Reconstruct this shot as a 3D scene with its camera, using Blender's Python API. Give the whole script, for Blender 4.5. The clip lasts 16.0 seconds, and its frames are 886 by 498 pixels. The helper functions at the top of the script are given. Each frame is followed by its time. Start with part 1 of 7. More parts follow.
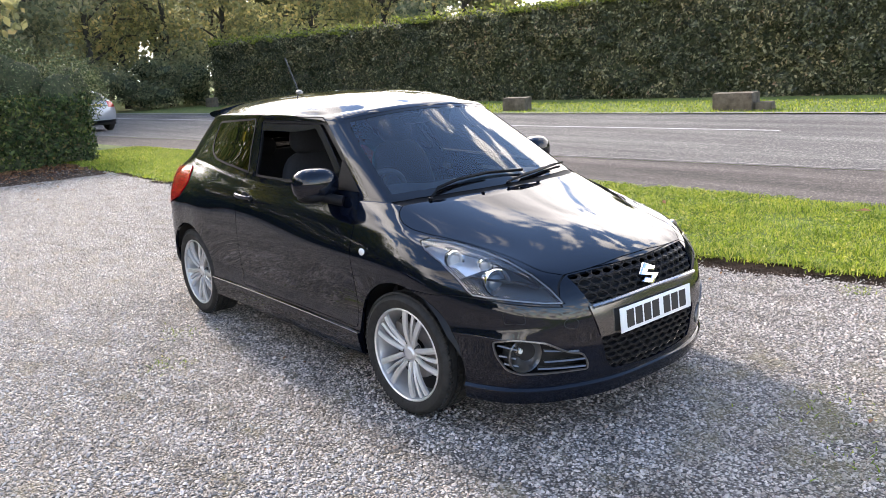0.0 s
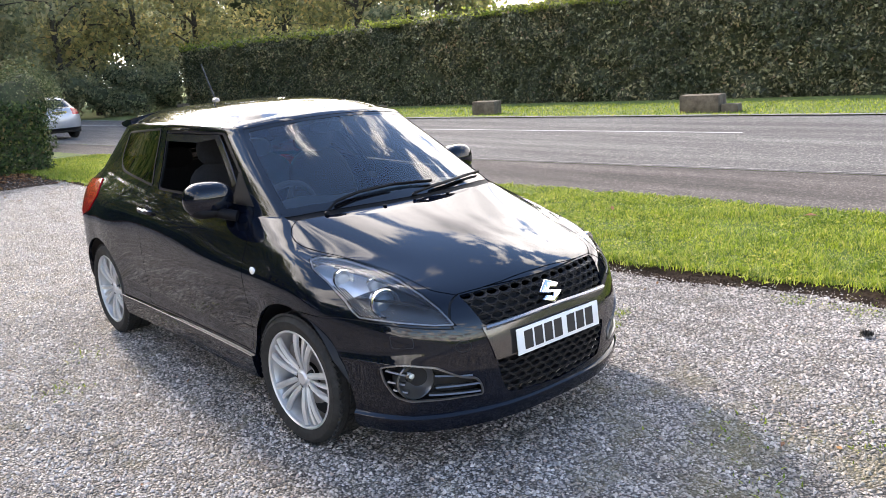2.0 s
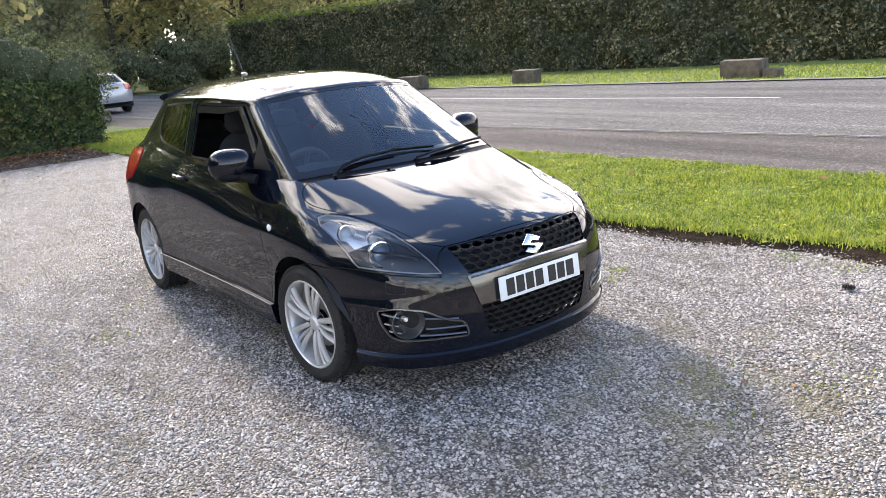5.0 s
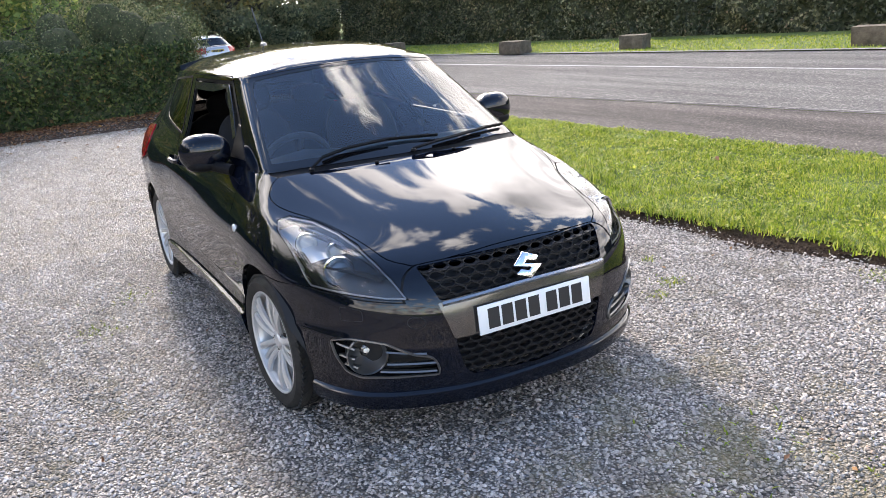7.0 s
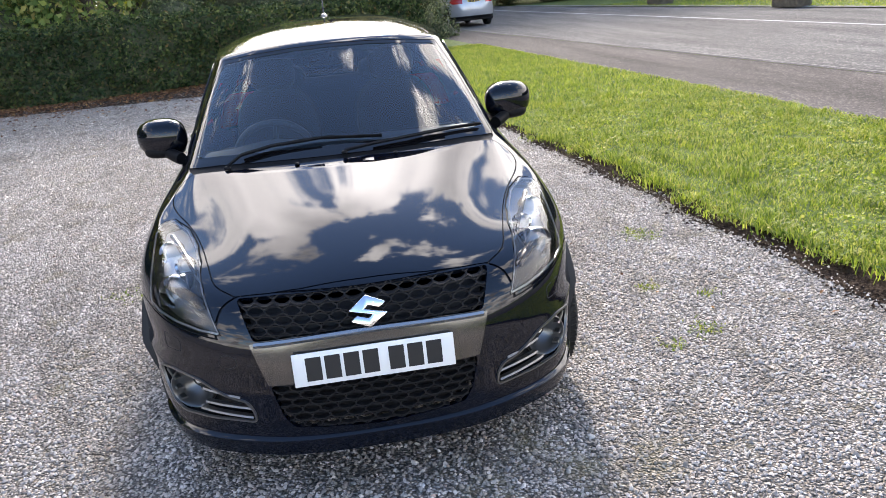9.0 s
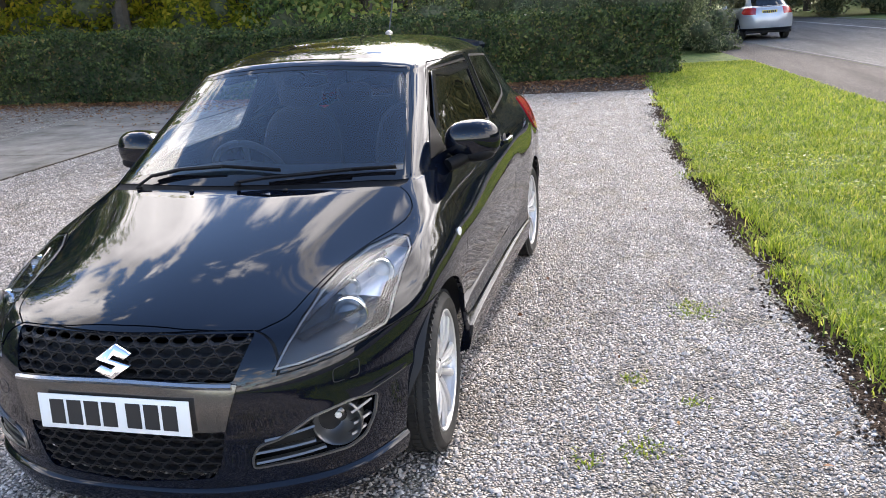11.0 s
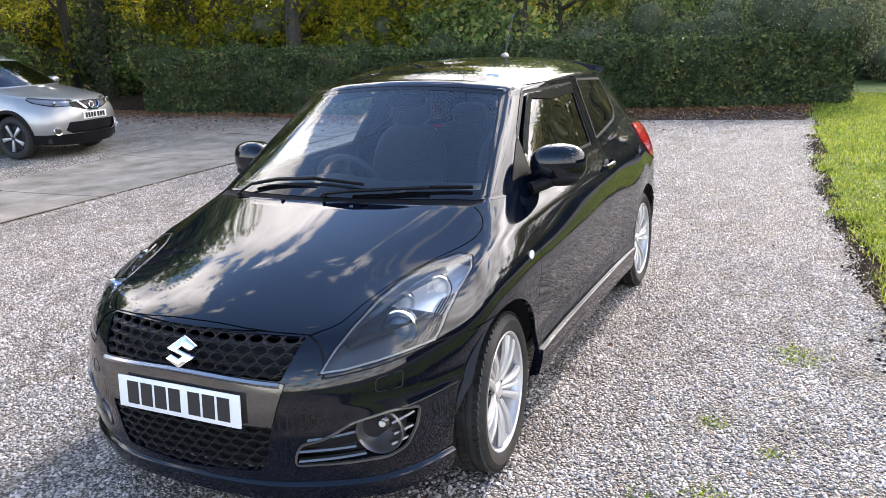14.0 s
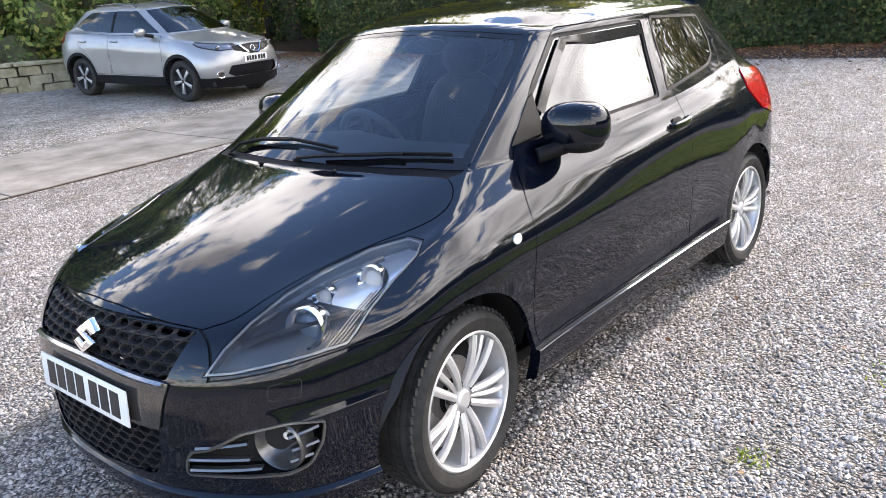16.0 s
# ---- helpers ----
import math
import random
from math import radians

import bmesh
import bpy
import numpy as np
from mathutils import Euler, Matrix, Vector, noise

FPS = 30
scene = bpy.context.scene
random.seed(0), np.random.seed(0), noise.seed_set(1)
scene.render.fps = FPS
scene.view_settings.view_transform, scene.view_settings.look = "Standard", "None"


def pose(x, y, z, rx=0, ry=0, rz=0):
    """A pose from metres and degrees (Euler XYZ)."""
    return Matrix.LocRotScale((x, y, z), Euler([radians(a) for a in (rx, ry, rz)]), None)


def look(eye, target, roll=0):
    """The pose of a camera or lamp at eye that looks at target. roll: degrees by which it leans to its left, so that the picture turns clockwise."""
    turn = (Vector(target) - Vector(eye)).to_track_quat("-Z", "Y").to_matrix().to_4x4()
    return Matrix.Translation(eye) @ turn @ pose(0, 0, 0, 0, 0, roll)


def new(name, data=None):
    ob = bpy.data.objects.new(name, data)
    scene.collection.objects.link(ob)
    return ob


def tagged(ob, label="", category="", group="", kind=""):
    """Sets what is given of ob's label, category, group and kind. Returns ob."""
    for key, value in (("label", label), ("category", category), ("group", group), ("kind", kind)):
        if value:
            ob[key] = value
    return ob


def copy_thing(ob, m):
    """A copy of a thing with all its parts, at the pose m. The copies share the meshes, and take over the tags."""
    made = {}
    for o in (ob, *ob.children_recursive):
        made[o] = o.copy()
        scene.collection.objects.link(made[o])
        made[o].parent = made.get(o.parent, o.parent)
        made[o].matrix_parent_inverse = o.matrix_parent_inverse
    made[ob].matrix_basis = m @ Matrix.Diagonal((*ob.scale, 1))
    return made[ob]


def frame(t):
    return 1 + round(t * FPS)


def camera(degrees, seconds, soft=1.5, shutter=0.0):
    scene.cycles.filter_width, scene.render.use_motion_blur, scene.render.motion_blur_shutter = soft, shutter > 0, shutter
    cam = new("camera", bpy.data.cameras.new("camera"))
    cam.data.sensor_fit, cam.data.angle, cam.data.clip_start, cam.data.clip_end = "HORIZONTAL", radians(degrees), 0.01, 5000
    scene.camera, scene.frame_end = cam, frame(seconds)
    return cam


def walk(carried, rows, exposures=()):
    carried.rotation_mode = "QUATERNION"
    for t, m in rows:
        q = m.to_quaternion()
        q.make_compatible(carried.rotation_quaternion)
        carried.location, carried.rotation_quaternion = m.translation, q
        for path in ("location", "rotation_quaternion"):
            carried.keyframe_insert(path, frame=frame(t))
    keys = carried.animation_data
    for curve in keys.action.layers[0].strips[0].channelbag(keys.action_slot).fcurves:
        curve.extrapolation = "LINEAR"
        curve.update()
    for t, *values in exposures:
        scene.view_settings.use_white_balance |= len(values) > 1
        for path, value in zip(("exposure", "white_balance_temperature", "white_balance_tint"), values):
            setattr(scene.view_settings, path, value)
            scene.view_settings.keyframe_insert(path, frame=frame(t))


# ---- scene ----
cam = camera(58.5, 16.0, soft=0.7)
PATH = [
    (0, (4.098, -2.886, 1.642), (2.585, -1.66, 1.184), -3.3),
    (0.5, (4.235, -2.78, 1.645), (2.733, -1.541, 1.185), -3.3),
    (1, (4.406, -2.667, 1.635), (2.918, -1.41, 1.18), -3.4),
    (1.5, (4.365, -2.586, 1.63), (2.886, -1.318, 1.179), -3.5),
    (2, (4.191, -2.439, 1.63), (2.704, -1.18, 1.178), -3.7),
    (2.5, (4.138, -2.357, 1.618), (2.633, -1.119, 1.167), -3.8),
    (3, (4.355, -2.351, 1.619), (2.823, -1.148, 1.164), -4.0),
    (3.5, (4.512, -2.381, 1.613), (2.963, -1.205, 1.147), -4.3),
    (4, (4.63, -2.554, 1.64), (3.078, -1.391, 1.153), -4.5),
    (4.2, (4.663, -2.594, 1.637), (3.114, -1.431, 1.138), -4.6),
    (6.3, (4.491, -2.007, 1.643), (2.88, -0.956, 1.096), -4.9),
    (6.5, (4.41, -1.916, 1.644), (2.776, -0.903, 1.092), -4.8),
    (7, (4.394, -1.628, 1.623), (2.703, -0.731, 1.045), -4.9),
    (7.5, (4.475, -1.278, 1.644), (2.726, -0.524, 1.031), -4.9),
    (8, (4.392, -0.861, 1.604), (2.588, -0.291, 0.955), -5.3),
    (8.5, (4.36, -0.451, 1.601), (2.502, -0.074, 0.964), -5.6),
    (9, (4.356, -0.029, 1.639), (2.475, 0.201, 0.999), -5.4),
    (9.2, (4.319, 0.156, 1.598), (2.422, 0.316, 0.982), -5.3),
    (11.3, (3.814, 1.699, 1.613), (1.991, 1.108, 1.042), -3.8),
    (11.5, (3.795, 1.79, 1.62), (1.99, 1.137, 1.058), -3.7),
    (12, (3.876, 2.005, 1.612), (2.112, 1.227, 1.079), -3.7),
    (12.5, (3.92, 2.095, 1.603), (2.184, 1.241, 1.094), -3.6),
    (13, (3.92, 2.093, 1.6), (2.196, 1.21, 1.104), -3.4),
    (13.5, (3.844, 2.008, 1.608), (2.115, 1.135, 1.109), -3.2),
    (14, (3.791, 1.855, 1.602), (2.056, 0.999, 1.094), -3.0),
    (14.5, (3.679, 1.824, 1.592), (1.953, 0.959, 1.069), -3.2),
    (15, (3.482, 2.014, 1.594), (1.791, 1.094, 1.051), -3.8),
    (15.5, (3.258, 2.179, 1.579), (1.659, 1.117, 1.018), -4.7),
    (16, (2.941, 2.261, 1.556), (1.509, 1.01, 0.935), -4.9),
]
walk(cam, [(t, look(eye, target, roll)) for t, eye, target, roll in PATH], exposures=[(0.0, 1.76, 6950, 15), (9.0, 1.66, 6850, 15), (12.0, 1.76, 6780, 15), (16.0, 1.87, 6780, 15)])

# ---- world, sun ----
SUN_DIR = Vector((-0.93, 0.13, 0.54)).normalized()   # towards the sun
sun = new("sun", bpy.data.lights.new("sun", "SUN"))
sun.data.energy, sun.data.angle, sun.data.color = 2.1, radians(7.0), (1.0, 0.935, 0.84)
CLOUD_DARK, CLOUD_LIGHT, GLOW = 6.5, 26.0, 0.45
sun.matrix_world = look((0, 0, 30), Vector((0, 0, 30)) - SUN_DIR)
world = bpy.data.worlds.new("sky")
scene.world = world
world.use_nodes = True
wn, wl = world.node_tree.nodes, world.node_tree.links
wn.clear()
sky = wn.new("ShaderNodeTexSky")
sky.sky_type, sky.sun_disc = "NISHITA", False
sky.sun_elevation = math.asin(SUN_DIR.z)
sky.sun_rotation = math.atan2(SUN_DIR.x, SUN_DIR.y)
sky.altitude, sky.air_density, sky.dust_density, sky.ozone_density = 50, 1.0, 0.15, 3.2
tc = wn.new("ShaderNodeTexCoord")


def wmath(op, a, b=None, vector=False):
    """A maths node of the sky; a and b are sockets or values."""
    n = wn.new("ShaderNodeVectorMath" if vector else "ShaderNodeMath")
    n.operation = op
    for i, v in enumerate((a, b)):
        if v is None:
            continue
        if isinstance(v, bpy.types.NodeSocket):
            wl.new(v, n.inputs[i])
        else:
            n.inputs[i].default_value = v
    return n.outputs["Value"] if op == "DOT_PRODUCT" or not vector else n.outputs["Vector"]


# a flat layer of broken cloud high above, brighter towards the sun
axes = wn.new("ShaderNodeSeparateXYZ")
wl.new(tc.outputs["Generated"], axes.inputs[0])
rise = wmath("ADD", wmath("MAXIMUM", axes.outputs["Z"], 0.0), 0.30)
layer = wn.new("ShaderNodeCombineXYZ")
drift = wn.new("ShaderNodeMapping")
drift.inputs["Location"].default_value = (30.99, -28.93, -17.65)
wl.new(wmath("DIVIDE", axes.outputs["X"], rise), layer.inputs["X"])
wl.new(wmath("DIVIDE", axes.outputs["Y"], rise), layer.inputs["Y"])
cl = wn.new("ShaderNodeTexNoise")
cl.inputs["Scale"].default_value, cl.inputs["Detail"].default_value, cl.inputs["Roughness"].default_value = 4.2, 9.0, 0.60
cl.inputs["Distortion"].default_value = 0.2
wl.new(layer.outputs[0], drift.inputs["Vector"])
wl.new(drift.outputs["Vector"], cl.inputs["Vector"])
cr = wn.new("ShaderNodeValToRGB")
cr.color_ramp.elements[0].position, cr.color_ramp.elements[1].position = 0.772, 0.818
# cloud closes up towards the horizon and the sun
facing = wmath("DOT_PRODUCT", tc.outputs["Generated"], tuple(SUN_DIR), vector=True)
wl.new(wmath("ADD", wmath("ADD", cl.outputs["Fac"], wmath("MULTIPLY", wmath("SUBTRACT", 1.0, axes.outputs["Z"]), 0.48)), wmath("MULTIPLY", facing, 0.17)), cr.inputs["Fac"])
cs = wn.new("ShaderNodeTexNoise")
cs.inputs["Scale"].default_value, cs.inputs["Detail"].default_value = 3.0, 7.0
wl.new(layer.outputs[0], cs.inputs["Vector"])
shade = wn.new("ShaderNodeMixRGB")
shade.inputs["Color1"].default_value, shade.inputs["Color2"].default_value = (CLOUD_DARK, CLOUD_DARK * 1.01, CLOUD_DARK * 1.04, 1), (CLOUD_LIGHT, CLOUD_LIGHT * 1.0, CLOUD_LIGHT * 1.0, 1)
cs2 = wn.new("ShaderNodeMapRange")
cs2.inputs["From Min"].default_value, cs2.inputs["From Max"].default_value = 0.35, 0.65
wl.new(cs.outputs["Fac"], cs2.inputs["Value"])
wl.new(cs2.outputs["Result"], shade.inputs["Fac"])
glow = wmath("POWER", wmath("ADD", wmath("MULTIPLY", facing, 0.5), 0.5), 2.5)
gain = wmath("ADD", wmath("MULTIPLY", glow, GLOW), 0.40)
lit = wn.new("ShaderNodeVectorMath")
lit.operation = "SCALE"
wl.new(shade.outputs["Color"], lit.inputs[0])
wl.new(gain, lit.inputs["Scale"])
mx = wn.new("ShaderNodeMixRGB")
wl.new(cr.outputs["Color"], mx.inputs["Fac"])
clear = wn.new("ShaderNodeVectorMath")
clear.operation = "SCALE"
clear.inputs["Scale"].default_value = 1.15
wl.new(sky.outputs["Color"], clear.inputs[0])
wl.new(clear.outputs["Vector"], mx.inputs["Color1"])
wl.new(lit.outputs["Vector"], mx.inputs["Color2"])
bg = wn.new("ShaderNodeBackground")
bg.inputs["Strength"].default_value = 0.15
wo = wn.new("ShaderNodeOutputWorld")
wl.new(mx.outputs["Color"], bg.inputs["Color"])
wl.new(bg.outputs["Background"], wo.inputs["Surface"])


# ---- material tools ----
def mat(name, color, rough=0.5, metal=0.0, **more):
    """A principled material; more: other inputs by name with _ for space."""
    m = bpy.data.materials.new(name)
    m.use_nodes = True
    b = m.node_tree.nodes["Principled BSDF"]
    b.inputs["Base Color"].default_value = (*color, 1)
    b.inputs["Roughness"].default_value, b.inputs["Metallic"].default_value = rough, metal
    for key, value in more.items():
        b.inputs[key.replace("_", " ")].default_value = value
    return m


def node(m, kind, **inputs):
    n = m.node_tree.nodes.new("ShaderNode" + kind)
    for key, value in inputs.items():
        n.inputs[key].default_value = value
    return n


def link(m, a, out, b, into):
    m.node_tree.links.new(a.outputs[out], b.inputs[into])


def bsdf(m):
    return m.node_tree.nodes["Principled BSDF"]


def ramp(m, stops):
    n = m.node_tree.nodes.new("ShaderNodeValToRGB")
    e = n.color_ramp.elements
    while len(e) < len(stops):
        e.new(0.5)
    for el, (p, c) in zip(e, stops):
        el.position, el.color = p, (*c, 1)
    return n


def bump(m, src, out, strength, distance, chain=None):
    n = node(m, "Bump", Strength=strength, Distance=distance)
    link(m, src, out, n, "Height")
    if chain:
        link(m, chain, "Normal", n, "Normal")
    link(m, n, "Normal", bsdf(m), "Normal")
    return n


def speckled(name, stops, scale, rough=0.8, bump_s=0.3, bump_d=0.01, detail=6.0, **more):
    """A noise-coloured material at world size, with grain relief."""
    m = mat(name, stops[0][1], rough, **more)
    g = node(m, "NewGeometry")
    n = node(m, "TexNoise", Scale=scale, Detail=detail, Roughness=0.65)
    link(m, g, "Position", n, "Vector")
    r = ramp(m, stops)
    link(m, n, "Fac", r, "Fac")
    link(m, r, "Color", bsdf(m), "Base Color")
    n2 = node(m, "TexNoise", Scale=scale * 6, Detail=3.0)
    link(m, g, "Position", n2, "Vector")
    bump(m, n2, "Fac", bump_s, bump_d)
    return m


def leaf_material(name, stops, rough=0.45, through_light=0.35, spec=0.4):
    """Leaves: a colour for each leaf, light passing through."""
    m = mat(name, stops[0][1], rough, Specular_IOR_Level=spec)
    g = node(m, "NewGeometry")
    r = ramp(m, stops)
    link(m, g, "Random Per Island", r, "Fac")
    link(m, r, "Color", bsdf(m), "Base Color")
    t = node(m, "BsdfTranslucent")
    link(m, r, "Color", t, "Color")
    mixer = node(m, "MixShader", Fac=through_light)
    link(m, bsdf(m), "BSDF", mixer, 1)
    link(m, t, "BSDF", mixer, 2)
    link(m, mixer, "Shader", m.node_tree.nodes["Material Output"], "Surface")
    return m


def smoothstep(a, b, x):
    t = np.clip((np.asarray(x, float) - a) / (b - a), 0, 1)
    return t * t * (3 - 2 * t)


# ---- mesh tools ----
def mesh_object(name, verts, faces, material, parent=None, smooth=False, label="", category="", group="", kind=""):
    me = bpy.data.meshes.new(name)
    me.from_pydata([tuple(map(float, v)) for v in verts], [], [tuple(map(int, f)) for f in faces])
    me.materials.append(material)
    if smooth:
        me.polygons.foreach_set("use_smooth", [True] * len(me.polygons))
    me.update()
    ob = new(name, me)
    if parent:
        ob.parent = parent
    return tagged(ob, label, category, group, kind)


def part(name, bm, material, parent, label="", smooth=True):
    """Links a bmesh as one mesh object under a thing or a part."""
    me = bpy.data.meshes.new(name)
    bm.to_mesh(me)
    bm.free()
    me.materials.append(material)
    if smooth:
        me.polygons.foreach_set("use_smooth", [True] * len(me.polygons))
        me.set_sharp_from_angle(angle=radians(38))
    me.update()
    ob = new(name, me)
    ob.parent = parent
    return tagged(ob, label)


def thing(name, label, category, group="", at=None):
    ob = new(name)
    if at is not None:
        ob.matrix_basis = at
    return tagged(ob, label, category, group)


def box_bm(sx, sy, sz, at=(0, 0, 0), bevel=0.0, segments=2):
    bm = bmesh.new()
    bmesh.ops.create_cube(bm, size=1)
    bmesh.ops.transform(bm, matrix=Matrix.Translation(at) @ Matrix.Diagonal((sx, sy, sz, 1)), verts=bm.verts)
    if bevel:
        bmesh.ops.bevel(bm, geom=bm.edges[:], offset=bevel, segments=segments, affect="EDGES", profile=0.5)
    return bm


def lathe_bm(profile, segments=48, axis="y"):
    """Turns (radius, offset) pairs round an axis."""
    bm = bmesh.new()
    rings = []
    for r, h in profile:
        ring = []
        for k in range(segments):
            a = 2 * math.pi * k / segments
            ring.append(bm.verts.new((r * math.cos(a), h, r * math.sin(a)) if axis == "y" else (r * math.cos(a), r * math.sin(a), h)))
        rings.append(ring)
    for a, b in zip(rings, rings[1:]):
        for k in range(segments):
            bm.faces.new((a[k], a[(k + 1) % segments], b[(k + 1) % segments], b[k]))
    bmesh.ops.recalc_face_normals(bm, faces=bm.faces)
    return bm


def tube_bm(points, radius, segments=8, taper=1.0):
    """A round bar along points, with its ends closed."""
    bm = bmesh.new()
    pts = [Vector(p) for p in points]
    rings = []
    for i, p in enumerate(pts):
        d = (pts[min(i + 1, len(pts) - 1)] - pts[max(i - 1, 0)]).normalized()
        side = d.cross(Vector((0, 0, 1)) if abs(d.z) < 0.9 else Vector((1, 0, 0))).normalized()
        up = side.cross(d)
        r = radius * (1 + (taper - 1) * i / max(1, len(pts) - 1))
        rings.append([bm.verts.new(p + r * (math.cos(2 * math.pi * k / segments) * side + math.sin(2 * math.pi * k / segments) * up)) for k in range(segments)])
    for a, b in zip(rings, rings[1:]):
        for k in range(segments):
            bm.faces.new((a[k], a[(k + 1) % segments], b[(k + 1) % segments], b[k]))
    bm.faces.new(rings[0][::-1]), bm.faces.new(rings[-1])
    bmesh.ops.recalc_face_normals(bm, faces=bm.faces)
    return bm


# ---- ground ----
def ground_z(x, y):
    """The yard rises gently towards the woods."""
    return 0.042 * smoothstep(-6.5, -9.0, y) * np.clip(-7.2 - np.asarray(y, float), 0, 9) + 0 * np.asarray(x, float)


def sheet(name, edge_a, edge_b, lift, material, steps, across, parent=None, thick=0.0, **tags):
    """A sheet of ground between two edges, each a function of s in 0..1, as a grid."""
    s = np.linspace(0, 1, steps + 1)
    a, b = np.array([edge_a(t) for t in s]), np.array([edge_b(t) for t in s])
    verts, faces = [], []
    for i in range(steps + 1):
        for j in range(across + 1):
            x, y = a[i] + (b[i] - a[i]) * j / across
            verts.append((x, y, float(ground_z(x, y)) + lift))
    n = across + 1
    for i in range(steps):
        for j in range(across):
            faces.append((i * n + j, (i + 1) * n + j, (i + 1) * n + j + 1, i * n + j + 1))
    if thick:
        k = len(verts)
        rim = [i * n for i in range(steps + 1)] + [steps * n + j for j in range(1, n)] + [i * n + across for i in range(steps - 1, -1, -1)] + [j for j in range(across - 1, 0, -1)]
        for r in rim:
            x, y, z = verts[r]
            verts.append((x, y, z - thick))
        for q in range(len(rim)):
            faces.append((rim[q], k + q, k + (q + 1) % len(rim), rim[(q + 1) % len(rim)]))
    return mesh_object(name, verts, faces, material, parent, smooth=not thick, **tags)


def ground_sheet(name, lift, material, **tags):
    """The whole ground: fine cells near the place, wide ones far off."""
    near = np.arange(-40, 41, 1.0)
    far = np.array([60, 100, 160, 260, 400, 700.0])
    c = np.concatenate([-far[::-1], near, far])
    X, Y = np.meshgrid(c, c, indexing="ij")
    Z = ground_z(X, Y) + lift
    n = len(c)
    verts = np.stack([X, Y, Z], 2).reshape(-1, 3)
    faces = [(i * n + j, (i + 1) * n + j, (i + 1) * n + j + 1, i * n + j + 1) for i in range(n - 1) for j in range(n - 1)]
    return mesh_object(name, verts, faces, material, smooth=True, **tags)


def straight(x0, y0, x1, y1, wave=0.0, freq=9.0, seed=0.0):
    def at(t):
        w = wave * noise.noise((t * freq, seed, 0.3)) + wave * 0.5 * noise.noise((t * freq * 4, seed, 5.3))
        return np.array((x0 + (x1 - x0) * t, y0 + (y1 - y0) * t + w))
    return at


def bent(points, wave=0.0, freq=30.0, seed=0.0):
    px = np.array([p[0] for p in points], float)
    py = np.array([p[1] for p in points], float)
    def at(t):
        x = px[0] + (px[-1] - px[0]) * t
        y = float(np.interp(x, px, py) if px[-1] > px[0] else np.interp(-x, -px, py))
        return np.array((x, y + wave * noise.noise((t * freq, seed, 0.7)) + 0.6 * wave * noise.noise((t * freq * 5, seed, 2.7))))
    return at

# ---- ground materials ----
def soiled(m, g, last):
    """Damp, earthy drifts about a foot across, running along the drive."""
    along = node(m, "Mapping")
    along.inputs["Scale"].default_value = (0.6, 1.0, 1.0)
    link(m, g, "Position", along, "Vector")
    n = node(m, "TexNoise", Scale=4.2, Detail=6.0, Roughness=0.68)
    link(m, along, "Vector", n, "Vector")
    k = ramp(m, [(0.36, (0.74, 0.71, 0.665)), (0.52, (1.06, 1.05, 1.035)), (0.68, (1.20, 1.195, 1.19))])
    link(m, n, "Fac", k, "Fac")
    mul = node(m, "MixRGB", Fac=1.0)
    mul.blend_type = "MULTIPLY"
    link(m, last, "Color", mul, 1)
    link(m, k, "Color", mul, 2)
    return mul


def mossy(m, g, last):
    """Olive moss in drifts, thickest on the damp patch ahead of the car."""
    n = node(m, "TexNoise", Scale=3.4, Detail=8.0, Roughness=0.70)
    off = node(m, "Mapping")
    off.inputs["Location"].default_value = (3.7, 8.1, 0)
    link(m, g, "Position", off, "Vector")
    link(m, off, "Vector", n, "Vector")
    spot = node(m, "Mapping")
    spot.inputs["Location"].default_value = (-2.75 / 1.5, -0.45 / 0.95, 0)
    spot.inputs["Scale"].default_value = (1 / 1.5, 1 / 0.95, 1)
    link(m, g, "Position", spot, "Vector")
    ball = node(m, "TexGradient")
    ball.gradient_type = "SPHERICAL"
    link(m, spot, "Vector", ball, "Vector")
    add = node(m, "Math")
    add.operation = "MULTIPLY_ADD"
    add.inputs[1].default_value = 0.15
    link(m, ball, "Fac", add, 0)
    link(m, n, "Fac", add, 2)
    k = ramp(m, [(0.55, (0, 0, 0)), (0.74, (0.62, 0.62, 0.62))])
    link(m, add, "Value", k, "Fac")
    mo = node(m, "MixRGB")
    mo.inputs[2].default_value = (0.20, 0.165, 0.075, 1)
    link(m, k, "Color", mo, 0)
    link(m, last, "Color", mo, 1)
    return mo


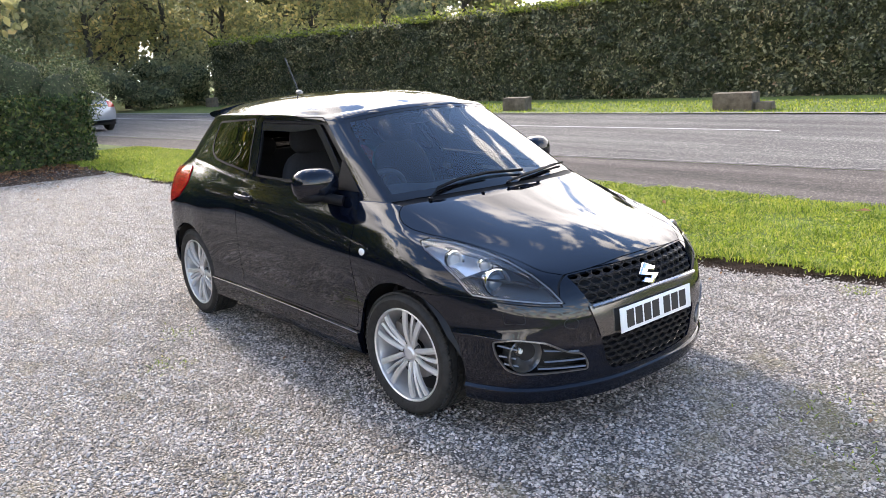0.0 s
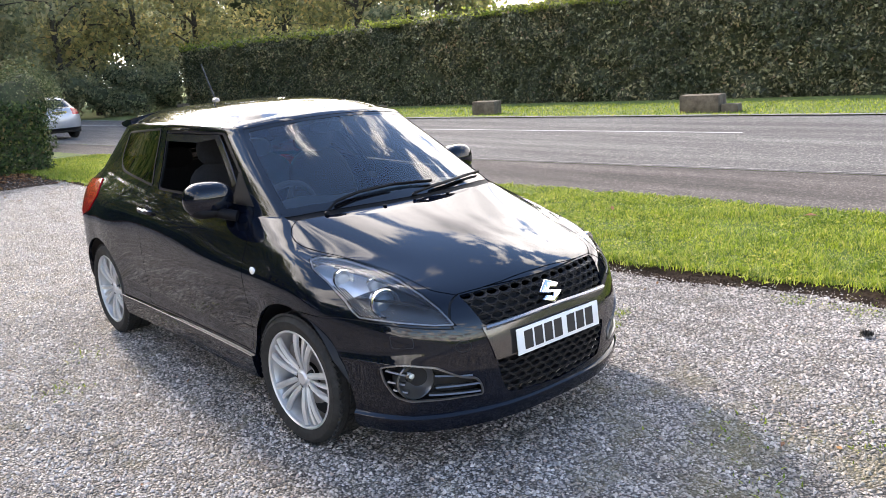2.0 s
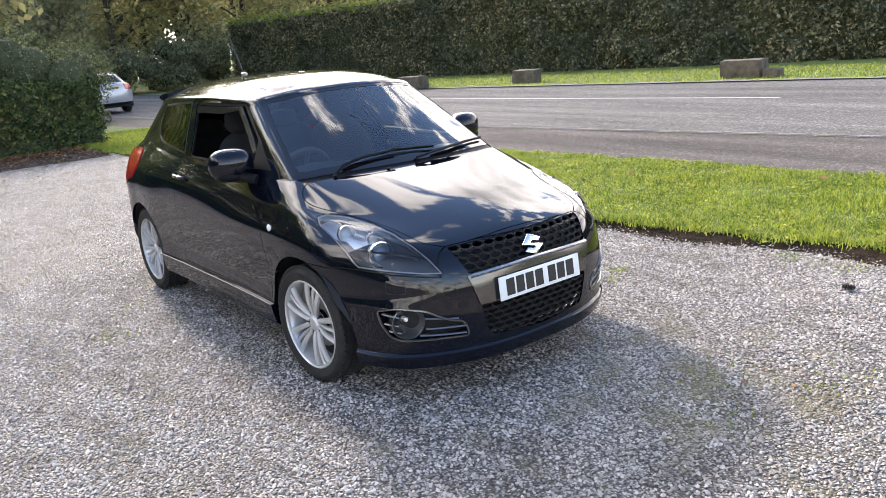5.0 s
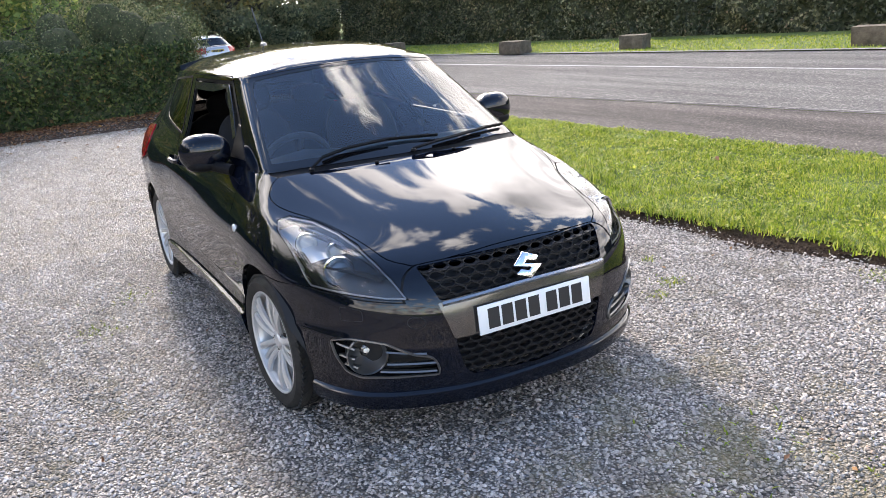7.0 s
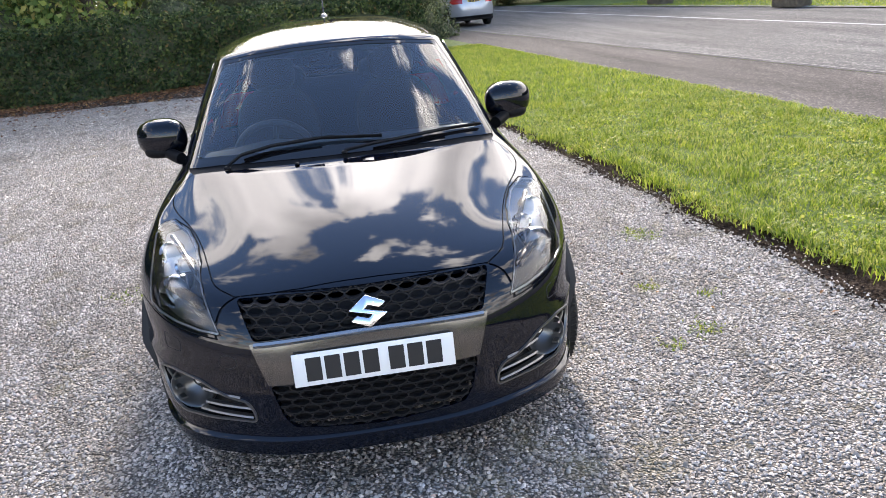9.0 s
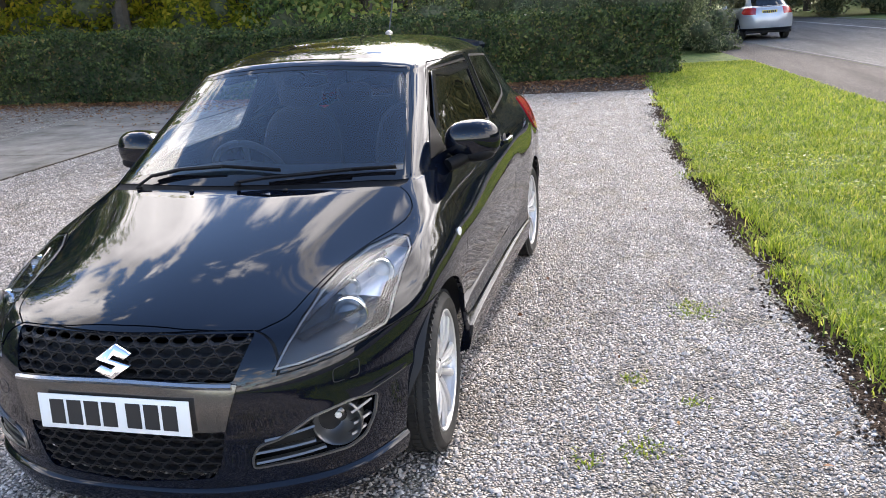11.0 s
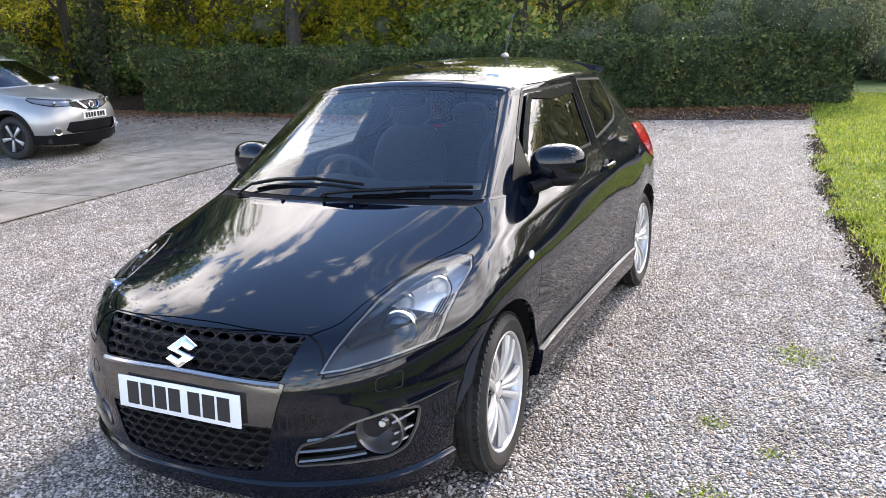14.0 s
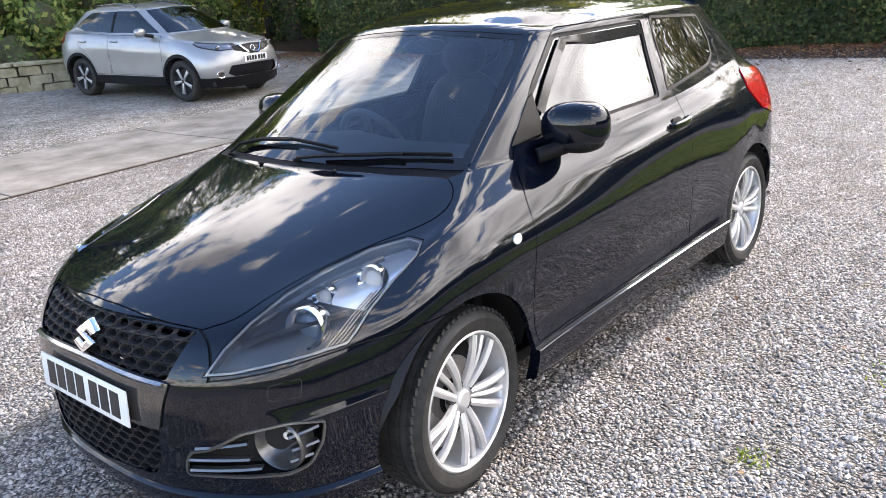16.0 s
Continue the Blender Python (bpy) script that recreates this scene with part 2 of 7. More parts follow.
def gravel_material(name, tints, scale, moss=True):
    """Loose pale stones: a colour and a rounded top for each cell, with shade painted into the gaps, moss and dust in
    patches.
    """
    m = mat(name, (0.5, 0.5, 0.5), 0.8)
    g = node(m, "NewGeometry")
    warp = node(m, "TexNoise", Scale=22.0, Detail=2.0)
    link(m, g, "Position", warp, "Vector")
    mixv = node(m, "MixRGB", Fac=0.025)
    mixv.blend_type = "ADD"
    link(m, g, "Position", mixv, 1)
    link(m, warp, "Color", mixv, 2)
    v = node(m, "TexVoronoi", Scale=scale)
    v.distance = "EUCLIDEAN"
    link(m, mixv, "Color", v, "Vector")
    sep = node(m, "SeparateColor")
    link(m, v, "Color", sep, "Color")
    r = ramp(m, tints)
    link(m, sep, "Red", r, "Fac")
    # colour darkens towards each cell's border, as painted shade between the stones
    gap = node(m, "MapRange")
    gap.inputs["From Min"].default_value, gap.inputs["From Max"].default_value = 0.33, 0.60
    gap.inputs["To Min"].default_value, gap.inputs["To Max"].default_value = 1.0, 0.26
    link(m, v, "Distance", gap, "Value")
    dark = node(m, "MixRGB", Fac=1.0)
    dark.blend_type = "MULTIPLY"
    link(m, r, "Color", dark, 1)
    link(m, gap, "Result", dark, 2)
    last = dark
    big = node(m, "TexNoise", Scale=0.75, Detail=6.0, Roughness=0.6)
    link(m, g, "Position", big, "Vector")
    dust = ramp(m, [(0.35, (0.74, 0.72, 0.70)), (0.65, (1.05, 1.04, 1.04))])
    link(m, big, "Fac", dust, "Fac")
    mul = node(m, "MixRGB", Fac=1.0)
    mul.blend_type = "MULTIPLY"
    link(m, last, "Color", mul, 1)
    link(m, dust, "Color", mul, 2)
    last = soiled(m, g, mul)
    if moss:
        last = mossy(m, g, last)
    link(m, last, "Color", bsdf(m), "Base Color")
    inv = node(m, "Math")
    inv.operation = "MULTIPLY"
    inv.inputs[1].default_value = -1.0
    link(m, v, "Distance", inv, 0)
    bump(m, inv, "Value", 1.0, 0.022)
    return m


STONES = [(0.0, (0.13, 0.115, 0.10)), (0.25, (0.29, 0.262, 0.235)), (0.55, (0.50, 0.462, 0.43)), (0.85, (0.68, 0.645, 0.61)), (1.0, (0.36, 0.29, 0.22))]
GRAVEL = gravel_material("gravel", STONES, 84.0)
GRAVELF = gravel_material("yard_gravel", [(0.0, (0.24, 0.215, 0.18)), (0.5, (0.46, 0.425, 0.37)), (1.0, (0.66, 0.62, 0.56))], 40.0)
GRASSM = speckled("lawn_soil", [(0.3, (0.05, 0.08, 0.014)), (0.55, (0.11, 0.15, 0.022)), (0.75, (0.17, 0.20, 0.035))], 5.0, 0.95, 0.6, 0.03)
CONCRETE = speckled("concrete", [(0.32, (0.09, 0.078, 0.062)), (0.46, (0.165, 0.147, 0.122)), (0.68, (0.27, 0.245, 0.21))], 1.7, 0.9, 0.3, 0.006, 9.0)
SOIL = speckled("soil", [(0.3, (0.020, 0.013, 0.009)), (0.7, (0.060, 0.039, 0.026))], 9.0, 0.95, 0.9, 0.03, Specular_IOR_Level=0.1)


def tarmac(name, low, high, scale, chips):
    """Rolled stone chips in binder, with broad worn tracks."""
    m = mat(name, low, 0.95, Specular_IOR_Level=0.15)
    g = node(m, "NewGeometry")
    st = node(m, "Mapping")
    st.inputs["Scale"].default_value = (0.10, 0.9, 1.0)
    link(m, g, "Position", st, "Vector")
    n = node(m, "TexNoise", Scale=scale, Detail=6.0, Roughness=0.6)
    link(m, st, "Vector", n, "Vector")
    r = ramp(m, [(0.3, low), (0.7, high)])
    link(m, n, "Fac", r, "Fac")
    v = node(m, "TexVoronoi", Scale=chips)
    link(m, g, "Position", v, "Vector")
    sep = node(m, "SeparateColor")
    link(m, v, "Color", sep, "Color")
    k = ramp(m, [(0.0, (0.62, 0.62, 0.62)), (0.75, (1.05, 1.05, 1.05)), (1.0, (2.1, 2.06, 2.0))])
    link(m, sep, "Green", k, "Fac")
    mul = node(m, "MixRGB", Fac=1.0)
    mul.blend_type = "MULTIPLY"
    link(m, r, "Color", mul, 1)
    link(m, k, "Color", mul, 2)
    link(m, mul, "Color", bsdf(m), "Base Color")
    bump(m, v, "Distance", 0.5, 0.006)
    return m


ASPHALT = tarmac("asphalt", (0.086, 0.081, 0.076), (0.165, 0.157, 0.147), 1.6, 45.0)
FOOTWAY = tarmac("old_tarmac", (0.056, 0.049, 0.045), (0.122, 0.107, 0.096), 1.5, 60.0)
JOINT = speckled("pale_joint", [(0.35, (0.12, 0.112, 0.10)), (0.5, (0.23, 0.22, 0.20)), (0.8, (0.34, 0.325, 0.30))], 6.0, 0.9, 0.2, 0.003)
LINEP = speckled("road_paint", [(0.35, (0.20, 0.195, 0.19)), (0.5, (0.38, 0.375, 0.36)), (0.8, (0.55, 0.54, 0.52))], 9.0, 0.7, 0.1, 0.002)

ground = ground_sheet("ground", -0.06, GRASSM, label="rough grass and earth reaching to the horizon", kind="structure")
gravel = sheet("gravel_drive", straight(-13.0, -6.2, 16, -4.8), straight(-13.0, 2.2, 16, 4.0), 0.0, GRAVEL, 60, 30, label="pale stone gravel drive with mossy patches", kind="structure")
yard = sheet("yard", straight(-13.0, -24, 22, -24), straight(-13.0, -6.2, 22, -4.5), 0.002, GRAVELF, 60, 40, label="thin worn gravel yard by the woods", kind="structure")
lawn = sheet("grass_verge", bent([(-26, 1.4), (-16, 1.5), (-10, 1.75), (-4.5, 1.95), (-1.7, 2.33), (0, 2.50), (1, 2.63), (2, 2.93), (16, 3.98)], 0.09, 46.0), bent([(-26, 2.95), (-6, 4.75), (0, 5.15), (16, 6.5)], 0.05, 60.0, 4.0), 0.020, GRASSM, 220, 16, label="bright green mown grass verge", kind="structure")
bed = sheet("soil_edge", bent([(-13, 1.60), (-10, 1.68), (-4.5, 1.88), (-1.7, 2.16), (0, 2.33), (1, 2.42), (2, 2.60), (16, 3.7)], 0.06, 40, 3.0), bent([(-13, 1.9), (-10, 1.95), (-4.5, 2.15), (-1.7, 2.42), (0, 2.6), (1, 2.75), (2, 3.0), (16, 4.0)], 0.03), 0.004, SOIL, 200, 6, label="dark bare soil along the edge of the grass", kind="structure")
litterbed = sheet("woodland_floor", bent([(-60, -40), (-16, -40), (-11.6, -40), (-11.2, -40)], 0.0), bent([(-60, 3.4), (-16, 3.2), (-12.6, 1.9), (-11.0, 1.5)], 0.0), 0.008, SOIL, 60, 60, label="bare earth and leaf litter below the hedge", kind="structure")
footway = sheet("pavement", straight(-120, -7.3, 60, 10.75), straight(-120, -8.0, 60, 15.5), 0.0, FOOTWAY, 60, 4, label="dark worn tarmac footway along the road", kind="structure")
road = sheet("road", straight(-120, -8.0, 60, 15.5), straight(-120, -1.8, 60, 25.2), 0.006, ASPHALT, 60, 4, label="grey asphalt road", kind="structure")
verge = sheet("verge", straight(-39, 10.35, 60, 25.2), straight(-39, 15.8, 60, 33.6), 0.03, GRASSM, 60, 6, label="narrow grass verge below the tall hedge", kind="structure")
verge_edge = sheet("verge_edge", bent([(-39, 10.27), (60, 25.12)], 0.05, 60.0), straight(-39, 10.55, 60, 25.4), 0.036, JOINT, 120, 2, label="dusty pale edge of the road below the verge", kind="structure")
slab = sheet("concrete_strip", straight(-14, -6.55, 14, -4.85), straight(-14, -9.25, 14, -6.95), 0.006, SOIL, 30, 3, label="weathered pale concrete strip across the yard", kind="structure")
for k in range(10):
    a, b = (k + 0.004) / 10, (k + 0.996) / 10
    ends = [(-14 + 28 * t, -6.6 + 1.7 * t, -9.2 + 2.3 * t) for t in (a, b)]
    sheet("slab", straight(ends[0][0], ends[0][1], ends[1][0], ends[1][1]), straight(ends[0][0], ends[0][2], ends[1][0], ends[1][2]), 0.016, CONCRETE, 6, 4, parent=slab, thick=0.03)
lineo = sheet("road_line", straight(-40, 8.15, -3.6, 11.80), straight(-40, 8.27, -3.6, 11.92), 0.012, LINEP, 30, 1, label="worn white painted road line", kind="structure")
edge = sheet("channel_line", straight(-60, -0.02, 20, 10.35), straight(-60, 0.0, 20, 10.39), 0.012, JOINT, 30, 1, label="faint pale joint between footway and road", kind="structure")

from mathutils.bvhtree import BVHTree
from mathutils.interpolate import poly_3d_calc

# ---- the black hatchback ----
# Contours round the body from front centre to rear centre, from the lip up to the roof: x, y, z.
LIP_LINE = [(1.97, 0, .175), (1.94, .4, .175), (1.79, .655, .18), (1.58, .75, .19), (1.2, .79, .2), (.75, .795, .19), (.1, .79, .19), (-.55, .795, .2), (-1.2, .8, .22), (-1.6, .74, .25), (-1.76, .45, .27), (-1.79, 0, .27)]
SILL_LINE = [(2.03, 0, .25), (1.985, .37, .25), (1.82, .655, .26), (1.57, .778, .28), (1.2, .83, .28), (.75, .835, .245), (.1, .83, .25), (-.55, .835, .265), (-1.2, .84, .3), (-1.62, .78, .34), (-1.79, .47, .36), (-1.82, 0, .36)]
FOG_LINE = [(2.036, 0, .42), (1.997, .38, .42), (1.825, .668, .47), (1.56, .800, .49), (1.2, .846, .46), (.75, .815, .42), (.1, .812, .42), (-.55, .82, .43), (-1.2, .845, .46), (-1.63, .79, .5), (-1.8, .48, .52), (-1.83, 0, .53)]
PLATE_LINE = [(2.02, 0, .56), (1.990, .385, .54), (1.812, .665, .522), (1.548, .795, .535), (1.2, .842, .6), (.75, .832, .58), (.1, .832, .58), (-.55, .838, .6), (-1.2, .845, .63), (-1.62, .79, .66), (-1.79, .48, .68), (-1.82, 0, .69)]
GRILLE_LINE = [(1.995, 0, .665), (1.945, .4, .655), (1.767, .668, .655), (1.495, .795, .69), (1.2, .836, .745), (.75, .841, .745), (.1, .842, .75), (-.55, .845, .77), (-1.2, .846, .81), (-1.59, .785, .83), (-1.75, .48, .86), (-1.78, 0, .87)]
NOSE_LINE = [(1.925, 0, .745), (1.865, .41, .73), (1.65, .66, .765), (1.4, .748, .805), (1.17, .782, .845), (.72, .793, .862), (.1, .823, .862), (-.55, .831, .885), (-1.2, .806, .94), (-1.57, .73, .985), (-1.7, .46, 1.01), (-1.735, 0, 1.02)]
SHOULDER_LINE = [(1.66, 0, .85), (1.6, .38, .835), (1.42, .6, .84), (1.25, .7, .865), (1.08, .735, .905), (.7, .745, .935), (.1, .77, .955), (-.5, .775, .985), (-1.1, .735, 1.04), (-1.5, .665, 1.07), (-1.64, .45, 1.09), (-1.68, 0, 1.1)]
WAIST_LINE = [(1.15, 0, .985), (1.11, .35, .983), (1.03, .56, .985), (.975, .645, .985), (.88, .68, .985), (.62, .715, .985), (.1, .745, .995), (-.5, .75, 1.025), (-1.08, .71, 1.07), (-1.47, .645, 1.1), (-1.61, .43, 1.125), (-1.65, 0, 1.135)]
GLASS_LINE = [(.8, 0, 1.21), (.77, .33, 1.2), (.7, .52, 1.19), (.66, .585, 1.185), (.58, .62, 1.18), (.36, .645, 1.18), (-.02, .66, 1.19), (-.5, .665, 1.205), (-1.05, .63, 1.22), (-1.4, .57, 1.235), (-1.52, .39, 1.25), (-1.56, 0, 1.26)]
GUTTER_LINE = [(.44, 0, 1.425), (.42, .3, 1.415), (.37, .46, 1.395), (.335, .52, 1.385), (.26, .55, 1.38), (.08, .57, 1.385), (-.15, .58, 1.395), (-.52, .585, 1.395), (-.98, .56, 1.385), (-1.3, .5, 1.375), (-1.41, .35, 1.38), (-1.44, 0, 1.395)]
ROOF_LINE = [(.22, 0, 1.475), (.21, .25, 1.468), (.17, .38, 1.455), (.14, .43, 1.445), (.08, .46, 1.44), (-.04, .475, 1.445), (-.22, .48, 1.455), (-.52, .485, 1.455), (-.9, .46, 1.445), (-1.15, .4, 1.435), (-1.28, .27, 1.445), (-1.3, 0, 1.455)]
RIDGE_LINE = [(-.02, 0, 1.5), (-.022, .004, 1.5), (-.04, .007, 1.5), (-.06, .008, 1.5), (-.1, .008, 1.5), (-.16, .008, 1.5), (-.3, .008, 1.502), (-.5, .008, 1.5), (-.7, .008, 1.498), (-.86, .007, 1.495), (-.95, .004, 1.492), (-.97, 0, 1.492)]
CONTOURS = [LIP_LINE, SILL_LINE, FOG_LINE, PLATE_LINE, GRILLE_LINE, NOSE_LINE, SHOULDER_LINE, WAIST_LINE, GLASS_LINE, GUTTER_LINE, ROOF_LINE, RIDGE_LINE]


def hermite(keys, knots, at, closed=False):
    """Catmull-Rom through rows of keys (n, ...) at knots, sampled at the values at."""
    keys, knots, at = np.asarray(keys, float), np.asarray(knots, float), np.asarray(at, float)
    slope = np.empty_like(keys)
    d = np.diff(keys, axis=0) / np.diff(knots).reshape(-1, *[1] * (keys.ndim - 1))
    h = np.diff(knots).reshape(-1, *[1] * (keys.ndim - 1))
    slope[1:-1] = (d[:-1] * h[1:] + d[1:] * h[:-1]) / (h[1:] + h[:-1])
    slope[0], slope[-1] = d[0], d[-1]
    if closed:
        slope[0] = slope[-1] = (d[-1] * h[0] + d[0] * h[-1]) / (h[0] + h[-1])
    i = np.clip(np.searchsorted(knots, at, side="right") - 1, 0, len(knots) - 2)
    shape = (-1, *[1] * (keys.ndim - 1))
    w = (knots[i + 1] - knots[i])
    t = ((at - knots[i]) / w).reshape(shape)
    w = w.reshape(shape)
    return (2 * t**3 - 3 * t**2 + 1) * keys[i] + (t**3 - 2 * t**2 + t) * w * slope[i] + (-2 * t**3 + 3 * t**2) * keys[i + 1] + (t**3 - t**2) * w * slope[i + 1]


def roof_height(x, y):
    """The hatchback's roof: a gentle arch along and across."""
    along = np.where(x > -0.35, 0.162 * np.abs(x + 0.35) ** 3, 0.058 * (x + 0.35) ** 2)
    return 1.503 - along - 0.12 * y**2 - 0.62 * y**4


def loft(contours, creases=(), around=8, up=8, roof=False):
    """A closed smooth shell through contours that run from front centre to rear centre, mirrored. Returns a grid (up, around, 3)."""
    rows = []
    base = np.array(contours, float)
    for k, row in enumerate(base):
        share = dict(creases).get(k, 0)
        if share:
            rows.append(row + (base[k - 1] - row) * share)
        rows.append(row)
        if share:
            rows.append(row + (base[k + 1] - row) * share)
    half = np.array(rows)
    mirrored = half[:, -2:0:-1] * (1, -1, 1)
    full = np.concatenate([half, mirrored, half[:, :1]], 1)
    seg = np.linalg.norm(np.diff(full[2:6], axis=1), axis=2).mean(0)
    kn = np.r_[0, np.cumsum(np.maximum(seg, 0.05))]
    at = np.concatenate([kn[i] + (kn[i + 1] - kn[i]) * np.arange(around) / around for i in range(len(kn) - 1)])
    grid = hermite(np.moveaxis(full, 1, 0), kn, at, closed=True)
    grid = np.moveaxis(grid, 0, 1)
    seg = np.linalg.norm(np.diff(half, axis=0), axis=2).mean(1)
    kn = np.r_[0, np.cumsum(np.maximum(seg, 0.006))]
    at = np.concatenate([kn[i] + (kn[i + 1] - kn[i]) * np.arange(up) / up for i in range(len(kn) - 1)] + [[kn[-1]]])
    out = hermite(grid, kn, at)
    if roof:
        n = len(at)
        w = smoothstep(n - 1 - 2.3 * up, n - 1 - 1.4 * up, np.arange(n))[:, None]
        out[..., 2] = (1 - w) * out[..., 2] + w * roof_height(out[..., 0], out[..., 1])
    return out


def grid_faces(m, n):
    return [(i * n + j, i * n + (j + 1) % n, (i + 1) * n + (j + 1) % n, (i + 1) * n + j) for i in range(m - 1) for j in range(n)]



PAINT = mat("black_paint", (0.0020, 0.0034, 0.0078), 0.045, 0.0, IOR=1.43, Coat_Weight=0.12, Coat_Roughness=0.015)
RUBBER = speckled("tyre_rubber", [(0.3, (0.016, 0.0155, 0.015)), (0.7, (0.036, 0.035, 0.033))], 30.0, 0.6, 0.15, 0.002, Specular_IOR_Level=0.2)
BLACKPL = speckled("black_plastic", [(0.3, (0.006, 0.006, 0.007)), (0.7, (0.011, 0.011, 0.012))], 60.0, 0.5, 0.1, 0.001, Specular_IOR_Level=0.10)
FRIT = mat("black_glass_edge", (0.004, 0.004, 0.005), 0.02, 0.0, IOR=1.5)
MATTEBK = mat("matte_black", (0.006, 0.006, 0.007), 0.7)
ALLOY = speckled("silver_alloy", [(0.3, (0.56, 0.555, 0.55)), (0.7, (0.66, 0.655, 0.65))], 14.0, 0.34, 0.04, 0.001, Metallic=0.55)
CHROME = mat("chrome", (0.85, 0.86, 0.88), 0.08, 1.0)
SMOKE = mat("dark_chrome", (0.13, 0.125, 0.12), 0.16, 0.85)
STEEL = speckled("brake_steel", [(0.3, (0.25, 0.24, 0.23)), (0.7, (0.36, 0.34, 0.32))], 20.0, 0.45, 0.1, 0.001, Metallic=0.8)
FABRIC = speckled("dark_fabric", [(0.3, (0.007, 0.007, 0.008)), (0.7, (0.016, 0.016, 0.018))], 80.0, 0.9, 0.3, 0.002)
TRIM = speckled("grey_trim", [(0.3, (0.045, 0.046, 0.05)), (0.7, (0.066, 0.067, 0.072))], 70.0, 0.6, 0.2, 0.001)
REDL = mat("red_lens", (0.38, 0.008, 0.010), 0.08, 0.0, Coat_Weight=1.0)
WHITEP = mat("white_plate", (0.72, 0.72, 0.70), 0.35)
INK = mat("black_ink", (0.008, 0.008, 0.009), 0.5)
LENSW = mat("white_lens", (0.82, 0.80, 0.74), 0.2, 0.0, Coat_Weight=1.0)


def thin_glass(name, tint, gloss=1.5, haze=0.0):
    """A pane: light passes tinted, gloss follows Fresnel."""
    m = mat(name, tint, 0.0)
    tr = node(m, "BsdfTransparent", Color=(*tint, 1))
    gl = node(m, "BsdfGlossy", Color=(1, 1, 1, 1), Roughness=haze)
    fr = node(m, "Fresnel", IOR=gloss)
    mixer = node(m, "MixShader")
    link(m, fr, "Fac", mixer, "Fac")
    link(m, tr, "BSDF", mixer, 1)
    link(m, gl, "BSDF", mixer, 2)
    link(m, mixer, "Shader", m.node_tree.nodes["Material Output"], "Surface")
    return m


SCREEN = thin_glass("windscreen_glass", (0.82, 0.91, 0.93), 1.64, 0.008)
TINTED = thin_glass("tinted_glass", (0.20, 0.22, 0.22), 1.85)
PRIVACY = thin_glass("privacy_glass", (0.05, 0.055, 0.055), 1.5)
CLEARG = thin_glass("lamp_glass", (0.95, 0.96, 0.97), 1.48)


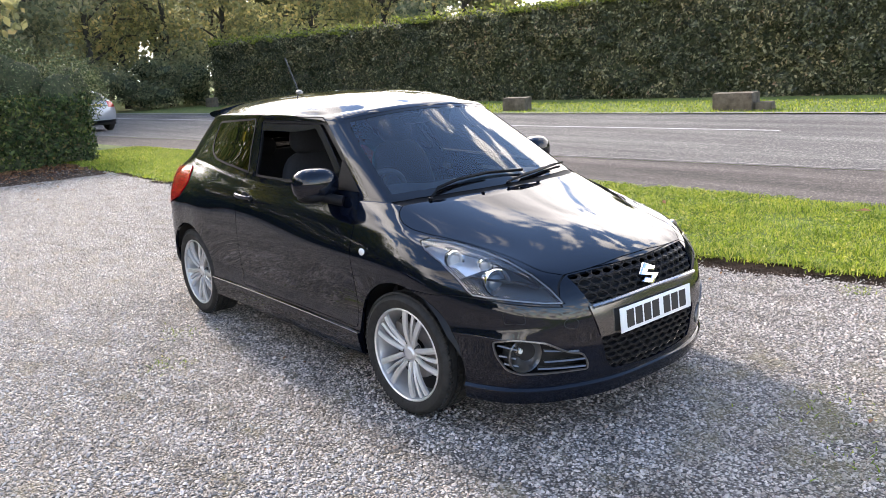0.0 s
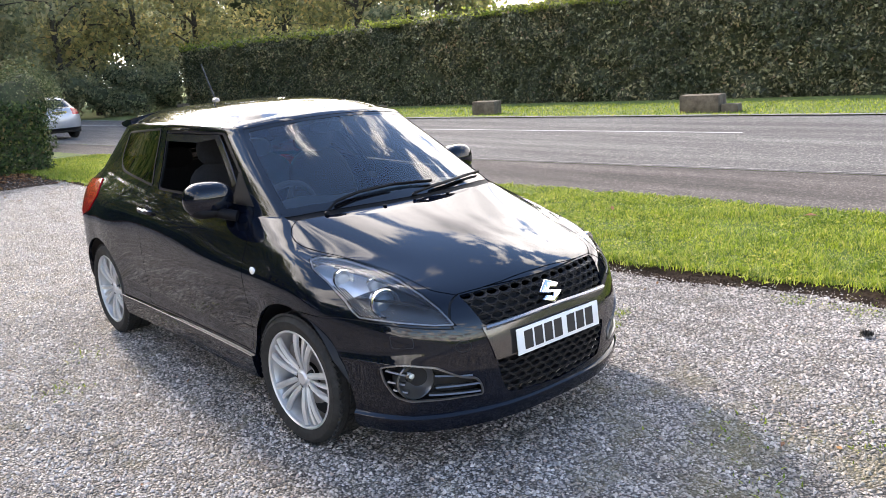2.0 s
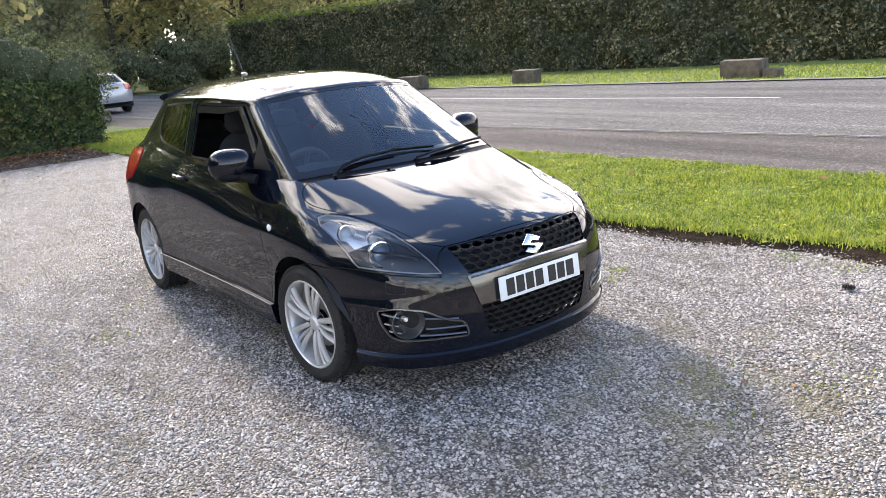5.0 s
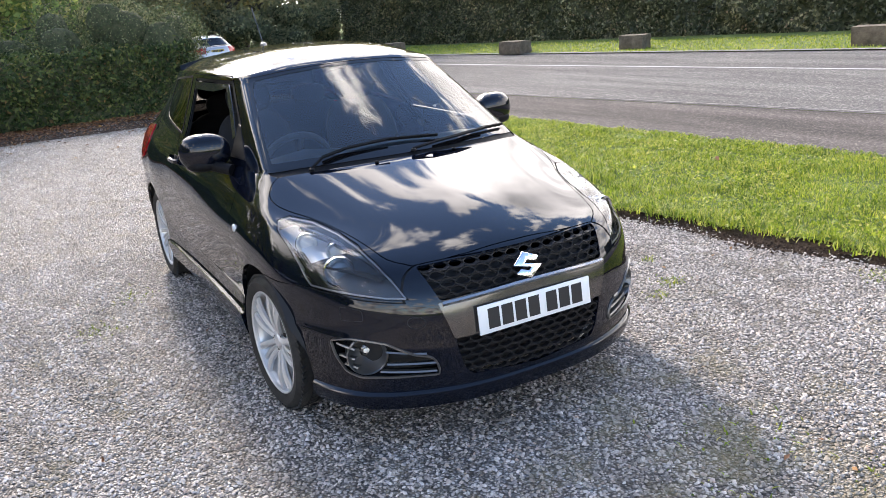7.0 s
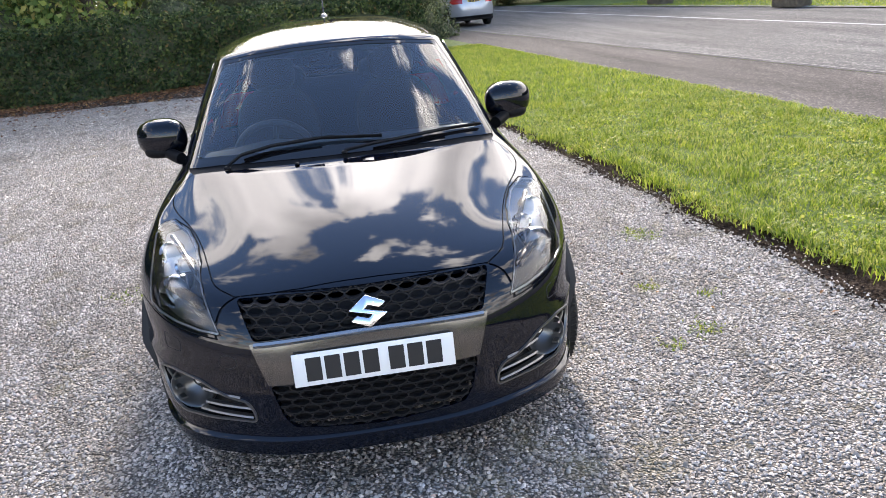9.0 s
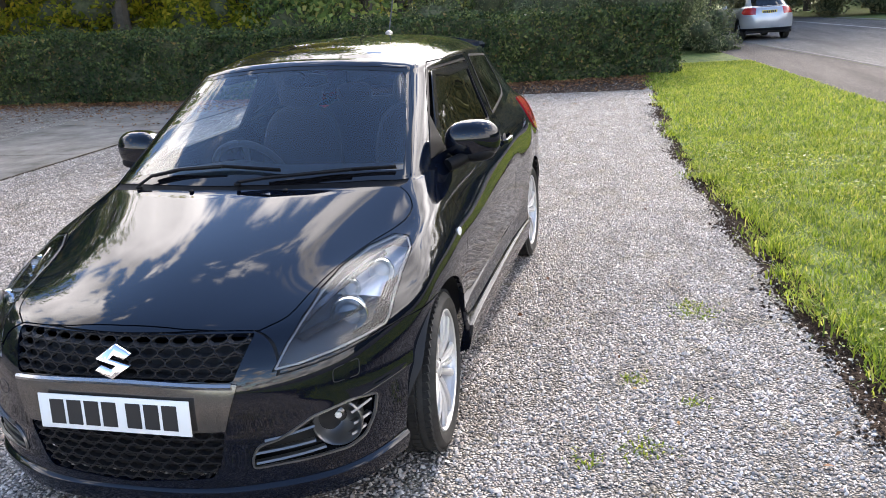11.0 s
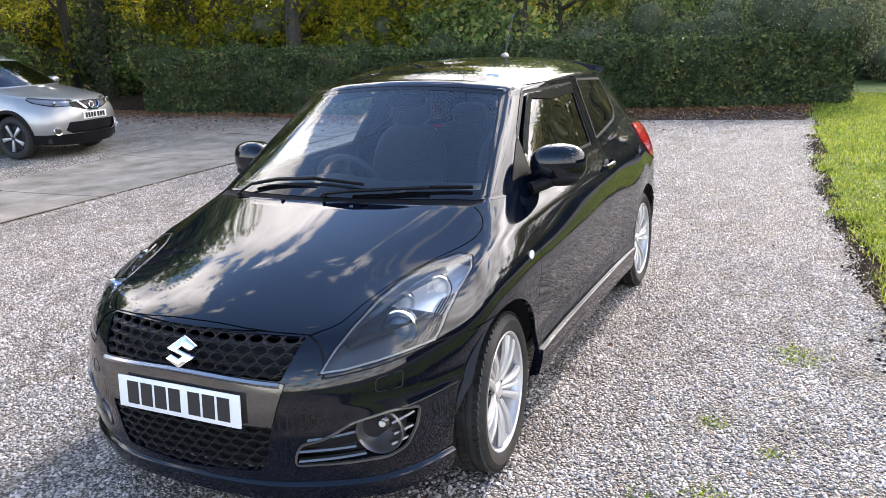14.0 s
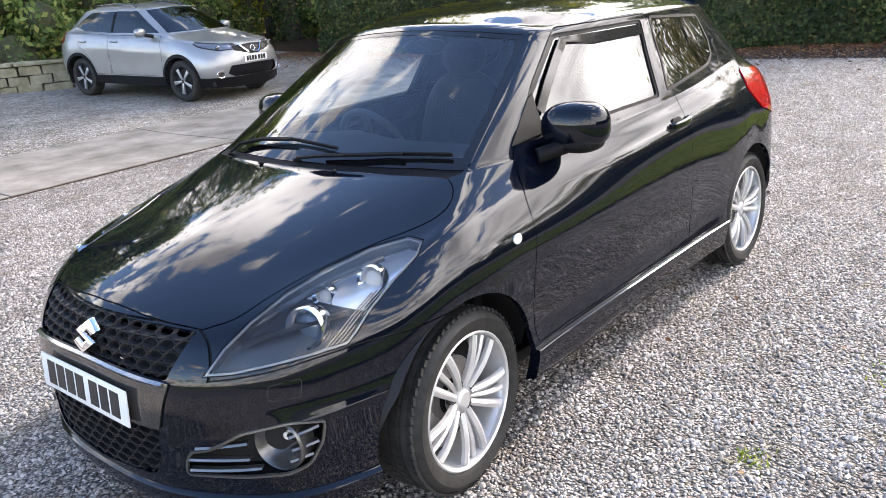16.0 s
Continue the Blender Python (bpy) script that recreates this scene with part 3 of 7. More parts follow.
class Shell:
    """A smooth shell that is cut along outlines into panels and openings."""

    def __init__(self, grid):
        m, n = grid.shape[:2]
        verts = grid.reshape(-1, 3)
        faces = grid_faces(m, n) + [tuple((m - 1) * n + j for j in range(n))]
        me = bpy.data.meshes.new("shell")
        me.from_pydata([tuple(map(float, v)) for v in verts], [], faces)
        self.bm = bmesh.new()
        self.bm.from_mesh(me)
        bmesh.ops.recalc_face_normals(self.bm, faces=self.bm.faces)
        self.bm.normal_update()
        self.tag = self.bm.faces.layers.int.new("tag")
        self.smooth = self.bm.copy()
        self.smooth.verts.ensure_lookup_table(), self.smooth.faces.ensure_lookup_table()
        self.tree = BVHTree.FromBMesh(self.smooth)
        self.names = ["body"]
        bpy.data.meshes.remove(me)

    def normal_at(self, co):
        p, _, i, _ = self.tree.find_nearest(co)
        f = self.smooth.faces[i]
        w = poly_3d_calc([v.co for v in f.verts], p)
        return sum((v.normal * k for v, k in zip(f.verts, w)), Vector()).normalized()

    def meets(self, start, way):
        return self.tree.ray_cast(Vector(start), Vector(way))[0]

    def cut(self, name, outline, u, v, where, over=("body",)):
        """Cuts along an outline in the plane of u and v, where a test of a face's middle and normal holds; the inside is named."""
        u, v = Vector(u), Vector(v)
        n = len(outline)
        lo = [min(p[k] for p in outline) - 0.02 for k in (0, 1)]
        hi = [max(p[k] for p in outline) + 0.02 for k in (0, 1)]

        def flat(co):
            return co.dot(u), co.dot(v)

        def near(f):
            c = f.calc_center_median()
            if not where(c, f.normal):
                return False
            ps = [flat(x.co) for x in f.verts]
            return all(min(p[k] for p in ps) < hi[k] and max(p[k] for p in ps) > lo[k] for k in (0, 1))
        pool = [f for f in self.bm.faces if near(f)]
        for a, b in zip(outline, outline[1:] + outline[:1]):
            d = (b[0] - a[0], b[1] - a[1])
            if math.hypot(*d) < 1e-6:
                continue
            l2, h2 = [min(a[k], b[k]) - 0.004 for k in (0, 1)], [max(a[k], b[k]) + 0.004 for k in (0, 1)]
            geom, rest = [], []
            for f in pool:
                ps = [flat(x.co) for x in f.verts]
                (geom if all(min(p[k] for p in ps) < h2[k] and max(p[k] for p in ps) > l2[k] for k in (0, 1)) else rest).append(f)
            if not geom:
                continue
            everything = list({e for f in geom for e in f.edges}) + list({x for f in geom for x in f.verts}) + geom
            got = bmesh.ops.bisect_plane(self.bm, geom=everything, dist=1e-5, plane_co=a[0] * u + a[1] * v, plane_no=(d[1] * u - d[0] * v).normalized())
            pool = rest + [g for g in got["geom"] if isinstance(g, bmesh.types.BMFace)]
        allowed = {self.names.index(o) for o in over if o in self.names}
        if name not in self.names:
            self.names.append(name)
        mine = self.names.index(name)
        ox, oy = np.array([p[0] for p in outline]), np.array([p[1] for p in outline])
        for f in set(pool):
            if not f.is_valid or f[self.tag] not in allowed:
                continue
            x, y = flat(f.calc_center_median())
            cross = ((oy > y) != (np.roll(oy, -1) > y)) & (x < (np.roll(ox, -1) - ox) * (y - oy) / (np.roll(oy, -1) - oy + 1e-12) + ox)
            if cross.sum() % 2:
                f[self.tag] = mine

    def panel(self, name, outline, u, v, where, over=("body",), gap=0.0022):
        """A panel with a shut gap round it."""
        self.cut("gap_" + name, outline, u, v, where, over)
        self.cut(name, inset(outline, gap * 2), u, v, where, ("gap_" + name,))

    def take(self, names, material, parent, out_name, rim=0.0, offset=0.0, label="", side=0):
        """One mesh of the named faces, with the smooth shell's normals and an inward rim."""
        want = {self.names.index(x) for x in names if x in self.names}
        faces = [f for f in self.bm.faces if f[self.tag] in want and (not side or f.calc_center_median().y * side > 0)]
        verts, index, polys, normals = [], {}, [], []
        cache = {}

        def nrm(v):
            if v not in cache:
                cache[v] = self.normal_at(v.co)
            return cache[v]
        for f in faces:
            poly = []
            for v in f.verts:
                if v not in index:
                    index[v] = len(verts)
                    verts.append(v.co + nrm(v) * offset)
                poly.append(index[v])
            polys.append(poly)
            normals += [nrm(v) for v in f.verts]
        if rim:
            inside = set(faces)
            for f in faces:
                for e in f.edges:
                    if sum(g in inside for g in e.link_faces) == 1:
                        a, b = [l for l in f.loops if l.edge == e][0].vert, None
                        b = e.other_vert(a)
                        pa, pb = a.co + nrm(a) * offset, b.co + nrm(b) * offset
                        qa, qb = pa - nrm(a) * rim, pb - nrm(b) * rim
                        k = len(verts)
                        verts += [pb, pa, qa, qb]
                        polys.append([k, k + 1, k + 2, k + 3])
                        fn = (pa - pb).cross(qa - pa)
                        normals += [fn.normalized() if fn.length > 1e-12 else nrm(a)] * 4
        me = bpy.data.meshes.new(out_name)
        me.from_pydata(verts, [], polys)
        me.materials.append(material)
        me.polygons.foreach_set("use_smooth", [True] * len(me.polygons))
        me.normals_split_custom_set(normals)
        me.update()
        ob = new(out_name, me)
        ob.parent = parent
        return tagged(ob, label)


def inset(outline, d):
    """The outline moved inwards by d."""
    pts = [Vector(p) for p in outline]
    area = sum(a.x * b.y - b.x * a.y for a, b in zip(pts, pts[1:] + pts[:1]))
    s = 1 if area > 0 else -1
    out = []
    for i, p in enumerate(pts):
        a, b = (p - pts[i - 1]).normalized(), (pts[(i + 1) % len(pts)] - p).normalized()
        na, nb = Vector((-a.y, a.x)) * s, Vector((-b.y, b.x)) * s
        m = na + nb
        m = m / max(0.35, m.length_squared / 2) if m.length > 1e-6 else na
        out.append(tuple(p + m * d))
    return out


def rounded(outline, steps=4, closed=True):
    """A smooth closed curve through the corners of an outline."""
    pts = np.array(outline, float)
    ring = np.concatenate([pts, pts[:1]])
    kn = np.r_[0, np.cumsum(np.sqrt(np.linalg.norm(np.diff(ring, axis=0), axis=1)))]
    at = np.concatenate([kn[i] + (kn[i + 1] - kn[i]) * np.arange(steps) / steps for i in range(len(kn) - 1)])
    return [tuple(map(float, p)) for p in hermite(ring, kn, at, closed=True)]


def softened(outline, r=0.02, steps=3):
    """An outline with its corners rounded."""
    pts = [Vector(p) for p in outline]
    out = []
    for i, p in enumerate(pts):
        a, b = pts[i - 1] - p, pts[(i + 1) % len(pts)] - p
        k = min(r, a.length * 0.45, b.length * 0.45)
        s, e = p + a.normalized() * k, p + b.normalized() * k
        out += [tuple(s * (1 - t) ** 2 + p * (2 * t * (1 - t)) + e * (t * t)) for t in np.linspace(0, 1, steps + 1).tolist()]
    return out


def strip_bm(points, normals, width, height):
    """A bar of rectangular section along points, standing on normals."""
    bm = bmesh.new()
    rings = []
    for i, p in enumerate(points):
        d = (Vector(points[min(i + 1, len(points) - 1)]) - Vector(points[max(i - 1, 0)])).normalized()
        nrm = Vector(normals[i])
        side = d.cross(nrm).normalized()
        p = Vector(p)
        rings.append([bm.verts.new(q) for q in (p - side * width / 2 - nrm * height / 2, p + side * width / 2 - nrm * height / 2, p + side * width * 0.35 + nrm * height / 2, p - side * width * 0.35 + nrm * height / 2)])
    for a, b in zip(rings, rings[1:]):
        for k in range(4):
            bm.faces.new((a[k], a[(k + 1) % 4], b[(k + 1) % 4], b[k]))
    bm.faces.new(rings[0][::-1]), bm.faces.new(rings[-1])
    bmesh.ops.recalc_face_normals(bm, faces=bm.faces)
    return bm


def lattice_bm(outline, place, pitch_y, pitch_z, width, depth):
    """Honeycomb bars inside an outline of (y, z); place(y, z) gives the point on the surface."""
    bm = bmesh.new()
    ox, oy = np.array([p[0] for p in outline]), np.array([p[1] for p in outline])

    def within(x, y):
        cross = ((oy > y) != (np.roll(oy, -1) > y)) & (x < (np.roll(ox, -1) - ox) * (y - oy) / (np.roll(oy, -1) - oy + 1e-12) + ox)
        return cross.sum() % 2 == 1
    edges = set()
    zs = np.arange(oy.min() - pitch_z, oy.max() + pitch_z, pitch_z)
    for r, z in enumerate(zs):
        for c in range(int((ox.max() - ox.min()) / pitch_y) + 3):
            y = ox.min() - pitch_y + (c + 0.5 * (r % 2)) * pitch_y
            w, h = pitch_y / 2, pitch_z / 2
            ring = [(y - w, z - h * 0.35), (y - w, z + h * 0.35), (y - w * 0.38, z + h * 1.0), (y + w * 0.38, z + h * 1.0), (y + w, z + h * 0.35), (y + w, z - h * 0.35), (y + w * 0.38, z - h), (y - w * 0.38, z - h)]
            for a, b in zip(ring, ring[1:] + ring[:1]):
                if within((a[0] + b[0]) / 2, (a[1] + b[1]) / 2):
                    a, b = (round(a[0], 4), round(a[1], 4)), (round(b[0], 4), round(b[1], 4))
                    edges.add((min(a, b), max(a, b)))
    for a, b in sorted(edges):
        pa, pb = place(*a), place(*b)
        if not pa or not pb:
            continue
        d = (pb - pa)
        if d.length < 1e-5:
            continue
        d.normalize()
        side = d.cross(Vector((1, 0, 0))).normalized()
        q = [p + side * s * width * k / 2 + Vector((dx, 0, 0)) for p in (pa, pb) for s, dx, k in ((-1, 0, 0.5), (1, 0, 0.5), (1, -depth, 1.3), (-1, -depth, 1.3))]
        vs = [bm.verts.new(x) for x in q]
        for i in range(4):
            bm.faces.new((vs[i], vs[(i + 1) % 4], vs[4 + (i + 1) % 4], vs[4 + i]))
    bmesh.ops.recalc_face_normals(bm, faces=bm.faces)
    return bm


def ellipsoid_bm(center, size, power=2.0, rings=20, segments=28):
    """A superellipsoid; power over 2 squares it off."""
    bm = bmesh.new()
    bmesh.ops.create_uvsphere(bm, u_segments=segments, v_segments=rings, radius=1)
    for v in bm.verts:
        k = (sum(abs(c) ** power for c in v.co)) ** (1 / power)
        v.co = Vector(v.co) / k
        v.co = Vector((v.co.x * size[0], v.co.y * size[1], v.co.z * size[2])) + Vector(center)
    return bm


SIDE = dict(u=(1, 0, 0), v=(0, 0, 1))
FRONT = dict(u=(0, 1, 0), v=(0, 0, 1))
TOP = dict(u=(1, 0, 0), v=(0, 1, 0))
shell = Shell(loft(CONTOURS, [(2, 0.18), (7, 0.10), (9, 0.2)], around=9, up=8, roof=True))


def mirrored(half):
    """A closed outline from its half with y > 0, symmetric in the first coordinate."""
    return [tuple(p) for p in half] + [(-p[0], p[1]) for p in reversed(half) if abs(p[0]) > 1e-6]


# openings and panels
for ax in (1.215, -1.215):
    ahead = 1.075 if ax > 0 else 1.0
    # the edge runs on below the axle on the bumper side and drops straight on the sill side
    turn = np.linspace(-0.5, math.pi, 28) if ax > 0 else np.linspace(0.0, math.pi + 0.5, 28)
    arch = [(0.356 * math.cos(a), 0.352 * math.sin(a)) for a in turn]
    ring = [(ax + x * (ahead if x > 0 else 1.0), 0.308 + z) for x, z in arch] + ([(ax - 0.356, 0.0), (ax + 0.32, 0.0)] if ax > 0 else [(ax - 0.29, 0.0), (ax + 0.356, 0.0)])
    shell.cut("arch", ring, **SIDE, where=lambda c, n: abs(c.y) > 0.35)
screen = mirrored([(0.0, 1.006), (0.30, 1.005), (0.52, 1.0), (0.655, 0.99), (0.635, 1.06), (0.585, 1.21), (0.535, 1.33), (0.513, 1.372), (0.36, 1.392), (0.18, 1.405), (0.0, 1.41)])
shell.cut("frit", screen, **FRONT, where=lambda c, n: c.x > 0.2 and c.z > 0.95 and n.x > 0.25)
clear = mirrored([(0.0, 1.038), (0.30, 1.036), (0.50, 1.030), (0.622, 1.022), (0.608, 1.08), (0.567, 1.21), (0.522, 1.325), (0.498, 1.358), (0.35, 1.378), (0.18, 1.391), (0.0, 1.395)])
shell.cut("screen", clear, **FRONT, where=lambda c, n: c.x > 0.2 and c.z > 0.95 and n.x > 0.25, over=("frit",))
rear = mirrored([(0.0, 1.12), (0.40, 1.12), (0.52, 1.16), (0.46, 1.33), (0.40, 1.36), (0.0, 1.37)])
shell.cut("rear_glass", rear, **FRONT, where=lambda c, n: c.x < -1.2 and n.x < -0.25)
bonnet_half = [(1.922, 0.0), (1.915, 0.2), (1.900, 0.31), (1.872, 0.425)]
# the side sweeps in behind the lamp, then out to a rounded corner by the screen
bonnet_side = [(1.872, 0.425), (1.80, 0.492), (1.70, 0.520), (1.58, 0.548), (1.46, 0.584), (1.35, 0.630), (1.26, 0.674), (1.17, 0.704), (1.10, 0.702), (1.045, 0.672), (1.02, 0.632)]
bonnet_half += [tuple(map(float, p)) for p in hermite(np.array(bonnet_side), np.arange(len(bonnet_side)), np.linspace(0, len(bonnet_side) - 1, 31))][1:]
bonnet_half += [(1.082, 0.44), (1.122, 0.207), (1.135, 0.0)]
bonnet_line = bonnet_half + [(x, -y) for x, y in reversed(bonnet_half[1:-1])]
shell.panel("bonnet", bonnet_line, **TOP, where=lambda c, n: c.z > 0.69 and c.x > 0.95 and n.z > 0.15)
cowl_half = [(1.135, 0.0), (1.122, 0.207), (1.082, 0.44), (1.02, 0.632), (0.985, 0.65), (0.93, 0.655), (0.93, 0.0)]
shell.cut("cowl", cowl_half + [(x, -y) for x, y in reversed(cowl_half[1:-1])], **TOP, where=lambda c, n: 0.93 < c.z < 1.03 and c.x > 0.9)
OBL = 40
for s in (1, -1):
    ub = dict(u=(-math.sin(radians(OBL)), s * math.cos(radians(OBL)), 0), v=(0, 0, 1))
    lamp = [(-.874, .619), (-.813, .689), (-.743, .742), (-.649, .788), (-.549, .818), (-.419, .847), (-.305, .861), (-.258, .852), (-.277, .822), (-.349, .777), (-.415, .723), (-.453, .68), (-.479, .658), (-.580, .649), (-.680, .638), (-.785, .624)]
    shell.panel("headlight", lamp, **ub, where=lambda c, n, s=s: c.x > 1.1 and c.y * s > 0.3, over=("body", "bonnet", "gap_bonnet"), gap=0.0012)
    fog = softened([(-.88, .415), (-.78, .468), (-.655, .487), (-.552, .474), (-.566, .406), (-.608, .342), (-.668, .322), (-.80, .322), (-.968, .318), (-.966, .36), (-.945, .40)], 0.02)
    shell.cut("fog_recess", fog, **ub, where=lambda c, n, s=s: c.x > 1.5 and c.y * s > 0.3)
    door = softened([(.745, 1.0), (.812, .87), (.848, .70), (.858, .5), (.835, .352), (-.46, .352), (-.475, .45), (-.445, .67), (-.425, .87), (-.452, 1.03), (-.475, 1.385), (.235, 1.385), (.50, 1.205)], 0.03)
    if s > 0:
        dlo = softened([(.735, 1.022), (.548, 1.165), (.258, 1.362), (-.415, 1.362), (-.315, 1.038)], 0.025)
        glass = softened([(.548, 1.040), (.525, 1.160), (.243, 1.350), (-.400, 1.350), (-.305, 1.050)], 0.02)
        quarter = softened([(-.395, 1.048), (-.455, 1.175), (-.492, 1.372), (-1.08, 1.338), (-1.10, 1.21), (-1.04, 1.135), (-.93, 1.098)], 0.03)
    on_side = lambda c, n, s=s: c.y * s > 0.45
    shell.cut("dlo", dlo, **SIDE, where=on_side)
    shell.cut("door_glass", glass, **SIDE, where=on_side, over=("dlo",))
    shell.cut("quarter_trim", quarter, **SIDE, where=on_side)
    shell.cut("quarter_glass", inset(quarter, 0.012), **SIDE, where=on_side, over=("quarter_trim",))
    shell.panel("door", door, **SIDE, where=on_side)
    tail = softened([(-1.205, .945), (-1.262, 1.046), (-1.60, 1.02), (-1.80, .98), (-1.80, .76), (-1.55, .76), (-1.33, .83)], 0.03)
    shell.panel("tail_lamp", tail, **SIDE, where=lambda c, n, s=s: c.y * s > 0.50)
    shell.panel("fuel_flap", [(-1.13 + 0.085 * math.cos(a), 0.80 + 0.085 * math.sin(a)) for a in np.linspace(0, 2 * math.pi, 20)[:-1]], **SIDE, where=lambda c, n: c.y > 0.5) if s > 0 else None
grille = softened(mirrored([(0.0, .732), (.28, .7275), (.418, .721), (.375, .603), (.25, .611), (0.0, .617)]), 0.012)
shell.cut("grille", grille, **FRONT, where=lambda c, n: c.x > 1.6)
band = softened(mirrored([(0.0, .612), (.25, .606), (.388, .597), (.345, .458), (0.0, .462)]), 0.006)
shell.cut("band", band, **FRONT, where=lambda c, n: c.x > 1.6)
lower = softened(mirrored([(0.0, .458), (.342, .453), (.315, .34), (.285, .298), (0.0, .278)]), 0.015)
shell.cut("lower_grille", lower, **FRONT, where=lambda c, n: c.x > 1.6)
bumper = [(1.30, .652), (1.45, .650), (1.56, .657), (1.64, .655), (1.73, .646), (1.92, .612), (1.865, .735), (2.3, .735), (2.3, .0), (1.30, .0)]
shell.panel("front_bumper", bumper, **SIDE, where=lambda c, n: c.x > 1.25)

hatch = thing("black_hatchback", "glossy black three-door hatchback parked on the gravel", "car")
body = shell.take(["body"], PAINT, hatch, "body", rim=0.02)
# the sill's turned-under edge ends short of the front wheels
bm = bmesh.new()
bm.from_mesh(body.data)
bmesh.ops.delete(bm, geom=[f for f in bm.faces if 0.70 < f.calc_center_median().x < 0.92 and f.calc_center_median().z < 0.222], context="FACES")
bm.to_mesh(body.data), bm.free()
bonnet = shell.take(["bonnet"], PAINT, hatch, "bonnet", rim=0.015)
fb = shell.take(["front_bumper"], PAINT, hatch, "front_bumper", rim=0.02)
for s in (1, -1):
    d = shell.take(["door"], PAINT, hatch, "door", rim=0.02, side=s)
    shell.take(["dlo"], BLACKPL, d, "window_frame", rim=0.012, offset=-0.004, side=s, label="black plastic window surround")
    if s > 0:
        shell.take(["door_glass"], TINTED, d, "window_pane", offset=-0.010, side=s, label="tinted side window, wound up").visible_shadow = False
    shell.take(["quarter_trim"], BLACKPL, hatch, "quarter_window_frame", rim=0.01, offset=0.002, side=s)
    shell.take(["quarter_glass"], PRIVACY, hatch, "quarter_window", side=s, label="dark tinted rear side window")
    shell.take(["tail_lamp"], REDL, hatch, "tail_light", rim=0.02, offset=0.006, side=s, label="red tail light lens")
shell.take(["fuel_flap"], PAINT, hatch, "fuel_flap", rim=0.01)
for name in ("bonnet", "front_bumper", "fuel_flap"):
    shell.take(["gap_" + name], MATTEBK, hatch, "seal", offset=-0.008)
for name in ("door", "headlight", "tail_lamp"):
    for s in (1, -1):
        shell.take(["gap_" + name], MATTEBK, hatch, "seal", offset=-0.008, side=s)
shell.take(["frit"], FRIT, hatch, "windscreen_surround", rim=0.004, offset=-0.002)
ws = shell.take(["screen"], SCREEN, hatch, "windscreen", offset=-0.003, label="windscreen reflecting clouds")
ws.visible_shadow = False
shell.take(["rear_glass"], PRIVACY, hatch, "rear_window")
shell.take(["cowl"], BLACKPL, hatch, "scuttle_panel", offset=-0.006)
shell.take(["band"], SMOKE, hatch, "grille_bar", rim=0.015, offset=0.007, label="dark chrome bar between the grilles")


def front_at(back):
    def place(y, z):
        p = shell.meets((3, y, z), (-1, 0, 0))
        return p - Vector((back, 0, 0)) if p else None
    return place


GRILLEPL = mat("grille_plastic", (0.008, 0.008, 0.009), 0.45, 0.0, Specular_IOR_Level=0.22)
for name, line in (("grille", grille), ("lower_grille", lower)):
    shell.take([name], MATTEBK, hatch, name + "_back", offset=-0.05)
    part(name, lattice_bm(line, front_at(0.006), 0.058, 0.0270, 0.0085, 0.016), GRILLEPL, hatch, "black honeycomb grille")

# wheel arches, underbody
for ax in (1.215, -1.215):
    for s in (1, -1):
        bm = bmesh.new()
        rows = []
        for y in (0.842, 0.80, 0.70, 0.56):
            rr = 0.356 if y > 0.82 else 0.372
            low, high = (0.10, math.pi - (0.10 if ax > 0 else 0.34))
            # the liner's ends tuck in behind the sill and the bumper
            rows.append([bm.verts.new((ax + rr * math.cos(a) * (1.07 if ax > 0 and math.cos(a) > 0 else 1.0), s * (y - 0.012 - (y - 0.52) * 0.24 * max(0.0, 1 - math.sin(a) / 0.5)), 0.308 + rr * math.sin(a))) for a in np.linspace(low, high, 30)])
        for a, b in zip(rows, rows[1:]):
            for k in range(29):
                bm.faces.new((a[k], a[k + 1], b[k + 1], b[k]))
        bm.faces.new(rows[-1])
        bmesh.ops.recalc_face_normals(bm, faces=bm.faces)
        part("wheel_arch_liner", bm, MATTEBK, hatch)
part("underbody", box_bm(3.2, 1.35, 0.05, (0.1, 0, 0.22), 0.01), MATTEBK, hatch)


